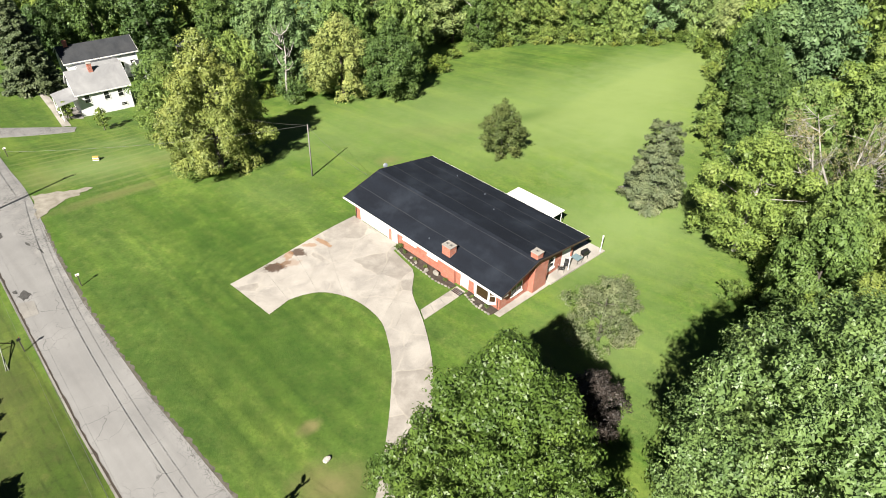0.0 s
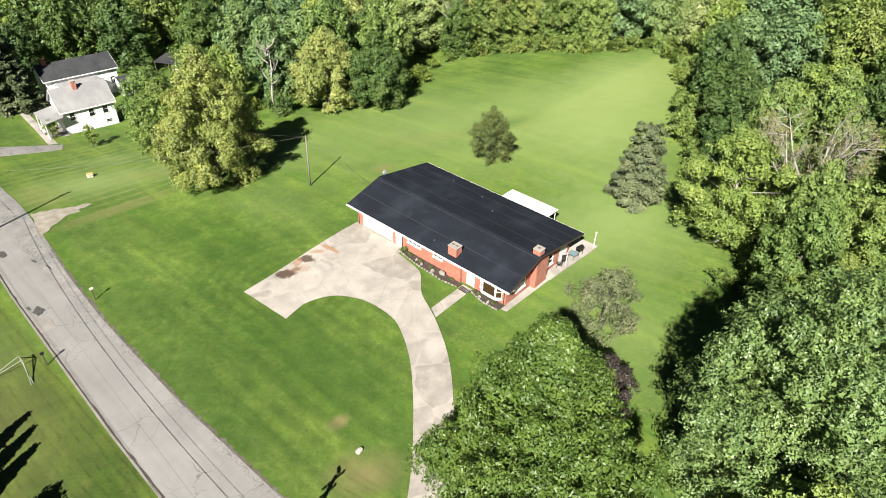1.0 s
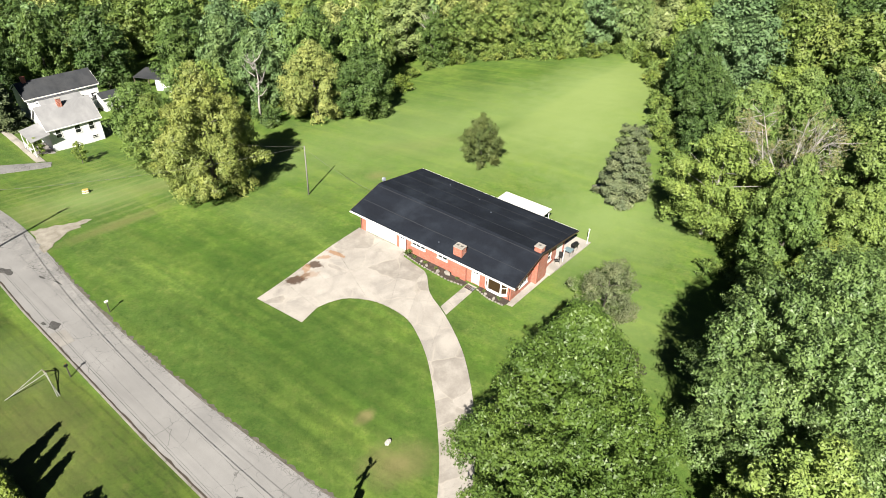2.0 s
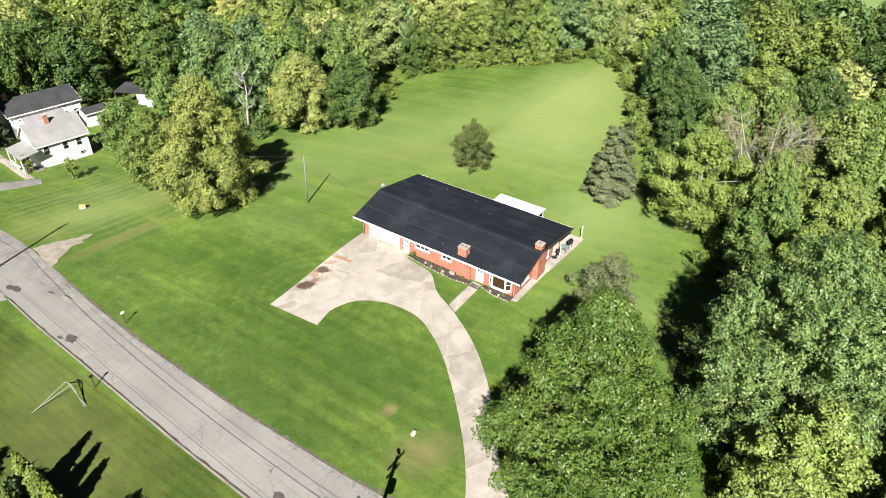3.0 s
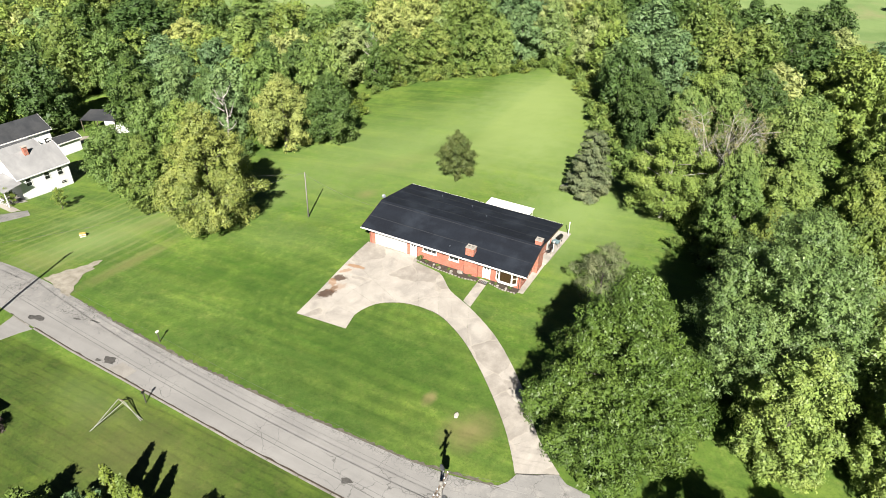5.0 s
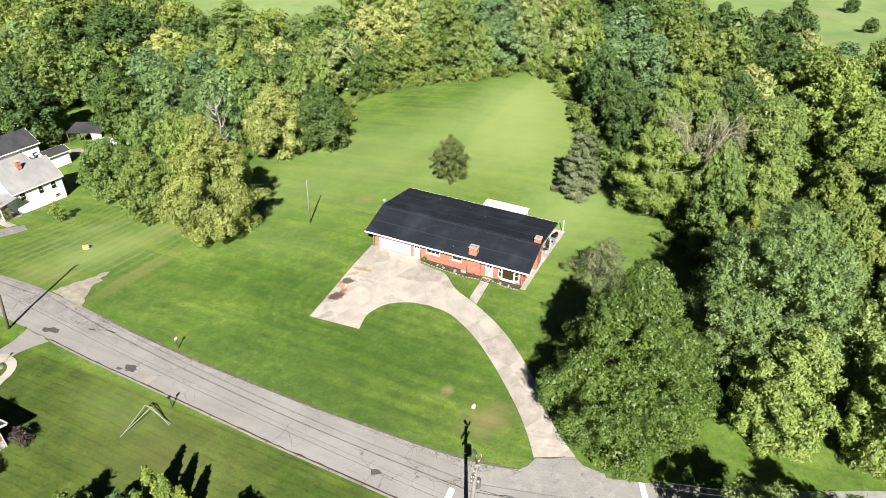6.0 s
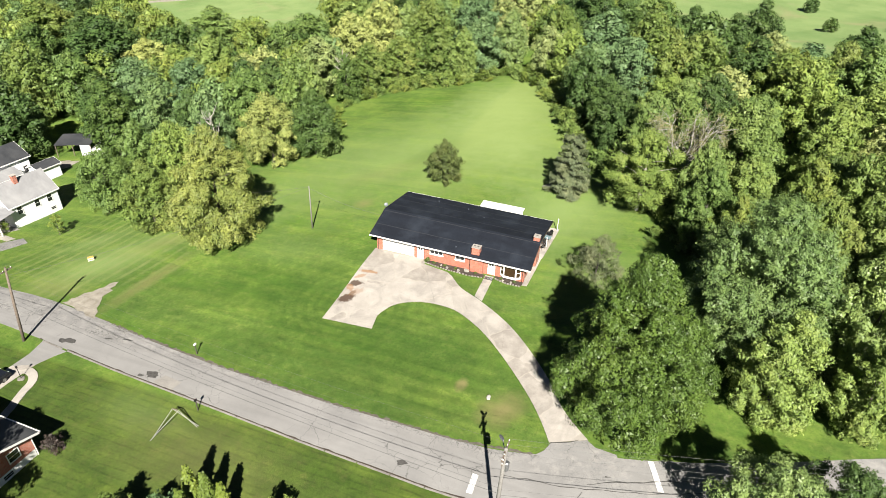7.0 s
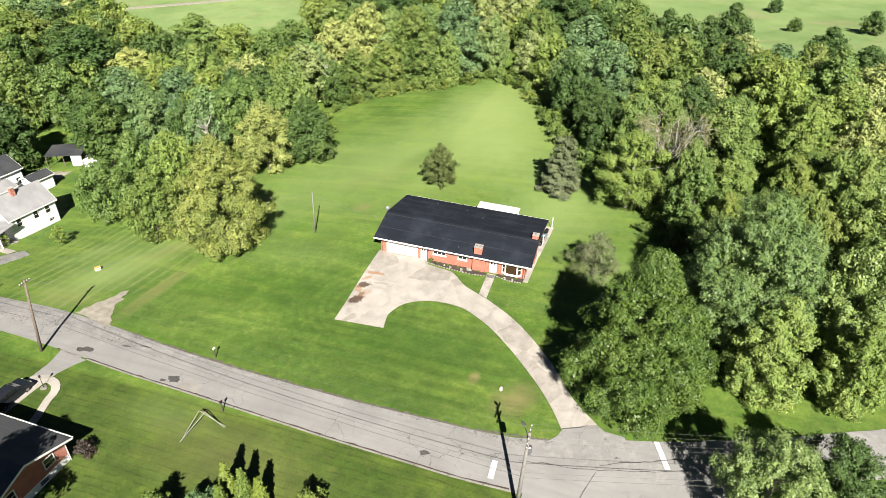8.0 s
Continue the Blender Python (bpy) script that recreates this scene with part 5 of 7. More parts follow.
MAPLE = leaf_material("maple_leaf", (0.029, 0.062, 0.012), (0.076, 0.130, 0.026), (0.100, 0.150, 0.030), 0.62, 0.35)
YOUNG_LIME = leaf_material("young_lime_leaf", (0.100, 0.158, 0.036), (0.215, 0.296, 0.076), (0.270, 0.325, 0.090), 0.58, 0.35)
SILVER = leaf_material("silver_maple_leaf", (0.080, 0.134, 0.040), (0.182, 0.258, 0.084), (0.215, 0.280, 0.086), 0.6, 0.4)
LIME = leaf_material("lime_leaf", (0.070, 0.122, 0.028), (0.168, 0.240, 0.066), (0.220, 0.274, 0.086), 0.60)
WALNUT = leaf_material("walnut_leaf", (0.082, 0.116, 0.028), (0.186, 0.232, 0.062), (0.240, 0.272, 0.076), 0.50, 0.35)
GOLD_LEAF = leaf_material("golden_leaf", (0.145, 0.172, 0.045), (0.320, 0.345, 0.108), (0.385, 0.390, 0.128), 0.50)
WOOD_LEAF = leaf_material("woodland_leaf", (0.0488, 0.095, 0.0205), (0.1426, 0.202, 0.0488), (0.2125, 0.2422, 0.0667), 0.56)
DARK_LEAF = leaf_material("dark_leaf", (0.0238, 0.0581, 0.0165), (0.0739, 0.1254, 0.0356), (0.099, 0.1419, 0.0383), 0.6)
YELLOW_LEAF = leaf_material("yellowing_leaf", (0.120, 0.156, 0.050), (0.268, 0.318, 0.118), (0.330, 0.358, 0.145), 0.54)
LOCUST = leaf_material("blue_green_leaf", (0.0442, 0.1016, 0.0422), (0.1228, 0.1967, 0.0858), (0.1544, 0.2211, 0.0858), 0.6)
PURPLE = leaf_material("purple_leaf", (0.022, 0.0165, 0.017), (0.056, 0.044, 0.041), (0.068, 0.053, 0.043), 0.62)
CRAB = leaf_material("crabapple_leaf", (0.0561, 0.0713, 0.0356), (0.1353, 0.1617, 0.0832), (0.1584, 0.165, 0.099), 0.56)
PINE = leaf_material("pine_needle", (0.070, 0.086, 0.046), (0.155, 0.180, 0.098), (0.185, 0.200, 0.108), 0.56)
SPRUCE = leaf_material("spruce_needle", (0.026, 0.043, 0.026), (0.078, 0.106, 0.062), (0.10, 0.12, 0.07), 0.62)
CEDAR = leaf_material("cedar_needle", (0.033, 0.0581, 0.0185), (0.0858, 0.1135, 0.0422), (0.1089, 0.1254, 0.0462), 0.58)
HEDGE = leaf_material("hedge_leaf", (0.036, 0.066, 0.016), (0.115, 0.165, 0.032), (0.180, 0.212, 0.044), 0.55)
BROWN_LEAF = leaf_material("brown_seed_heads", (0.105, 0.118, 0.062), (0.19, 0.20, 0.11), (0.21, 0.20, 0.125), 0.55, 0.15)


def stand(tree, x, y, label, category="tree", turn=0.0, group=""):
    tree.matrix_world = pose(x, y, gz(x, y), 0, 0, turn)
    return tagged(tree, label, category, group)


# the trees that stand alone
stand(broadleaf("maple_tree", 1, 7.2, 18.3, 0.6, MAPLE, 0.125, 0.32, puff=0.5, cover=0.62, wide=0.30, peak=1.5, rel=(0.2, 0.3), boughs=58), 3.1, 19.6, "large dense green maple beside the driveway")
stand(broadleaf("silver_maple_tree", 2, 7.2, 18.8, 0.8, SILVER, 0.125, 0.4, puff=0.44, cover=0.66, wide=0.45, peak=2.2, rel=(0.18, 0.28), boughs=64, stretch=2.1, loose=0.5), 19.8, 21.4, "broad pale green maple at the wood's edge")
stand(broadleaf("young_lime_tree", 3, 4.1, 12.6, 0.4, YOUNG_LIME, 0.14, 0.2, puff=0.45, cover=0.6, wide=0.4, peak=1.7, rel=(0.22, 0.34), stretch=1.3), 16.2, 14.2, "yellow-green tree leaning out by the street")
stand(broadleaf("purple_plum_tree", 4, 2.35, 5.0, 0.2, PURPLE, 0.10, 0.12, puff=0.32, wide=0.4, peak=1.8), 10.6, 29.9, "small dark purple-leaved ornamental tree")
stand(broadleaf("crabapple_tree", 5, 3.4, 6.0, 0.5, CRAB, 0.10, 0.14, limbs=11, puff=0.42, cover=0.42, wide=0.45, peak=1.9, rel=(0.22, 0.36), boughs=22, core=0.0, loose=0.6), 12.8, 38.7, "sparse grey-green ornamental tree on the lawn")
stand(conifer("white_pine_tree", 6, 3.6, 9.6, 0.3, PINE, 30000, 0.145, 12, 0.3, 0.46), 21.6, 59.7, "grey-green pine on the back lawn")
stand(broadleaf("red_cedar_tree", 7, 2.75, 7.0, 0.4, CEDAR, 0.12, 0.12, PALE_BARK, puff=0.36, cover=0.6, wide=0.38, peak=1.5, rel=(0.2, 0.32), stretch=1.5), 5.7, 71.9, "bushy dark green cedar alone on the lawn")
stand(broadleaf("walnut_tree", 8, 6.5, 16.8, 0.2, WALNUT, 0.16, 0.35, puff=0.66, wide=0.32, peak=1.5, rel=(0.2, 0.3), boughs=52), -29.8, 69.2, "large yellow-green walnut on the west lawn")
stand(broadleaf("hackberry_tree", 9, 4.2, 10.6, 0.3, WOOD_LEAF, 0.19, 0.25, puff=0.55, wide=0.35, peak=1.6), -38.9, 78.2, "dark green tree beside the walnut")
stand(broadleaf("ash_tree", 10, 4.7, 9.8, 1.2, LIME, 0.19, 0.24, puff=0.6, wide=0.4, peak=1.7), -45.8, 91.0, "mid-green tree near the white cottage")
stand(broadleaf("yellow_maple_tree", 11, 5.6, 12.6, 0.3, GOLD_LEAF, 0.19, 0.28, puff=0.66, wide=0.36, peak=1.7, rel=(0.22, 0.32)), -18.6, 94.8, "yellowing maple at the edge of the lawn")
stand(broadleaf("box_elder_tree", 12, 5.4, 11.4, 0.3, DARK_LEAF, 0.19, 0.28, puff=0.6, wide=0.36, peak=1.7), -10.6, 95.0, "dark green tree beside the yellow maple")
stand(broadleaf("sumac_tree", 13, 5.8, 12.0, 1.5, LIME, 0.15, 0.25, ASH_BARK, 9, (0.6, 0.85), puff=0.7, wide=0.45, peak=1.9, rel=(0.2, 0.3), flat=0.6), 27.8, 50.6, "yellow-green tree overhanging the lawn's east edge")
stand(twiggy_tree("seeding_ash_tree", 14, 14.6, 6.0, 5.0, ASH_BARK, BROWN_LEAF, 11000, 0.10), 34.4, 50.6, "half-bare tree with brown seed heads and grey limbs")
stand(broadleaf("oak_tree", 15, 5.6, 14.5, 0.8, LIME, 0.19, 0.35, puff=0.7, wide=0.4, peak=1.8), 42.6, 48.0, "bright green tree among the east woods")
stand(bare_tree("dead_tree", 16, 11.5, DEAD_WOOD, 2.6, 12), -28.3, 97.0, "leafless dead tree with pale limbs")
for k, (x, y, s_, a) in enumerate(((2.6, 124.5, 1.0, 40), (41.0, 58.0, 0.8, 300))):
    again = copy_thing(bpy.data.objects["dead_tree"], pose(x, y, gz(x, y), 0, 0, a))
    again.matrix_world = pose(x, y, gz(x, y), 0, 0, a) @ Matrix.Diagonal((s_, s_, s_, 1))
stand(conifer("norway_spruce_tree", 17, 5.2, 17.5, 0.6, SPRUCE, 26000, 0.34, 24, 0.2, 0.06), -74.3, 102.3, "tall dark spruce beside the cottages")

# ---- the woods round the lawn ----
EAST = ((4, 31), (8, 26.5), (11, 23.5), (15, 23), (30, 28), (40, 28.5), (50, 29.5), (62, 30.5), (78, 34.5), (92, 39), (106, 43.5), (118, 43), (200, 43))
NORTH = ((-140, 118), (-66, 112), (-60, 121), (-48, 116), (-44, 106), (-39, 98), (-34, 92), (-26, 101), (-6, 103), (1, 121), (11, 126), (19, 125.5), (27, 121.5), (35, 119), (43, 122), (140, 100))
# where the woods end before the far meadow
WOODS_END = ((-140, 262), (-45, 246), (-34, 197), (-18, 186), (2, 174), (12, 178), (24, 222), (60, 238), (140, 238))


def along(table, v):
    for (a, p), (b, q) in zip(table, table[1:]):
        if a <= v <= b:
            return p + (q - p) * (v - a) / (b - a)
    return table[0][1] if v < table[0][0] else table[-1][1]


def wooded(x, y):
    """How far inside the woods a place is, in metres; below 0: outside."""
    east = x - along(EAST, y) if y > 6 else -9.0
    north = y - along(NORTH, x) - 1.0
    for cx, cy, r in ((-54, 123.5, 7.5), (-66, 111, 9), (-58, 116, 6), (-75.5, 102.5, 6.5), (-57, 95, 8.5), (-46.4, 89.5, 6), (-38.6, 77.4, 6),
                      (-19.2, 94.6, 6.5), (-11, 94.4, 6.5), (-31.5, 105, 3.0), (27.6, 50.6, 5.5), (34, 50.5, 5), (37.5, 43, 5.5), (18.2, 21.8, 7.5), (17.8, 14.4, 5.0)):
        if (x - cx) ** 2 + (y - cy) ** 2 < r * r:
            return -1.0
    return -1.0 if y < 7.5 and x < 40 else max(east, north)


WOOD_KINDS = {"G": ("woodland_oak", WOOD_LEAF, "mid-green woodland tree with dense leafy crown"), "D": ("woodland_maple", DARK_LEAF, "dark green woodland tree with rounded crown"),
              "L": ("woodland_lime", LIME, "bright yellow-green woodland tree with leafy crown"), "B": ("woodland_locust", LOCUST, "blue-green woodland tree with layered foliage"),
              "Y": ("woodland_elm", YELLOW_LEAF, "yellowing woodland tree with thinning crown"), "S": ("woodland_cherry", SILVER, "pale silvery green woodland tree with loose crown")}
# the crowns that stand out: kind, place, crown radius
WEST_WOODS = (("G", -67, 210, 9), ("D", -55, 197, 7), ("D", -49, 169, 9.6), ("B", -61, 233, 6), ("D", -47, 233, 9), ("D", -66, 182, 6.5), ("G", -63, 150, 6), ("D", -64, 127, 5.8),
              ("L", -54, 147, 5.4), ("D", -47, 128, 6), ("Y", -38, 163, 6.6), ("L", -32, 159, 4.9), ("B", -41, 135, 6), ("B", -30, 130, 5.5), ("B", -37, 114, 4.4), ("L", -35, 94, 3.6), ("L", -40.5, 98, 3.4))
NORTH_WOODS = (("L", -24, 146, 6.4), ("L", -21, 181, 8), ("G", -10, 167, 6.2), ("D", -13, 127, 5.2), ("Y", -18, 132, 3.8), ("L", 3, 164, 6.8), ("L", -6, 157, 4.4), ("Y", -2, 130, 6.8), ("L", -10, 110, 4.8),
               ("Y", 10, 144, 5.2), ("L", 19, 172, 6.4), ("Y", 20, 149, 5.6), ("S", 26, 147, 4.8), ("D", 32, 177, 6), ("D", 36, 167, 7.4), ("G", 9.5, 129, 4.4), ("G", 17, 129, 4.6), ("D", 3, 124, 3.4))
NORTH_EAST_WOODS = (("G", 28, 136, 5.6), ("G", 26, 126.5, 5), ("L", 42, 154, 6), ("B", 43, 140, 6.4), ("B", 37, 124.5, 4.6), ("L", 31, 122.5, 3.6), ("Y", 48, 131, 4.8), ("S", 44.5, 124, 4.0), ("Y", 58, 151, 5.5),
                    ("G", 52, 114, 4.2), ("Y", 65, 145, 6.3), ("Y", 46.5, 110, 4.2), ("L", 47, 102, 4.4), ("D", 71, 132, 8.4), ("D", 70, 116, 6.2), ("B", 54, 99, 7), ("B", 43, 87, 5.4), ("B", 46, 80, 4.9), ("D", 38.5, 83, 3.6))
EAST_WOODS = (("L", 86, 124, 5.8), ("G", 64, 97, 4.4), ("G", 53, 80, 5), ("D", 83, 106, 4.8), ("G", 60, 78, 6), ("D", 84, 94, 4.6), ("D", 97, 99, 5.5), ("Y", 83, 82, 4.4), ("D", 67, 71, 5.2), ("Y", 55, 65, 4.7),
              ("G", 67, 64, 5), ("B", 85, 74, 5.6), ("L", 64, 57, 4.6), ("G", 88, 68, 4.4), ("D", 103, 77, 5.4), ("L", 93, 66, 4.2), ("D", 101, 66, 6), ("L", 73, 54, 5.4), ("Y", 77, 48.5, 6.0), ("L", 62, 44, 5.2))
STREET_WOODS = (("L", 45, 67.5, 4.7), ("L", 41.5, 60.5, 4), ("L", 34, 58.5, 4.2), ("D", 34, 66, 3.8), ("D", 36.5, 73, 3.6), ("L", 51, 54, 4.2), ("L", 52, 42, 4.4), ("G", 46, 35, 4.4), ("Y", 57, 36, 4.6), ("L", 44, 29, 4.2), ("S", 52.5, 29.5, 4.2),
                ("L", 42.5, 22.5, 4.2), ("L", 35.5, 17.5, 4), ("S", 27.5, 14, 4.3), ("G", 33, 26, 4.0), ("L", 22.6, 9.2, 3.2), ("L", 28.6, 38.8, 3.4), ("L", 31.2, 43.2, 3.2), ("G", 28.2, 33.4, 3.2), ("L", 36, 40, 3.8))


def clone(tree, m):
    """A copy of a tree at the pose m, which may hold a size."""
    t = copy_thing(tree, m)
    t.matrix_world = m
    return t


def build_woods():
    rnd = random.Random(21)
    first = {}

    def plant(kind, x, y, r, near):
        """A woodland tree of its kind with a crown of radius r; the nearer ones have finer leaves."""
        name, mat, label = WOOD_KINDS[kind]
        v = rnd.randrange(2)
        s = r / (5.0, 4.6)[v]
        tall = (9.0 + 0.95 * r) / (13.6 if v == 0 else 13.4) * rnd.uniform(0.86, 1.18) * (0.82 if x > 78 or y > 152 else 1.0)
        m = pose(x, y, gz(x, y), 0, 0, rnd.uniform(0, 360)) @ Matrix.Diagonal((s, s, tall, 1))
        if (kind, v, near) in first:
            return clone(first[kind, v, near], m)
        shape = dict(wide=0.5, peak=2.3) if v == 0 else dict(wide=0.42, peak=1.8)
        t = broadleaf(name, 40 + 2 * ord(kind) + v, (5.0, 4.6)[v], (13.6, 13.4)[v], 1.2, mat, 0.19 if near else 0.27, 0.24, limbs=3, puff=0.54 if near else 0.78, loose=0.5 if near else 0.42,
                      cover=0.62, rel=(0.22, 0.34), stretch=1.25 if kind in "SB" else 1.0, flat=0.7 if kind == "B" else 0.92, **shape)
        t.matrix_world = m
        first[kind, v, near] = tagged(t, label, "tree", "woodland trees")

    known = []
    for kind, x, y, r in WEST_WOODS + NORTH_WOODS + NORTH_EAST_WOODS + EAST_WOODS + STREET_WOODS:
        plant(kind, x, y, r, math.hypot(x + 15, y) < 92)
        known.append((x, y, r))
    spots = []
    for gy in range(0, 31):
        for gx in range(-20, 26):
            x = gx * 8.8 + (4.4 if gy % 2 else 0) + rnd.uniform(-2.4, 2.4)
            y = 8 + gy * 7.8 + rnd.uniform(-2.2, 2.2)
            d = wooded(x, y)
            if d < 0.5 or x < -140 or y > along(WOODS_END, x) or x > 84 + 4 * math.sin(y * 0.11) + max(0.0, 0.9 * (y - 122)):
                continue
            if all(math.hypot(x - a, y - b) > 0.7 * r + 3.5 for a, b, r in known):
                spots.append((d, x, y))
    far = []
    for d, x, y in spots:
        if d < 14 and y < 150 and -95 < x < 80 or 25 < x < 80 and y < 62:
            kind = rnd.choices("GDLBYS", (34, 14, 22, 16, 9, 5) if x > 8 else (16, 52, 6, 22, 3, 1) if x < -36 else (28, 34, 10, 20, 6, 2))[0]
            plant(kind, x, y, rnd.uniform(3.4, 5.0) * (0.8 if d < 3 else 1.0), math.hypot(x + 15, y) < 92)
        else:
            far.append((x, y))
    # the deeper woods, too many to count
    share = {"G": range(0, 6), "D": range(6, 12), "L": range(12, 15), "B": range(15, 18), "Y": range(18, 19)}
    for k, kind in enumerate("GDLBY"):
        rng = np.random.default_rng(70 + k)
        leaves = []
        for x, y in far:
            if int(abs(x * 7.3 + y * 13.7)) % 19 in share[kind]:
                r = rng.uniform(4.0, 6.4)
                q = crown_leaves(rng, r, 2.0, (7.2 + 0.8 * r) * rng.uniform(0.84, 1.16), 0.42, puff=0.9, cover=0.55, wide=0.48, peak=2.2, rel=(0.26, 0.38), boughs=18, loose=0.4)
                leaves.append(q + np.array([x, y, gz(x, y)]))
        ob = new("woods", mesh_of("woods", np.concatenate(leaves), WOOD_KINDS[kind][1]))
        tagged(ob, ("dense mid-green woodland crowns", "dense dark green woodland crowns", "bright yellow-green woodland crowns", "blue-green woodland crowns", "yellowing woodland crowns")[k] + " beyond the lawn", "woods", kind="stuff")


build_woods()


def shrub(name, seed, r, h, mat, n=1500, size=0.2):
    rng = np.random.default_rng(seed)
    s = empty(name)
    bm = bmesh.new()
    for k in range(5):
        a = k * 1.26
        tube(bm, [(0, 0, -0.15), (math.cos(a) * r * 0.5, math.sin(a) * r * 0.5, h * 0.6)], [0.03, 0.012], 5)
    part("stems", bm, BARK, s)
    c, lr = lobes(rng, r, 0.0, h, 8, 5, 0.4)
    crown = new("foliage", mesh_of("foliage", leaf_faces(rng, c, lr, n, size, per=12), mat))
    crown.parent = s
    return s


UNDERSTORY = ((30.5, 45.5, 1.5), (33.5, 47.0, 1.7), (36.5, 46.0, 1.6), (28.6, 42.6, 1.2), (32.0, 42.0, 1.5), (38.5, 50.5, 1.7), (31.5, 55.0, 1.3), (28.0, 37.5, 1.2), (25.8, 44.0, 0.7))


def build_brush():
    """Brush along the foot of the woods."""
    rnd = random.Random(33)
    kinds = [shrub("brush", 80 + k, 1.9, 2.6, m, 1100, 0.28) for k, m in enumerate((HEDGE, WOOD_LEAF, LIME))]
    labels = ("bright green brush at the wood's edge", "mid-green brush at the wood's edge", "yellow-green brush at the wood's edge")
    used = set()
    line = [(along(EAST, y) - 0.5, y) for y in np.arange(13, 122, 3.0)] + [(x, along(NORTH, x) - 0.3) for x in np.arange(-43, 47, 3.0)]
    line = [(x, y, 0) for x, y in line] + list(UNDERSTORY)
    for x, y, size in line:
        x, y = x + rnd.uniform(-0.7, 0.7), y + rnd.uniform(-0.7, 0.7)
        if any((x - a) ** 2 + (y - b) ** 2 < r * r for a, b, r in ((-38.6, 77.4, 5), (-46.4, 89.5, 5), (20.2, 21.6, 4), (-19, 95, 4), (-11, 94, 4))):
            continue
        k = rnd.choices((0, 1, 2), (3, 4, 2))[0]
        s = size or rnd.uniform(0.55, 1.25)
        m = pose(x, y, gz(x, y), 0, 0, rnd.uniform(0, 360)) @ Matrix.Diagonal((s, s, s * rnd.uniform(0.7, 1.2), 1))
        if k in used:
            clone(kinds[k], m)
        else:
            used.add(k)
            kinds[k].matrix_world = m
            tagged(kinds[k], labels[k], "bush", "brush")


build_brush()


# ---- ragged flat patches on ground and paving ----
def ragged(cx, cy, rx, ry, turn, seed, n=20, rough=0.28):
    """A ragged oval outline in world plan."""
    rnd = random.Random(seed)
    c, s = math.cos(radians(turn)), math.sin(radians(turn))
    pts, k0 = [], rnd.uniform(0, 9)
    for i in range(n):
        a = 2 * math.pi * i / n
        k = 1 + rough * noise.noise(Vector((math.cos(a) * 1.3 + k0, math.sin(a) * 1.3, seed))) * 1.8 + rnd.uniform(-0.08, 0.08)
        x, y = rx * k * math.cos(a), ry * k * math.sin(a)
        pts.append((cx + c * x - s * y, cy + s * x + c * y))
    return pts


def patch_thing(name, mat, outline, top, label, category, parent=None, kind="structure"):
    bm = bmesh.new()
    cx, cy = sum(p[0] for p in outline) / len(outline), sum(p[1] for p in outline) / len(outline)
    mid = bm.verts.new((cx, cy, gz(cx, cy) + top))
    ring = [bm.verts.new((x, y, gz(x, y) + top)) for x, y in outline]
    low = [bm.verts.new((x, y, gz(x, y) + top - 0.05)) for x, y in outline]
    n = len(ring)
    for i in range(n):
        bm.faces.new((mid, ring[i], ring[(i + 1) % n]))
        bm.faces.new((ring[i], low[i], low[(i + 1) % n], ring[(i + 1) % n]))
    bmesh.ops.recalc_face_normals(bm, faces=bm.faces)
    ob = part(name, bm, mat, parent, label if parent is not None else "")
    return ob if parent is not None else tagged(ob, label, category, kind=kind)


# ---- front walk, mat, beds ----
def build_walk():
    w = empty("front_walk", label="straight concrete walk from drive to front door", category="path", kind="structure")
    a0, a1, b0, b1 = (16.45, 0.62), (17.6, 0.62), (16.55, -4.2), (17.75, -4.85)
    for k in range(4):
        q = [lerp(a0, b0, k / 4), lerp(a0, b0, (k + 1) / 4), lerp(a1, b1, (k + 1) / 4), lerp(a1, b1, k / 4)]
        part("slab", draped(bmesh.new(), ccw([hw(*p) for p in shrunk(q, 0.02)]), 0.055), CONCRETE, w)


build_walk()
mat_thing = empty("door_mat", HOUSE @ pose(17.1, 0.05, 0.058), "black patterned rubber door mat before front door", "mat")
part("mat_border", boxed(-0.55, -0.32, 0, 0.55, 0.32, 0.015, 0.005), BLACK, mat_thing)
for k in range(5):
    part("mat_rib", boxed(-0.46 + 0.2 * k, -0.24, 0.0152, -0.34 + 0.2 * k, 0.24, 0.022), METAL, mat_thing)


def build_bed(outline, label, seed, edge_from, edge_to):
    """A planting bed of dark mulch edged with pale stones."""
    bed = empty("flower_bed", HOUSE, label, "flower bed")
    part("mulch", prism(bmesh.new(), outline, -0.1, 0.09), MULCH, bed)
    rnd = random.Random(seed)
    pts = outline[edge_from:edge_to + 1]
    for (xa, ya), (xb, yb) in zip(pts, pts[1:]):
        n = max(1, int(math.hypot(xb - xa, yb - ya) / 0.34))
        for k in range(n):
            x, y = lerp((xa, ya), (xb, yb), (k + 0.5) / n)
            bm = ball(bmesh.new(), (x, y - 0.06, 0.08), rnd.uniform(0.13, 0.19), rnd.uniform(0.09, 0.13), rnd.uniform(0.09, 0.14), 0.35, 1, rnd.uniform(0, 50))
            part("edging_stone", bm, STONE, bed)
    return bed


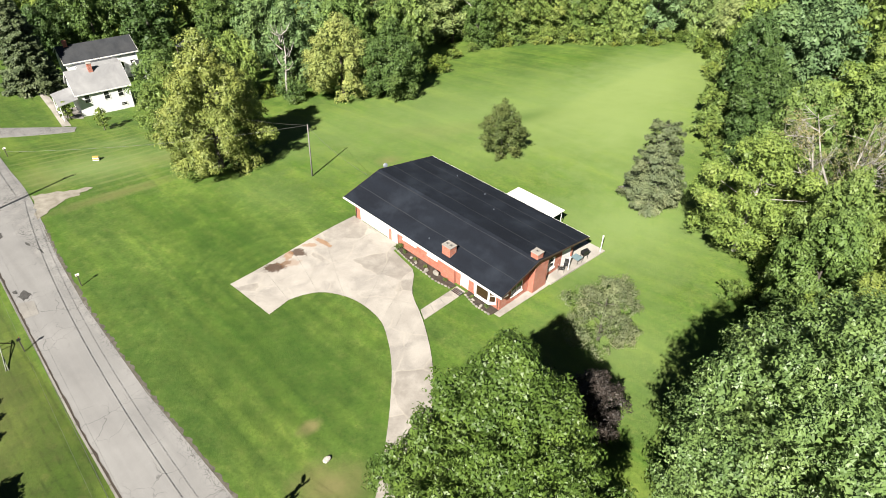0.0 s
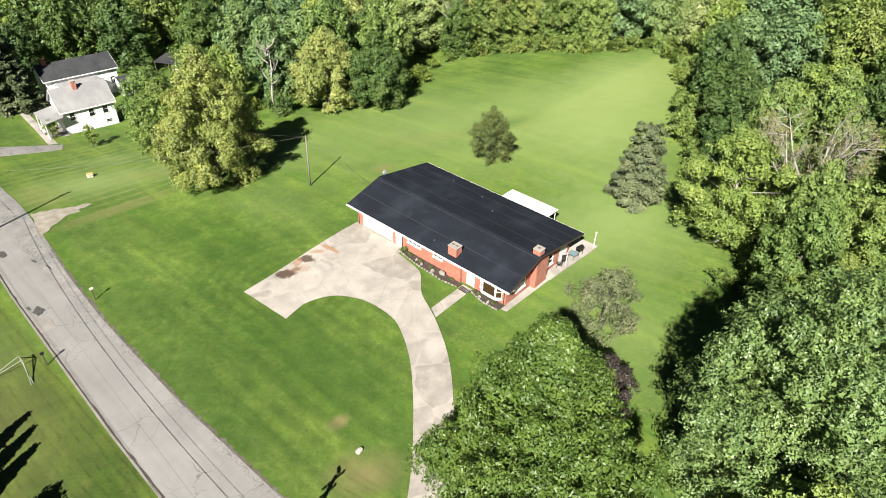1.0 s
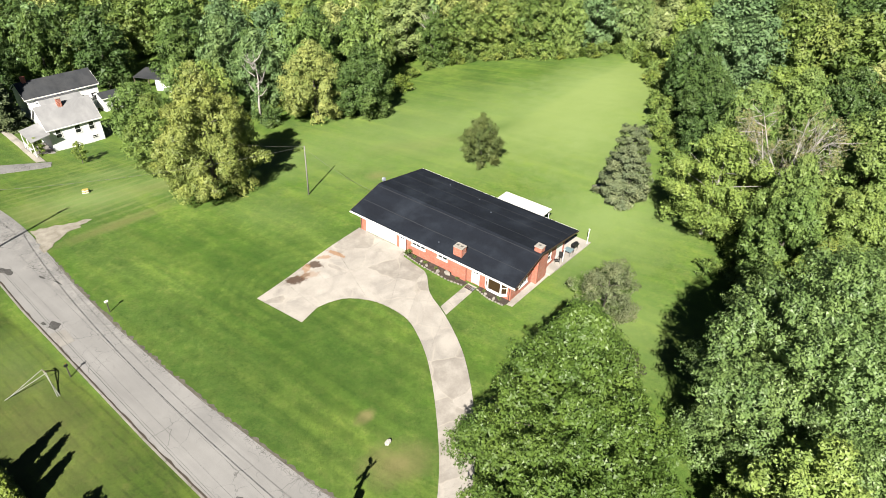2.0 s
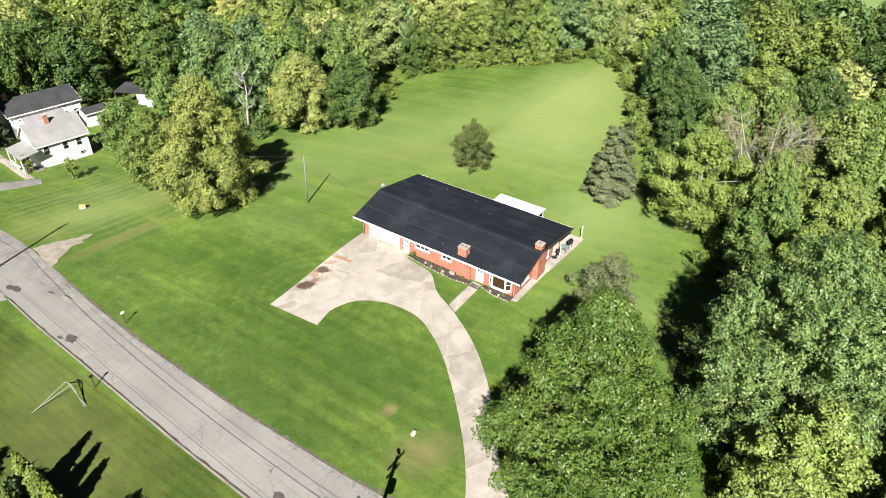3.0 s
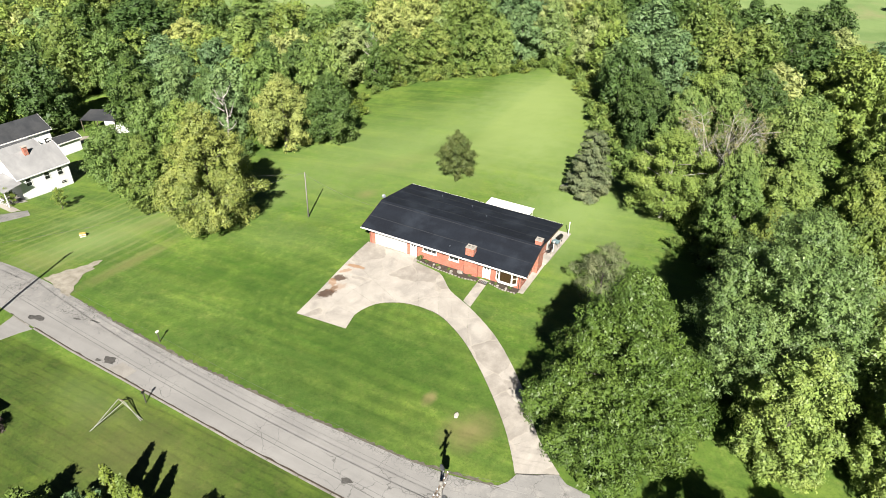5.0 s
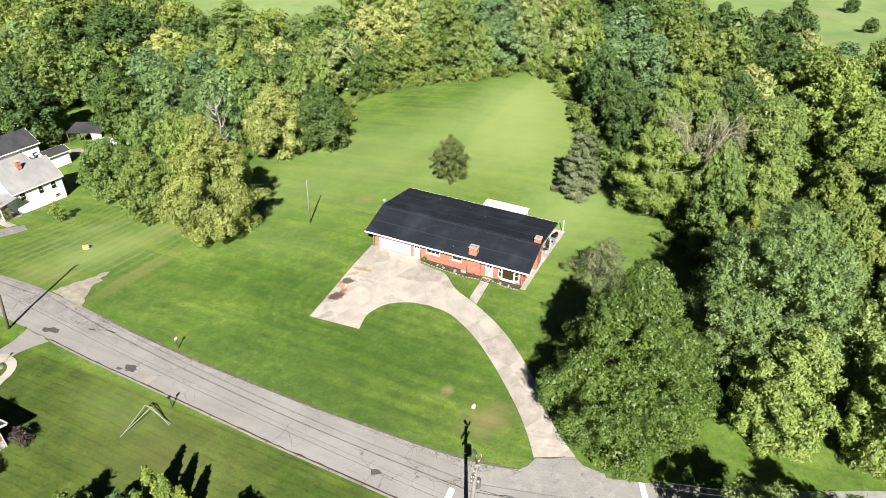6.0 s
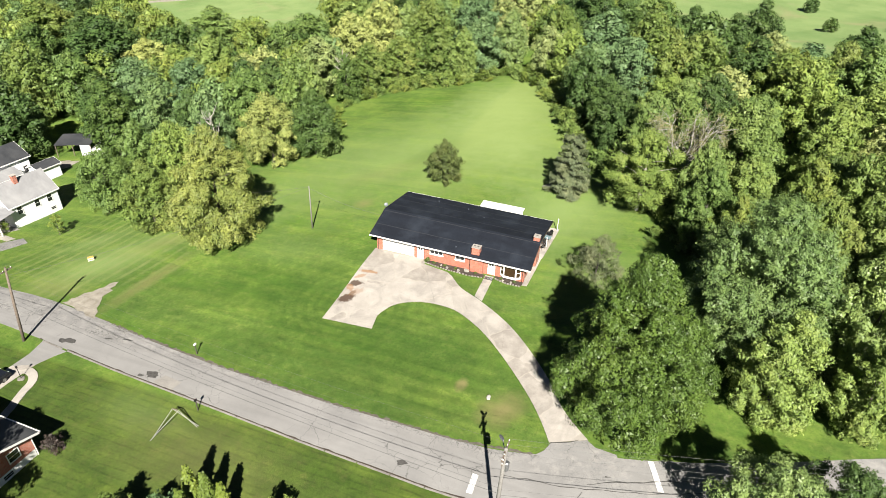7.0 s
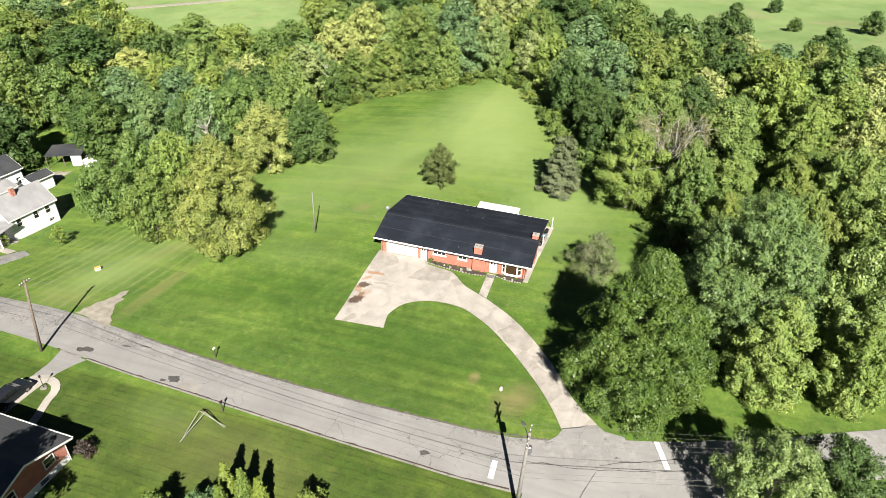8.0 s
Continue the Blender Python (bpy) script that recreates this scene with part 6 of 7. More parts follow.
build_bed([(7.85, 0.9), (7.8, 0.35), (9.5, 0.05), (11.5, -0.2), (13.4, -0.25), (14.4, -0.35), (16.3, -0.05), (16.35, 0.6), (14.23, 0.6), (14.23, 0.9)], "mulched front bed edged with pale field stones", 5, 1, 6)
build_bed([(17.75, 0.9), (17.75, 0.35), (19.5, -0.12), (21.3, -0.05), (21.45, 0.9)], "short mulched bed under the bay window", 6, 1, 3)
FLOWERS = leaf_material("bedding_leaf", (0.033, 0.0594, 0.0132), (0.1056, 0.1452, 0.0396), (0.297, 0.264, 0.198), 0.6)
rnd_bed = random.Random(8)
bed_plant = None
for x, y, s in ((8.4, 0.5, 0.75), (9.3, 0.4, 0.45), (10.9, 0.35, 0.4), (12.4, 0.3, 0.35), (15.2, 0.3, 0.4), (18.6, 0.4, 0.35), (20.4, 0.35, 0.4)):
    m = HOUSE @ pose(x, y, 0.09, 0, 0, rnd_bed.uniform(0, 360)) @ Matrix.Diagonal((s, s, s, 1))
    if bed_plant is None:
        bed_plant = tagged(shrub("bedding_plant", 90, 0.6, 0.75, FLOWERS, 420, 0.12), "low green bedding plant in dark mulch", "plant", "bedding plants")
        bed_plant.matrix_world = m
    else:
        clone(bed_plant, m)
boulder = None
for x, y, s in ((11.3, 0.1, 1.0), (12.9, 0.0, 1.2), (13.9, 0.35, 1.6), (10.4, 0.3, 0.8), (20.0, 0.1, 0.9), (18.9, 0.2, 0.7)):
    m = HOUSE @ pose(x, y, 0.085, 0, 0, x * 77) @ Matrix.Diagonal((s, s, s, 1))
    if boulder is None:
        boulder = tagged(part("garden_rock", ball(bmesh.new(), (0, 0, 0.10), 0.24, 0.17, 0.17, 0.4, 2, 3), STONE), "pale rounded garden rock in mulch", "rock", "garden rocks")
        boulder.matrix_world = m
    else:
        clone(boulder, m)

# ---- on and beside the street ----
for x, y, rx, ry, a, sd in ((-11.4, -28.9, 0.75, 0.42, 0, 12), (-12.6, -29.4, 0.3, 0.16, 0, 13), (-24.8, -27.9, 0.9, 0.45, 10, 19), (-20.4, -26.0, 0.5, 0.12, 10, 14), (-18.2, -25.4, 0.7, 0.10, 8, 15), (18.0, -29.6, 0.45, 0.3, 0, 17), (36.0, -24.5, 0.5, 0.3, 0, 18)):
    patch_thing("asphalt_patch", TAR, ragged(*hw(x, y), rx, ry, a + HA, sd, 20, 0.4), 0.078 if abs(y + 28) < 2.6 else 0.06, "dark asphalt patch in the street", "patch", road)
patch_thing("concrete_patch", KERB, [hw(*p) for p in ((-10.6, -29.75), (-8.0, -29.95), (-7.7, -28.75), (-10.0, -28.5))], 0.075, "square grey concrete patch in street", "patch", road)
patch_thing("stop_line", MARKING, [hw(*p) for p in ((24.55, -30.3), (25.1, -30.3), (25.05, -28.3), (24.5, -28.3))], 0.088, "worn white stop line", "marking", road)
patch_thing("stop_line", MARKING, [hw(*p) for p in ((39.2, -21.2), (39.7, -21.1), (40.9, -24.0), (40.4, -24.1))], 0.092, "worn white stop line", "marking", road)


def gravel_turnout():
    """A wedge of pale trodden gravel running off the street on to the lawn."""
    rnd = random.Random(61)
    corners = ((-31.6, -22.45), (-30.6, -20.6), (-29.6, -18.4), (-28.4, -16.7), (-27.9, -17.6), (-27.6, -19.6), (-26.4, -21.6), (-25.2, -23.6), (-28.4, -23.2))
    outline = []
    for i, a in enumerate(corners):
        b = corners[(i + 1) % len(corners)]
        outline += [tuple(v + rnd.uniform(-0.34, 0.34) for v in lerp(a, b, k / 4)) for k in range(4)]
    patch_thing("gravel_turnout", GRAVEL, [hw(*p) for p in outline], 0.036, "pale trodden gravel turnout beside the street", "gravel", kind="structure")


gravel_turnout()


def tar_seam(points, seed, width=0.07, top=0.085):
    rnd = random.Random(seed)
    bm = bmesh.new()
    prev = None
    fine = []
    for (xa, ya), (xb, yb) in zip(points, points[1:]):
        n = max(2, int(math.hypot(xb - xa, yb - ya) / 0.7))
        fine += [lerp((xa, ya), (xb, yb), k / n) for k in range(n)]
    for i, (x, y) in enumerate(fine):
        y += rnd.uniform(-0.09, 0.09)
        w = width * rnd.uniform(0.4, 1.3)
        row = [bm.verts.new((*hw(x, y + w), gz(*hw(x, y + w)) + top)), bm.verts.new((*hw(x, y - w), gz(*hw(x, y - w)) + top))]
        if prev:
            bm.faces.new((prev[0], prev[1], row[1], row[0]))
        prev = row
    bmesh.ops.recalc_face_normals(bm, faces=bm.faces)
    part("tar_seam", bm, TAR, road, "dark tar-filled crack")


tar_seam([(27.0, -27.5), (33, -26.6), (40, -24.6), (52, -19.3)], 4, 0.04, 0.092)
for k, x in enumerate((-26.5, -17.0, 7.5, 13.0, 20.0)):
    tar_seam([(x, -25.9), (x + 0.15, -27.2), (x - 0.1, -28.4)], 20 + k, 0.035, 0.07)
tar_seam([(30.3, -22.5), (32.0, -21.7), (33.5, -20.95)], 9, 0.05, 0.06)
tar_seam([(33.1, -29.6), (34.4, -25.8)], 14, 0.055, 0.105)
tar_seam([(34.4, -25.8), (36.4, -24.75), (39.8, -23.4), (44, -21.6)], 15, 0.05, 0.105)
apron = tagged(part("drive_apron", draped(bmesh.new(), ccw([hw(*p) for p in ((29.3, -24.3), (30.0, -23.5), (30.35, -22.55), (33.55, -20.95), (34.4, -21.5), (36.4, -21.6), (36.8, -22.4), (33.0, -23.6))]), 0.052), ASPHALT), "grey asphalt apron between drive and street", "driveway", kind="structure")

# broken concrete kerb along the near side, crumbling shoulder on the far side
kerb = empty("kerb", label="low broken concrete kerb along the street", category="kerb", kind="structure")
rnd_d = random.Random(12)
KERB_LINE = ((-33, -28.25), (-16, -29.65), (-4, -30.25), (8, -30.8), (22, -31.1), (28, -30.8))
# wavering dark strip on the kerb's street side, closed up at the neighbour's drive
gap = bmesh.new()
before = None
for i in range(74):
    x = -28 + i * 0.75
    y = along(KERB_LINE, x) + rnd_d.uniform(-0.03, 0.05)
    w = 0.0 if -27.6 < x < -23.0 else rnd_d.uniform(0.05, 0.12)
    row = [gap.verts.new((*hw(x, y + w), gz(*hw(x, y + w)) + 0.044)), gap.verts.new((*hw(x, y - w), gz(*hw(x, y - w)) + 0.044))]
    if before:
        gap.faces.new((before[0], before[1], row[1], row[0]))
    before = row
bmesh.ops.recalc_face_normals(gap, faces=gap.faces)
part("gutter_line", gap, MULCH, kerb, "dark line along the kerb")
for i in range(-1, 15):
    x = -23.2 + i * 3.4 - (0.75 if i < 0 else 0.0)
    ya, yb = along(KERB_LINE, x) - 0.05, along(KERB_LINE, x + 3.3) - 0.05
    part("kerb_stone", draped(bmesh.new(), ccw([hw(x, ya), hw(x + 3.3, yb), hw(x + 3.3, yb - 0.16), hw(x, ya - 0.16)]), 0.07), KERB, kerb)
bm = bmesh.new()
rnd_s = random.Random(3)
prev = None
for i in range(180):
    x = -24 + i * 0.3
    y = along(((-33, -22.5), (-16, -24.5), (-6, -25.3), (8, -25.7), (22, -25.4), (30, -24.2)), x)
    row = [bm.verts.new((*hw(x, y - 0.1), gz(*hw(x, y)) + 0.034)), bm.verts.new((*hw(x, y + rnd_s.uniform(0.0, 0.34)), gz(*hw(x, y)) + 0.012))]
    if prev:
        bm.faces.new((prev[0], prev[1], row[1], row[0]))
    prev = row
bmesh.ops.recalc_face_normals(bm, faces=bm.faces)
tagged(part("shoulder", bm, SOIL), "crumbling earthen shoulder along the street", "shoulder", kind="structure")


# ---- poles and wires ----
CABLE = plain("cable_sheath", (0.0396, 0.0409, 0.0396), (0.0858, 0.0858, 0.0825), 0.5)

def sagged(a, b, sag, n=16):
    a, b = Vector(a), Vector(b)
    return [a.lerp(b, k / n) - Vector((0, 0, 4 * sag * (k / n) * (1 - k / n))) for k in range(n + 1)]


def wire(a, b, sag, r=0.006, label="thin black overhead wire", mat=None):
    w = tubed(sagged(a, b, sag), r, 5)
    return tagged(part("wire", w, mat or CABLE), label, "wire", "overhead wires")


def pole_at(x, y, h, label, arms=(), lean=(0, 0), turn=HA, girth=0.15, wood=None):
    z = gz(x, y)
    p = empty("utility_pole", pose(x, y, z), label, "utility pole")
    part("shaft", tubed([(0, 0, -0.5), (lean[0] * 0.5, lean[1] * 0.5, h * 0.5), (lean[0], lean[1], h)], [girth * 1.15, girth, girth * 0.75], 12), wood or POLE_WOOD, p, smooth=True)
    c, s = math.cos(radians(turn + 90)), math.sin(radians(turn + 90))
    for az, half in arms:
        ax, ay = lean[0] * az / h, lean[1] * az / h
        bm = boxed(-half, -0.06, -0.06, half, 0.06, 0.06, 0.01)
        arm = part("crossarm", bm, POLE_WOOD, p)
        arm.matrix_local = pose(ax, ay, az, 0, 0, turn + 90)
        for k in (-0.9, -0.45, 0.45, 0.9):
            ins = tubed([(0, 0, 0.06), (0, 0, 0.12), (0, 0, 0.2)], [0.02, 0.05, 0.03], 8)
            i = part("insulator", ins, WHITE, arm)
            i.location = (k * half, 0, 0)
    return p


PL, PR, PH = (-53.5, 54.8), (-13.6, 13.6), (-17.5, 66.4)
pl = pole_at(*PL, 9.8, "weathered wooden utility pole beside the street", ((9.4, 0.7),), (1.1, 0.3))
pr = pole_at(*PR, 9.8, "weathered utility pole with crossarm, lamp and transformer", ((9.5, 1.1), (8.7, 0.8)), (0.35, 0.1), girth=0.17, wood=GREY_POLE)
bm = tubed([(0.62, 0.2, 7.0), (0.62, 0.2, 7.15), (0.62, 0.2, 7.85), (0.62, 0.2, 7.95)], [0.2, 0.24, 0.24, 0.16], 14)
part("transformer", bm, METAL, pr, "grey transformer can")
part("lamp_arm", tubed([(0.3, 0.1, 8.2), (0.7, 0.9, 8.75), (0.9, 1.6, 8.8)], 0.035, 7), METAL, pr)
part("lamp_head", ball(bmesh.new(), (0.95, 1.85, 8.76), 0.16, 0.36, 0.09, 0.0, 2), METAL, pr, "grey street-lamp head")
ph = pole_at(*PH, 6.9, "slim wooden service pole on the lawn", (), (0.1, 0.0), girth=0.09, wood=GREY_POLE)
PE = hw(74, -18.5)
pe = pole_at(*PE, 10.0, "wooden utility pole up the street", ((9.6, 1.0),), (0, 0))
PW = hw(-78, -26.5)
pw = pole_at(*PW, 10.0, "wooden utility pole down the street", ((9.6, 0.8),), (0, 0))


def top_of(p, h, side=0.0, lean=(0, 0)):
    c, s = math.cos(radians(HA + 90)), math.sin(radians(HA + 90))
    return (p[0] + lean[0] + c * side, p[1] + lean[1] + s * side, gz(*p) + h)


LL, LR = (1.1, 0.3), (0.35, 0.1)
for side in (-0.6, 0.6):
    wire(top_of(PW, 9.75, side), top_of(PL, 9.6, side, LL), 0.6)
    wire(top_of(PL, 9.6, side, LL), top_of(PR, 9.7, side, LR), 0.9)
for side in (-1.0, -0.45, 0.45, 1.0):
    wire(top_of(PR, 9.72, side, LR), top_of(PE, 9.8, side * 0.8), 0.7)
for hh, r in ((5.6, 0.011), (4.9, 0.019)):
    wire(top_of(PW, hh, 0.15), top_of(PL, hh, 0.15), 0.5, r, "thick black telephone cable along the street")
    wire(top_of(PL, hh, 0.15, (0.6, 0.2)), top_of(PR, hh - 0.7, 0.15, (0.2, 0)), 0.9, r, "thick black telephone cable along the street")
    wire(top_of(PR, hh - 0.7, 0.15), top_of(PE, hh, 0.15), 0.7, r, "thick black telephone cable along the street")
hx, hy = hw(0.4, 3.6)
wire(top_of(PH, 6.7), (hx, hy, 3.75), 0.5, 0.013, "service wire from pole to house")
wire(top_of(PL, 8.8, 0, LL), top_of(PH, 6.8), 0.9, 0.012, "service wire over the lawn")
wire(top_of(PH, 6.8), (-29.5, 71.0, gz(-29.5, 71) + 6.5), 0.3, 0.01, "service wire over the lawn")


# ---- mailboxes, yard things ----
def mailbox(x, y, h, mat, label, turn):
    m = empty("mailbox", pose(x, y, gz(x, y), 0, 0, turn), label, "mailbox", "mailboxes")
    part("post", boxed(-0.045, -0.045, -0.2, 0.045, 0.045, h - 0.2, 0.008), DARK_POST, m)
    bm = boxed(-0.08, -0.16, h - 0.2, 0.08, 0.16, h - 0.07)
    bmesh.ops.create_cone(bm, cap_ends=True, segments=16, radius1=0.08, radius2=0.08, depth=0.32, matrix=pose(0, 0, h - 0.07, 90, 0, 0))
    part("box", bm, mat, m)
    part("flag", boxed(0.09, -0.1, h - 0.12, 0.10, -0.06, h + 0.03), RED, m, "red signal flag")
    return m


DARK_POST = plain("dark_post", (0.033, 0.0297, 0.0231), (0.066, 0.0594, 0.0495), 0.85)
RED = plain("red_paint", (0.264, 0.0198, 0.0132), (0.363, 0.033, 0.0198), 0.45)
mailbox(-35.15, 44.6, 1.5, WHITE, "white mailbox on a wooden post by the street", HA)
mailbox(-35.65, 36.0, 1.5, BLACK, "black mailbox on a wooden post by the street", HA + 180)
mailbox(-60.5, 72.9, 1.4, WHITE, "white mailbox on a wooden post by the street", HA)


def swing_frame():
    """A small A-shaped frame of pale poles that stands on the lawn with nothing hung on it."""
    s = empty("swing_frame", pose(0, 0, 0), "pale bare wooden A-frame on the lawn", "swing frame")
    top = Vector((-37.6, 36.0, gz(-37.6, 36.0) + 0.9))
    ends = (top + Vector((-0.28, 0.22, 0.0)), top + Vector((0.26, -0.24, 0.0)))
    for x, y in ((-40.1, 33.8), (-35.8, 33.8)):
        foot = Vector((x, y, gz(x, y)))
        for k, e in enumerate(ends):
            f = foot + Vector((0.07 - 0.14 * k, 0.05 - 0.1 * k, 0))
            part("pole", tubed([f, f.lerp(e, 0.5), e], 0.042, 7), FRAME_WOOD, s)
    part("brace", tubed([ends[0], ends[1]], 0.05, 7), POLE_WOOD, s)
    part("prop", tubed([top, Vector((-37.3, 36.9, gz(-37.3, 36.9)))], 0.05, 7), POLE_WOOD, s)


FRAME_WOOD = plain("grey_green_wood", (0.125, 0.136, 0.110), (0.205, 0.215, 0.180), 0.8)
swing_frame()
rock = tagged(part("lawn_rock", ball(bmesh.new(), (0, 0, 0.10), 0.36, 0.20, 0.17, 0.75, 2, 5), PALE_ROCK), "pale grey boulder lying on the lawn", "rock")
rock.matrix_world = pose(-8.0, 26.4, gz(-8.0, 26.4), 0, 0, 50)
slab = tagged(part("stone_slab", boxed(-0.7, -0.45, 0, 0.7, 0.45, 0.18, 0.04), STONE), "flat pale stone slab under the pine", "slab")
slab.matrix_world = pose(19.6, 62.6, gz(19.6, 62.6), 0, 0, 20)
stack = empty("board_stack", pose(-47.6, 71.8, gz(-47.6, 71.8), 0, 0, 10) @ Matrix.Diagonal((0.72, 0.72, 0.62, 1)), "small stack of yellow and white boards", "boards")
for k in range(4):
    part("board", boxed(-0.55, -0.3, 0.02 + 0.24 * k, 0.55, 0.3, 0.14 + 0.24 * k, 0.01), YELLOW if k % 2 else WHITE, stack)
    if k < 3:
        part("spacer", boxed(-0.12, -0.25, 0.141 + 0.24 * k, 0.12, 0.25, 0.259 + 0.24 * k), POLE_WOOD, stack)


# ---- houses round about ----
def gabled(parent, x0, y0, x1, y1, z0, eave, ridge, wall, roof, over=0.35, along_x=True, trim=None):
    """Walls and a gabled roof over a rectangle; the ridge runs along x, or along y."""
    def P(a, b, z):
        return (a, b, z) if along_x else (b, a, z)
    a0, a1, b0, b1 = (x0, x1, y0, y1) if along_x else (y0, y1, x0, x1)
    m = (b0 + b1) / 2
    bm = bmesh.new()
    ring = [P(a0, b0, z0), P(a1, b0, z0), P(a1, b1, z0), P(a0, b1, z0)]
    up = [P(a0, b0, eave), P(a1, b0, eave), P(a1, b1, eave), P(a0, b1, eave)]
    lo, hi = [bm.verts.new(p) for p in ring], [bm.verts.new(p) for p in up]
    k0, k1 = bm.verts.new(P(a0, m, ridge - 0.05)), bm.verts.new(P(a1, m, ridge - 0.05))
    bm.faces.new((lo[0], lo[1], hi[1], hi[0]))
    bm.faces.new((lo[2], lo[3], hi[3], hi[2]))
    bm.faces.new((lo[1], lo[2], hi[2], k1, hi[1]))
    bm.faces.new((lo[3], lo[0], hi[0], k0, hi[3]))
    bm.faces.new(lo[::-1])
    bmesh.ops.recalc_face_normals(bm, faces=bm.faces)
    part("wall", bm, wall, parent)
    slope = (ridge - eave) / (m - b0)
    bm = bmesh.new()
    prof = [(b0 - over, eave - over * slope), (m, ridge), (b1 + over, eave - over * slope)]
    tops = [[bm.verts.new(P(a, b, z + 0.06)) for b, z in prof] for a in (a0 - over, a1 + over)]
    bots = [[bm.verts.new(P(a, b, z - 0.10)) for b, z in prof] for a in (a0 - over, a1 + over)]
    for i in range(2):
        bm.faces.new((tops[0][i], tops[1][i], tops[1][i + 1], tops[0][i + 1]))
        bm.faces.new((bots[0][i], bots[0][i + 1], bots[1][i + 1], bots[1][i]))
        bm.faces.new((tops[0][i], tops[0][i + 1], bots[0][i + 1], bots[0][i]))
        bm.faces.new((tops[1][i], bots[1][i], bots[1][i + 1], tops[1][i + 1]))
    bm.faces.new((tops[0][0], bots[0][0], bots[1][0], tops[1][0]))
    bm.faces.new((tops[0][2], tops[1][2], bots[1][2], bots[0][2]))
    bmesh.ops.recalc_face_normals(bm, faces=bm.faces)
    rf = part("roof", bm, roof, parent)
    if trim is not None:
        for a in (a0 - over - 0.03, a1 + over + 0.004):
            for i in range(2):
                (ba, za), (bb, zb) = prof[i], prof[i + 1]
                q = bmesh.new()
                vs = [q.verts.new(P(aa, b, z)) for aa in (a, a + 0.026) for b, z in ((ba, za - 0.14), (bb, zb - 0.14), (bb, zb + 0.08), (ba, za + 0.08))]
                for f in ((0, 1, 2, 3), (7, 6, 5, 4), (0, 4, 5, 1), (1, 5, 6, 2), (2, 6, 7, 3), (3, 7, 4, 0)):
                    q.faces.new([vs[j] for j in f])
                bmesh.ops.recalc_face_normals(q, faces=q.faces)
                part("barge_board", q, trim, rf)
        for b, z in ((prof[0][0] - 0.03, prof[0][1]), (prof[2][0] + 0.004, prof[2][1])):
            q = bmesh.new()
            p0, p1 = P(a0 - over, b, z - 0.14), P(a1 + over, b + 0.026, z + 0.07)
            box(q, min(p0[0], p1[0]), min(p0[1], p1[1]), p0[2], max(p0[0], p1[0]), max(p0[1], p1[1]), p1[2])
            part("fascia", q, trim, rf)
    return rf


def proud_window(parent, x0, x1, z0, z1, m):
    """A sash window set on the face of a wall."""
    w = empty("window")
    w.parent = parent
    w.matrix_local = m
    bm = bmesh.new()
    f = 0.09
    box(bm, x0 - f, -0.05, z0 - f, x1 + f, -0.003, z0)
    box(bm, x0 - f, -0.05, z1, x1 + f, -0.003, z1 + f)
    box(bm, x0 - f, -0.05, z0, x0, -0.003, z1)
    box(bm, x1, -0.05, z0, x1 + f, -0.003, z1)
    part("window_frame", bm, WHITE, w)
    zm = (z0 + z1) / 2
    part("pane", boxed(x0, -0.02, z0, x1, -0.004, zm - 0.02), GLASS, w)
    part("pane", boxed(x0, -0.02, zm + 0.02, x1, -0.004, z1), GLASS, w)
    part("mullion", boxed(x0, -0.035, zm - 0.02, x1, -0.003, zm + 0.02), WHITE, w)


COT = pose(-60.0, 90.8, -6.7, 0, 0, 40.5)


def cottage():
    c = empty("cottage", COT, "small white-sided cottage with pale grey gable roof", "house")
    gabled(c, 0, 0, 7.9, 6.1, 0.0, 4.3, 6.9, SIDING, PALE_SHINGLE, 0.3, True, WHITE)
    for x in (1.0, 3.9, 6.0):
        proud_window(c, x, x + 0.75, 2.5, 3.7, pose(0, 0, 0))
    proud_window(c, 6.1, 6.9, 0.9, 1.35, pose(0, 0, 0))
    for y in (1.6, 4.0):
        proud_window(c, y, y + 0.8, 2.5, 3.7, pose(7.9, 0, 0, 0, 0, 90))
    ch = empty("chimney")
    ch.parent = c
    part("stack", boxed(3.1, 2.3, 5.2, 3.75, 2.9, 7.7, 0.01), BRICK, ch)
    part("cap", boxed(3.04, 2.24, 7.702, 3.81, 2.96, 7.8, 0.01), CONCRETE, ch)
    # lean-to porch at the west end
    p = empty("porch")
    p.parent = c
    bm = bmesh.new()
    vs = [bm.verts.new(q) for q in ((-3.0, -1.2, 3.35), (-0.02, -1.2, 3.9), (-0.02, 4.6, 3.9), (-3.0, 4.6, 3.35), (-3.0, -1.2, 3.25), (-0.02, -1.2, 3.8), (-0.02, 4.6, 3.8), (-3.0, 4.6, 3.25))]
    for f in ((0, 1, 2, 3), (7, 6, 5, 4), (0, 4, 5, 1), (1, 5, 6, 2), (2, 6, 7, 3), (3, 7, 4, 0)):
        bm.faces.new([vs[i] for i in f])
    part("porch_roof", bm, PALE_SHINGLE, p)
    for y in (-1.05, 1.7, 4.45):
        part("post", boxed(-2.9, y - 0.06, 0.2, -2.78, y + 0.06, 3.27), WHITE, p)
    part("porch_floor", boxed(-3.0, -1.2, -0.2, -0.02, 4.6, 0.5), KERB, p)
    for k in range(8):
        part("baluster", boxed(-2.88, -0.9 + 0.62 * k, 0.5, -2.82, -0.84 + 0.62 * k, 1.5), WHITE, p)
    part("rail", boxed(-2.9, -1.05, 1.5, -2.8, 4.45, 1.58), WHITE, p)


cottage()


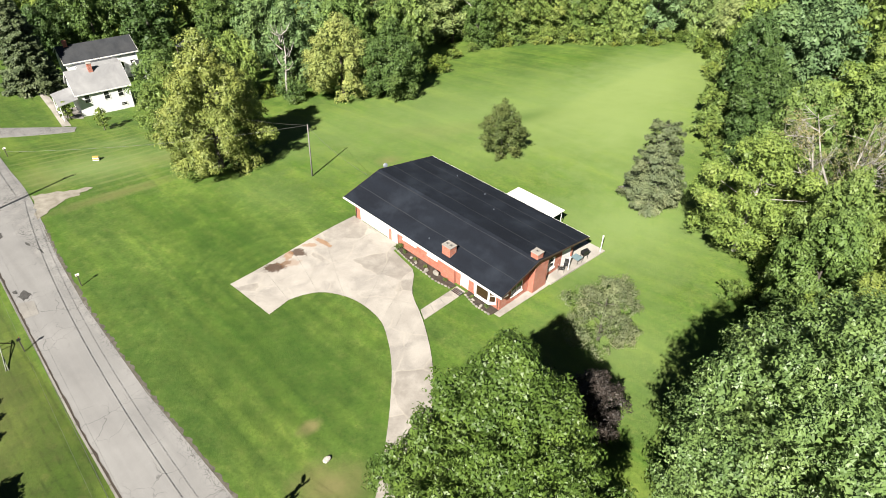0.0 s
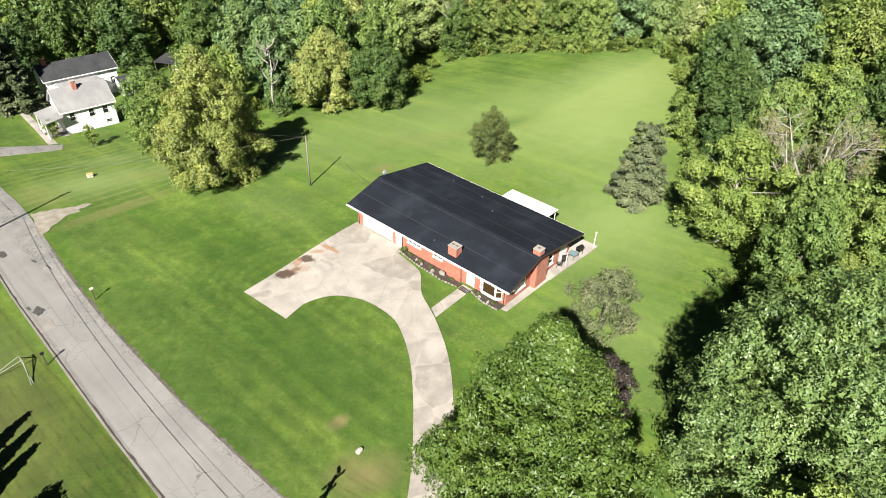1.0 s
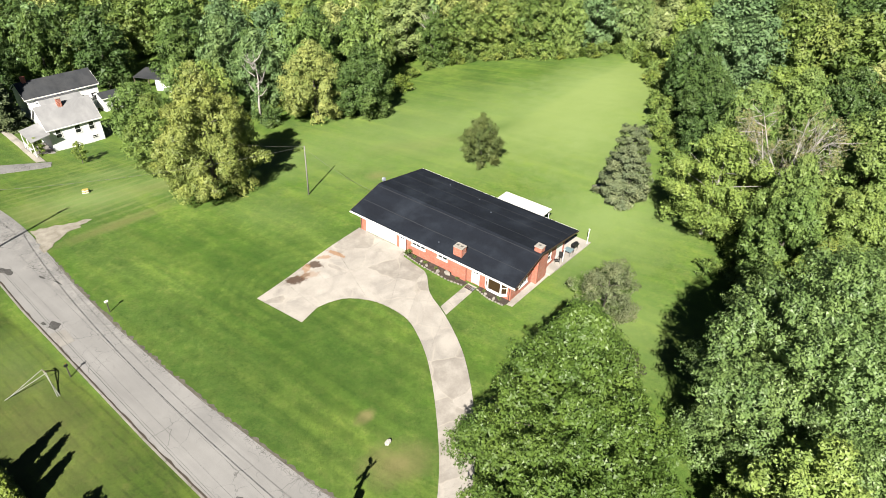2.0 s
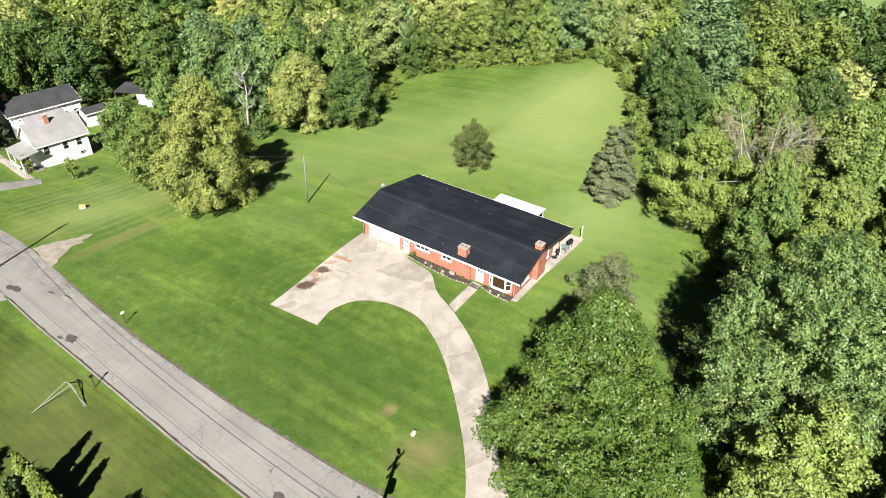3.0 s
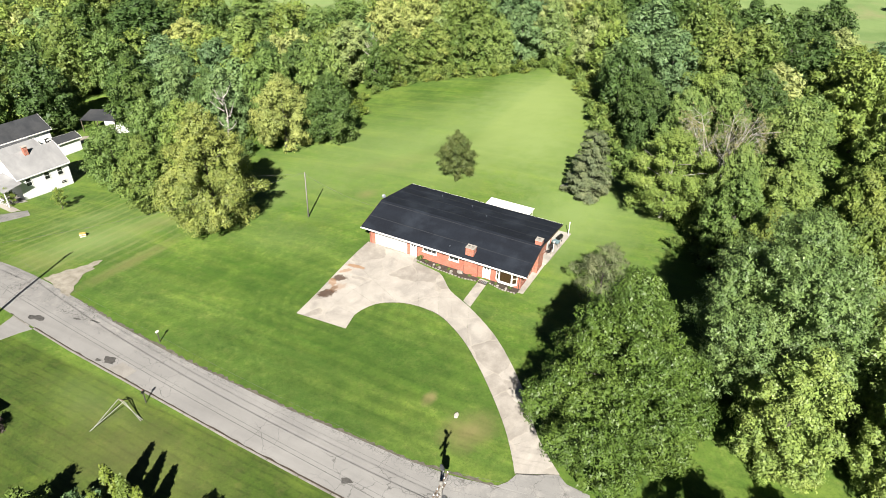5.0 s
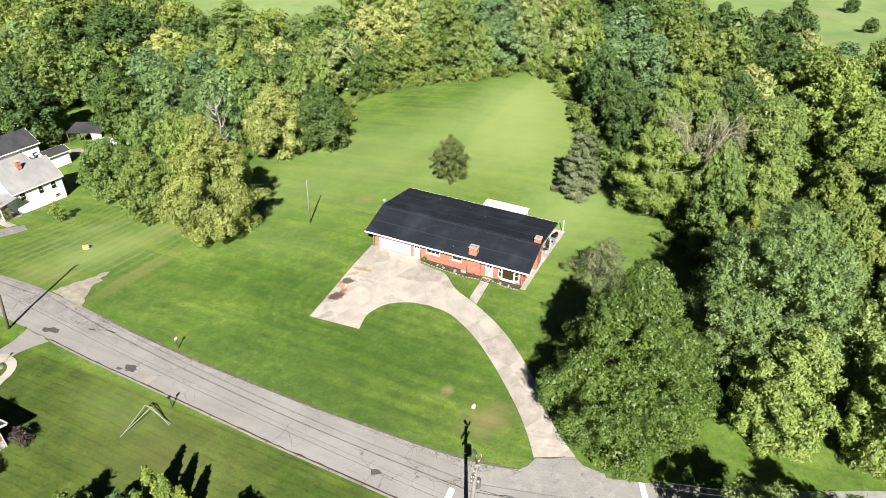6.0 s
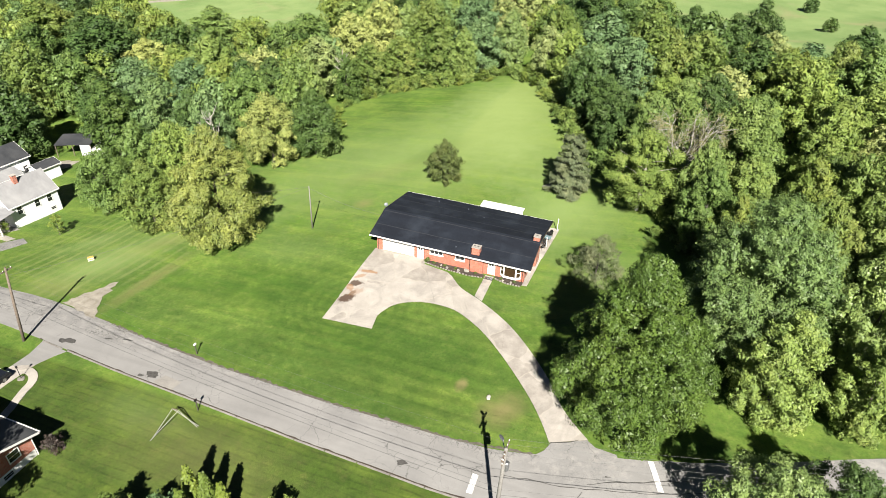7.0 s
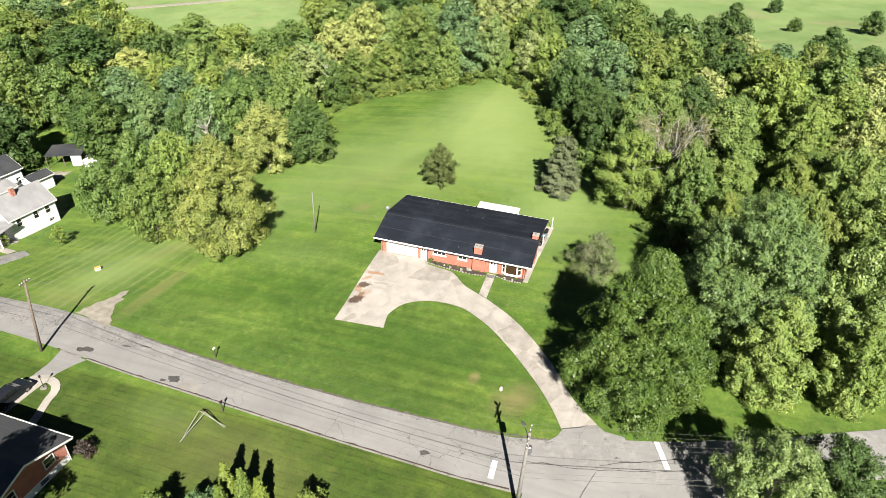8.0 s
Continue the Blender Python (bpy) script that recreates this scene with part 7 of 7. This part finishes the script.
def farmhouse():
    h = empty("farmhouse", pose(-69.3, 104.7, -7.8, 0, 0, 41.3), "two-storey white house with dark grey roof", "house")
    gabled(h, 0, 0, 12, 6.8, 0, 4.9, 6.7, SIDING, SHINGLE, 0.35, True, WHITE)
    gabled(h, 1.5, -4.0, 7.8, -0.02, 0, 3.9, 4.7, SIDING, PALE_SHINGLE, 0.3, True, WHITE)
    gabled(h, 11.2, -3.4, 15.2, -0.4, 0, 3.0, 3.6, SIDING, SHINGLE, 0.3, True, WHITE)
    for x in (2.4, 5.2):
        proud_window(h, x, x + 0.8, 1.7, 3.0, pose(0, -4.0, 0))
    for x in (8.6, 10.6):
        proud_window(h, x, x + 0.8, 1.9, 3.2, pose(0, 0, 0))
    proud_window(h, 1.4, 2.2, 3.0, 4.2, pose(12, 0, 0, 0, 0, 90))
    part("chimney", boxed(1.0, 3.0, 5.4, 1.7, 3.7, 7.6, 0.01), BRICK, h)


farmhouse()


def carport():
    c = empty("carport", pose(-57.8, 123.6, gz(-54, 123.5), 0, 0, -20), "open carport with flat grey sheet roof", "carport")
    bm = bmesh.new()
    vs = [bm.verts.new(q) for q in ((0, 0, 2.5), (7.2, 0, 2.7), (7.2, 4.4, 3.3), (0, 4.4, 3.1), (0, 0, 2.38), (7.2, 0, 2.58), (7.2, 4.4, 3.18), (0, 4.4, 2.98))]
    for f in ((0, 1, 2, 3), (7, 6, 5, 4), (0, 4, 5, 1), (1, 5, 6, 2), (2, 6, 7, 3), (3, 7, 4, 0)):
        bm.faces.new([vs[i] for i in f])
    part("roof", bm, SHINGLE, c)
    for x, y, h in ((0.15, 0.15, 2.4), (3.5, 0.15, 2.48), (7.0, 0.15, 2.56), (0.15, 4.2, 2.98), (7.0, 4.2, 3.15)):
        part("post", boxed(x - 0.06, y - 0.06, -0.3, x + 0.06, y + 0.06, h), POLE_WOOD, c)
    part("side_wall", boxed(5.0, 0.1, -0.3, 7.1, 0.2, 2.45), SIDING, c, "white boarded panel")
    s = empty("garden_shed", pose(-50.8, 119.8, gz(-50, 120.5), 0, 0, -20), "small white shed with grey roof", "shed")
    gabled(s, 0, 0, 2.6, 2.2, -0.2, 1.5, 2.2, SIDING, SHINGLE, 0.15, False, WHITE)


carport()
patch_thing("yard", GRAVEL, ragged(-57.5, 117.8, 4.2, 2.6, 20, 31, 22, 0.3), 0.03, "bare worn yard between house and carport", "yard", kind="structure")


# brick neighbour across the street: low gable house, its end wall towards us
def neighbour():
    n = empty("brick_house", HOUSE @ pose(0, 0, gz(-52, 35)), "low brick house with grey roof and white trim", "house")
    x1, x0, y1, y0 = -14.0, -27.0, -40.9, -49.2
    m = (y0 + y1) / 2
    gable_ = bmesh.new()
    gable_face(gable_, x1 - 0.3, x1, y0, y1, 0.9, [(y0, 2.85), (m, 4.25), (y1, 2.85)])
    part("gable_wall", gable_, BRICK, n)
    part("foundation", boxed(x0, y0 + 0.02, -0.5, x1 - 0.02, y1 - 0.02, 0.896), WHITE, n, "white-painted foundation")
    part("long_wall", boxed(x0, y1 - 0.3, 0.9, x1 - 0.302, y1, 2.84), BRICK, n)
    part("long_wall", boxed(x0, y0, 0.9, x1 - 0.302, y0 + 0.3, 2.84), BRICK, n)
    gb = bmesh.new()
    gable_face(gb, x0, x0 + 0.3, y0 + 0.31, y1 - 0.31, 0.9, [(y0 + 0.31, 2.9), (m, 4.2), (y1 - 0.31, 2.9)])
    part("gable_wall", gb, BRICK, n)
    bm = bmesh.new()
    o = 0.6
    s = 1.4 / (y1 - m)
    prof = [(y0 - o, 3.0 - o * s), (m, 4.45), (y1 + o, 3.0 - o * s)]
    tops = [[bm.verts.new((a, b, z)) for b, z in prof] for a in (x0 - o, x1 + o)]
    bots = [[bm.verts.new((a, b, z - 0.13)) for b, z in prof] for a in (x0 - o, x1 + o)]
    for i in range(2):
        bm.faces.new((tops[0][i], tops[1][i], tops[1][i + 1], tops[0][i + 1]))
        bm.faces.new((bots[0][i], bots[0][i + 1], bots[1][i + 1], bots[1][i]))
        bm.faces.new((tops[0][i], tops[0][i + 1], bots[0][i + 1], bots[0][i]))
        bm.faces.new((tops[1][i], bots[1][i], bots[1][i + 1], tops[1][i + 1]))
    bm.faces.new((tops[0][0], bots[0][0], bots[1][0], tops[1][0]))
    bm.faces.new((tops[0][2], tops[1][2], bots[1][2], bots[0][2]))
    bmesh.ops.recalc_face_normals(bm, faces=bm.faces)
    rf = part("roof", bm, NEIGHBOUR_ROOF, n, "dark grey shingle roof")
    for i in range(2):
        (ba, za), (bb, zb) = prof[i], prof[i + 1]
        q = bmesh.new()
        vs = [q.verts.new((aa, b, z)) for aa in (x1 + o + 0.004, x1 + o + 0.04) for b, z in ((ba, za - 0.2), (bb, zb - 0.2), (bb, zb + 0.03), (ba, za + 0.03))]
        for f in ((0, 1, 2, 3), (7, 6, 5, 4), (0, 4, 5, 1), (1, 5, 6, 2), (2, 6, 7, 3), (3, 7, 4, 0)):
            q.faces.new([vs[j] for j in f])
        bmesh.ops.recalc_face_normals(q, faces=q.faces)
        part("barge_board", q, WHITE, rf)
    part("fascia", boxed(x0 - o, y1 + o + 0.004, prof[2][1] - 0.18, x1 + o, y1 + o + 0.035, prof[2][1] + 0.02), WHITE, rf)
    part("gutter", boxed(x0 - o, y1 + o + 0.037, prof[2][1] - 0.1, x1 + o, y1 + o + 0.13, prof[2][1] - 0.01), WHITE, rf)
    part("downspout", tubed([(x1 + 0.3, y1 + o, 2.6), (x1 + 0.05, y1 + 0.05, 2.3), (x1 + 0.05, y1 + 0.05, -0.1)], 0.045, 6), WHITE, n)
    end = pose(x1, 0, 0, 0, 0, 90)
    proud_window(n, -43.2, -42.2, 1.5, 2.5, end)
    proud_window(n, -47.4, -46.4, 1.5, 2.5, end)
    proud_window(n, -44.2, -43.3, 0.25, 0.7, pose(x1 - 0.02, 0, 0, 0, 0, 90))


NEIGHBOUR_ROOF = roof_material("dark_shingle", (0.0495, 0.0528, 0.0561), (0.0792, 0.0825, 0.0858), (0.099, 0.099, 0.1023))
neighbour()

# the neighbours' drives and walks
patch_thing("neighbour_drive", ASPHALT, [hw(*p) for p in ((-27.3, -28.9), (-23.2, -29.3), (-23.9, -30.4), (-24.65, -32.1), (-26.95, -33.15), (-26.85, -31.0))], 0.05, "grey asphalt apron of the neighbour's drive", "driveway", kind="structure")
nd = empty("neighbour_driveway", label="pale concrete drive with parked dark car", category="driveway", kind="structure")
for q in ([(-26.95, -33.2), (-27.2, -35.5), (-24.9, -35.2), (-24.62, -32.15)], [(-27.2, -35.52), (-27.4, -38.0), (-25.0, -38.0), (-24.9, -35.22)], [(-27.4, -38.02), (-27.5, -41.0), (-25.0, -41.0), (-25.0, -38.02)]):
    part("slab", draped(bmesh.new(), ccw([hw(*p) for p in q]), 0.06), CONCRETE, nd)
nw = empty("neighbour_walk", label="curved pale concrete walk across the lawn", category="path", kind="structure")
ring = [(radians(96 - 16 * k), 1.75, 2.68) for k in range(7)]
bend = [((-24.6 + a * math.cos(t), -35.3 + a * math.sin(t)), (-24.6 + b * math.cos(t), -35.3 + b * math.sin(t))) for t, a, b in ring]
bend += [((-22.5, -36.3), (-21.6, -36.2)), ((-22.0, -37.6), (-21.1, -37.5)), ((-21.6, -39.0), (-20.7, -38.9))]
for (a, b), (c, d) in zip(bend, bend[1:]):
    part("slab", draped(bmesh.new(), ccw([hw(*p) for p in shrunk([a, b, d, c], 0.006)]), 0.07), CONCRETE, nw)
strip("cottage_drive", ASPHALT, [((-71, 83.6), (-68.5, 79.4)), ((-66.6, 84.6), (-64.8, 80.6)), ((-61.5, 85.6), (-60.2, 82.4)), ((-58.4, 86.0), (-57.4, 83.6))], 0.03, label="dark asphalt drive to the cottage", category="driveway")
strip("cottage_path", CONCRETE, [((-60.6, 85.9), (-59.4, 86.3)), ((-66.5, 93.0), (-65.3, 93.4)), ((-73.2, 100.6), (-72.0, 101.0))], 0.03, label="narrow concrete path past the cottage", category="path")


def car():
    """A dark estate car."""
    c = empty("car", HOUSE @ pose(-26.2, -36.6, gz(*hw(-26.2, -36.6)) + 0.05, 0, 0, 90), "dark blue-grey estate car parked on the drive", "car")
    side = [(-2.25, 0.35), (-2.3, 0.75), (-2.15, 0.98), (-1.9, 1.05), (-1.55, 1.45), (0.45, 1.5), (1.2, 1.02), (2.05, 0.88), (2.3, 0.65), (2.28, 0.35)]
    bm = bmesh.new()
    rings = []
    for y, k in ((-0.88, 0.0), (-0.80, 1.0), (0.80, 1.0), (0.88, 0.0)):
        rings.append([bm.verts.new((x, y * (0.82 if z > 1.1 else 1.0), min(z, 0.95) if k == 0 and z > 1.1 else z)) for x, z in side])
    n = len(side)
    for r0, r1 in zip(rings, rings[1:]):
        for i in range(n):
            bm.faces.new((r0[i], r0[(i + 1) % n], r1[(i + 1) % n], r1[i]))
    bm.faces.new(rings[0])
    bm.faces.new(rings[-1][::-1])
    bmesh.ops.recalc_face_normals(bm, faces=bm.faces)
    bmesh.ops.bevel(bm, geom=list(bm.edges), offset=0.04, segments=2, profile=0.5, affect="EDGES", clamp_overlap=True)
    body = part("body", bm, CAR_PAINT, c, smooth=True)
    for y in (-0.735, 0.735):
        for xa, xb in ((-1.5, -0.6), (-0.5, 0.4)):
            q = prism(bmesh.new(), [(xa, -0.012), (xb, -0.012), (xb, 0.012), (xa, 0.012)], 1.07, 1.38)
            g = part("side_window", q, GLASS, body)
            g.location = (0, y, 0)
    for xa, za, xb, zb in ((0.55, 1.44, 1.16, 1.07), (-1.64, 1.40, -1.92, 1.09)):
        q = bmesh.new()
        vs = [q.verts.new(v) for v in ((xa, -0.55, za + 0.02), (xa, 0.55, za + 0.02), (xb, 0.66, zb + 0.02), (xb, -0.66, zb + 0.02))]
        vs += [q.verts.new((v.co.x, v.co.y, v.co.z - 0.03)) for v in vs]
        for f in ((0, 1, 2, 3), (7, 6, 5, 4), (0, 4, 5, 1), (1, 5, 6, 2), (2, 6, 7, 3), (3, 7, 4, 0)):
            q.faces.new([vs[j] for j in f])
        bmesh.ops.recalc_face_normals(q, faces=q.faces)
        part("windscreen" if xa > 0 else "rear_window", q, GLASS, body)
    for x in (-1.4, 1.42):
        for y in (-0.8, 0.8):
            w = empty("wheel")
            w.parent = c
            w.matrix_local = pose(x, y, 0.32, 90, 0, 0)
            t = bmesh.new()
            bmesh.ops.create_cone(t, cap_ends=True, segments=24, radius1=0.32, radius2=0.32, depth=0.2)
            part("tyre", t, BLACK, w)
            r = bmesh.new()
            bmesh.ops.create_cone(r, cap_ends=True, segments=20, radius1=0.2, radius2=0.2, depth=0.215)
            part("rim", r, METAL, w)
    for y in (-0.62, 0.62):
        part("headlight", ball(bmesh.new(), (2.2, y, 0.7), 0.08, 0.16, 0.07, 0, 2), WHITE, body)
        part("tail_light", boxed(-2.29, y - 0.12, 0.72, -2.2, y + 0.12, 0.9, 0.02), RED, body)


CAR_PAINT = plain("car_paint", (0.0145, 0.0172, 0.0224), (0.0211, 0.0244, 0.0304), 0.2, metal=0.3, strength=0.0)
car()
lp = empty("yard_lamp", pose(*hw(-24.2, -34.2), gz(*hw(-24.2, -34.2))), "short black yard lamp with a lantern head", "lamp")
part("post", tubed([(0, 0, -0.1), (0, 0, 1.5)], [0.04, 0.03], 8), BLACK, lp)
part("lantern", tubed([(0, 0, 1.5), (0, 0, 1.55), (0, 0, 1.75), (0, 0, 1.85)], [0.05, 0.1, 0.13, 0.03], 8), BLACK, lp)
part("planting_ring", ball(bmesh.new(), (0, 0, 0.02), 0.4, 0.4, 0.1, 0.3, 2), STONE, lp)

# ---- shrubs and small trees by the neighbours ----
for i, (x, y, r, h) in enumerate(((-36.6, 25.0, 1.0, 5.2), (-35.4, 24.0, 0.95, 4.9), (-34.2, 22.9, 0.9, 4.4), (-37.4, 23.4, 1.0, 4.6))):
    stand(conifer("arborvitae", 110 + i, r, h, 0.15, HEDGE, 3800, 0.17, 18, 0.15, 0.16), x, y, "bright yellow-green conical arborvitae", "shrub", group="arborvitae row")
for i, (x, y, r, h, mat, lab) in enumerate(((-42.6, 24.6, 2.1, 4.4, WOOD_LEAF, "dense round green yard tree"), (-39.2, 24.6, 1.7, 2.6, LOCUST, "rounded blue-green shrub"), (-30.6, 20.4, 1.6, 3.0, WOOD_LEAF, "rounded mid-green shrub"))):
    stand(shrub("round_shrub", 120 + i, r, h, mat, 3200, 0.2), x, y, lab + " on the near lawn", "shrub")
stand(shrub("barberry_shrub", 130, 1.1, 1.5, PURPLE, 1500, 0.13), *hw(-13.0, -39.9), "dark purple-brown shrub at the house corner", "shrub")
stand(broadleaf("yard_maple_tree", 131, 3.6, 15.5, 6.0, MAPLE, 0.2, 0.35, puff=0.5), -57.2, 23.6, "tall green yard tree beside brick house")
stand(broadleaf("roadside_tree", 132, 4.5, 11.0, 2.0, SILVER, 0.115, 0.25, PALE_BARK, 9, puff=0.42, cover=0.6, wide=0.45, core=0.3, rel=(0.18, 0.3)), 4.4, 3.4, "loose silvery-leaved tree beside the street")
stand(broadleaf("roadside_elm_tree", 133, 3.9, 9.5, 1.5, DARK_LEAF, 0.12, 0.22, puff=0.42, cover=0.7, wide=0.45, core=0.5, rel=(0.2, 0.32)), 10.6, 1.8, "bushy yellow-green tree beside the side street")
for i, (x, y, h) in enumerate(((-53.1, 84.4, 3.6), (-61.6, 89.3, 2.8))):
    stand(broadleaf("sapling", 134 + i, 1.15, h, 0.7, WOOD_LEAF, 0.12, 0.06, puff=0.25, wide=0.45, boughs=12), x, y, "young green sapling on the cottage lawn", group="saplings")

stand(shrub("round_shrub", 126, 2.6, 3.0, DARK_LEAF, 3600, 0.2), -26.2, 93.4, "rounded dark green shrub under the dead tree", "shrub")

# ---- far meadow: a path and a few lone trees ----
strip("meadow_path", GRAVEL, [((-140, 300), (-139, 303)), ((-82, 285.0), (-81.5, 288)), ((-38, 267), (-37, 270)), ((3, 255), (4, 258)), ((60, 243), (61, 246))], 0.03, label="pale track across the far meadow", category="path")
lone = None
for i, (x, y, s) in enumerate(((150, 121, 0.42), (171, 146, 0.5), (166, 107, 0.7), (-60, 262, 1.0), (-70, 268, 1.1), (-48, 258, 0.8), (-88, 262, 1.2), (-100, 250, 1.1), (150, 190, 0.8), (128, 232, 1.0))):
    m = pose(x, y, gz(x, y), 0, 0, i * 50) @ Matrix.Diagonal((s, s, s, 1))
    if lone is None:
        lone = broadleaf("meadow_tree", 140, 5.0, 9.0, 0.8, DARK_LEAF, 0.4, 0.25, puff=0.9)
        tagged(lone, "lone dark green tree in the far meadow", "tree", "meadow trees")
        lone.matrix_world = m
    else:
        clone(lone, m)
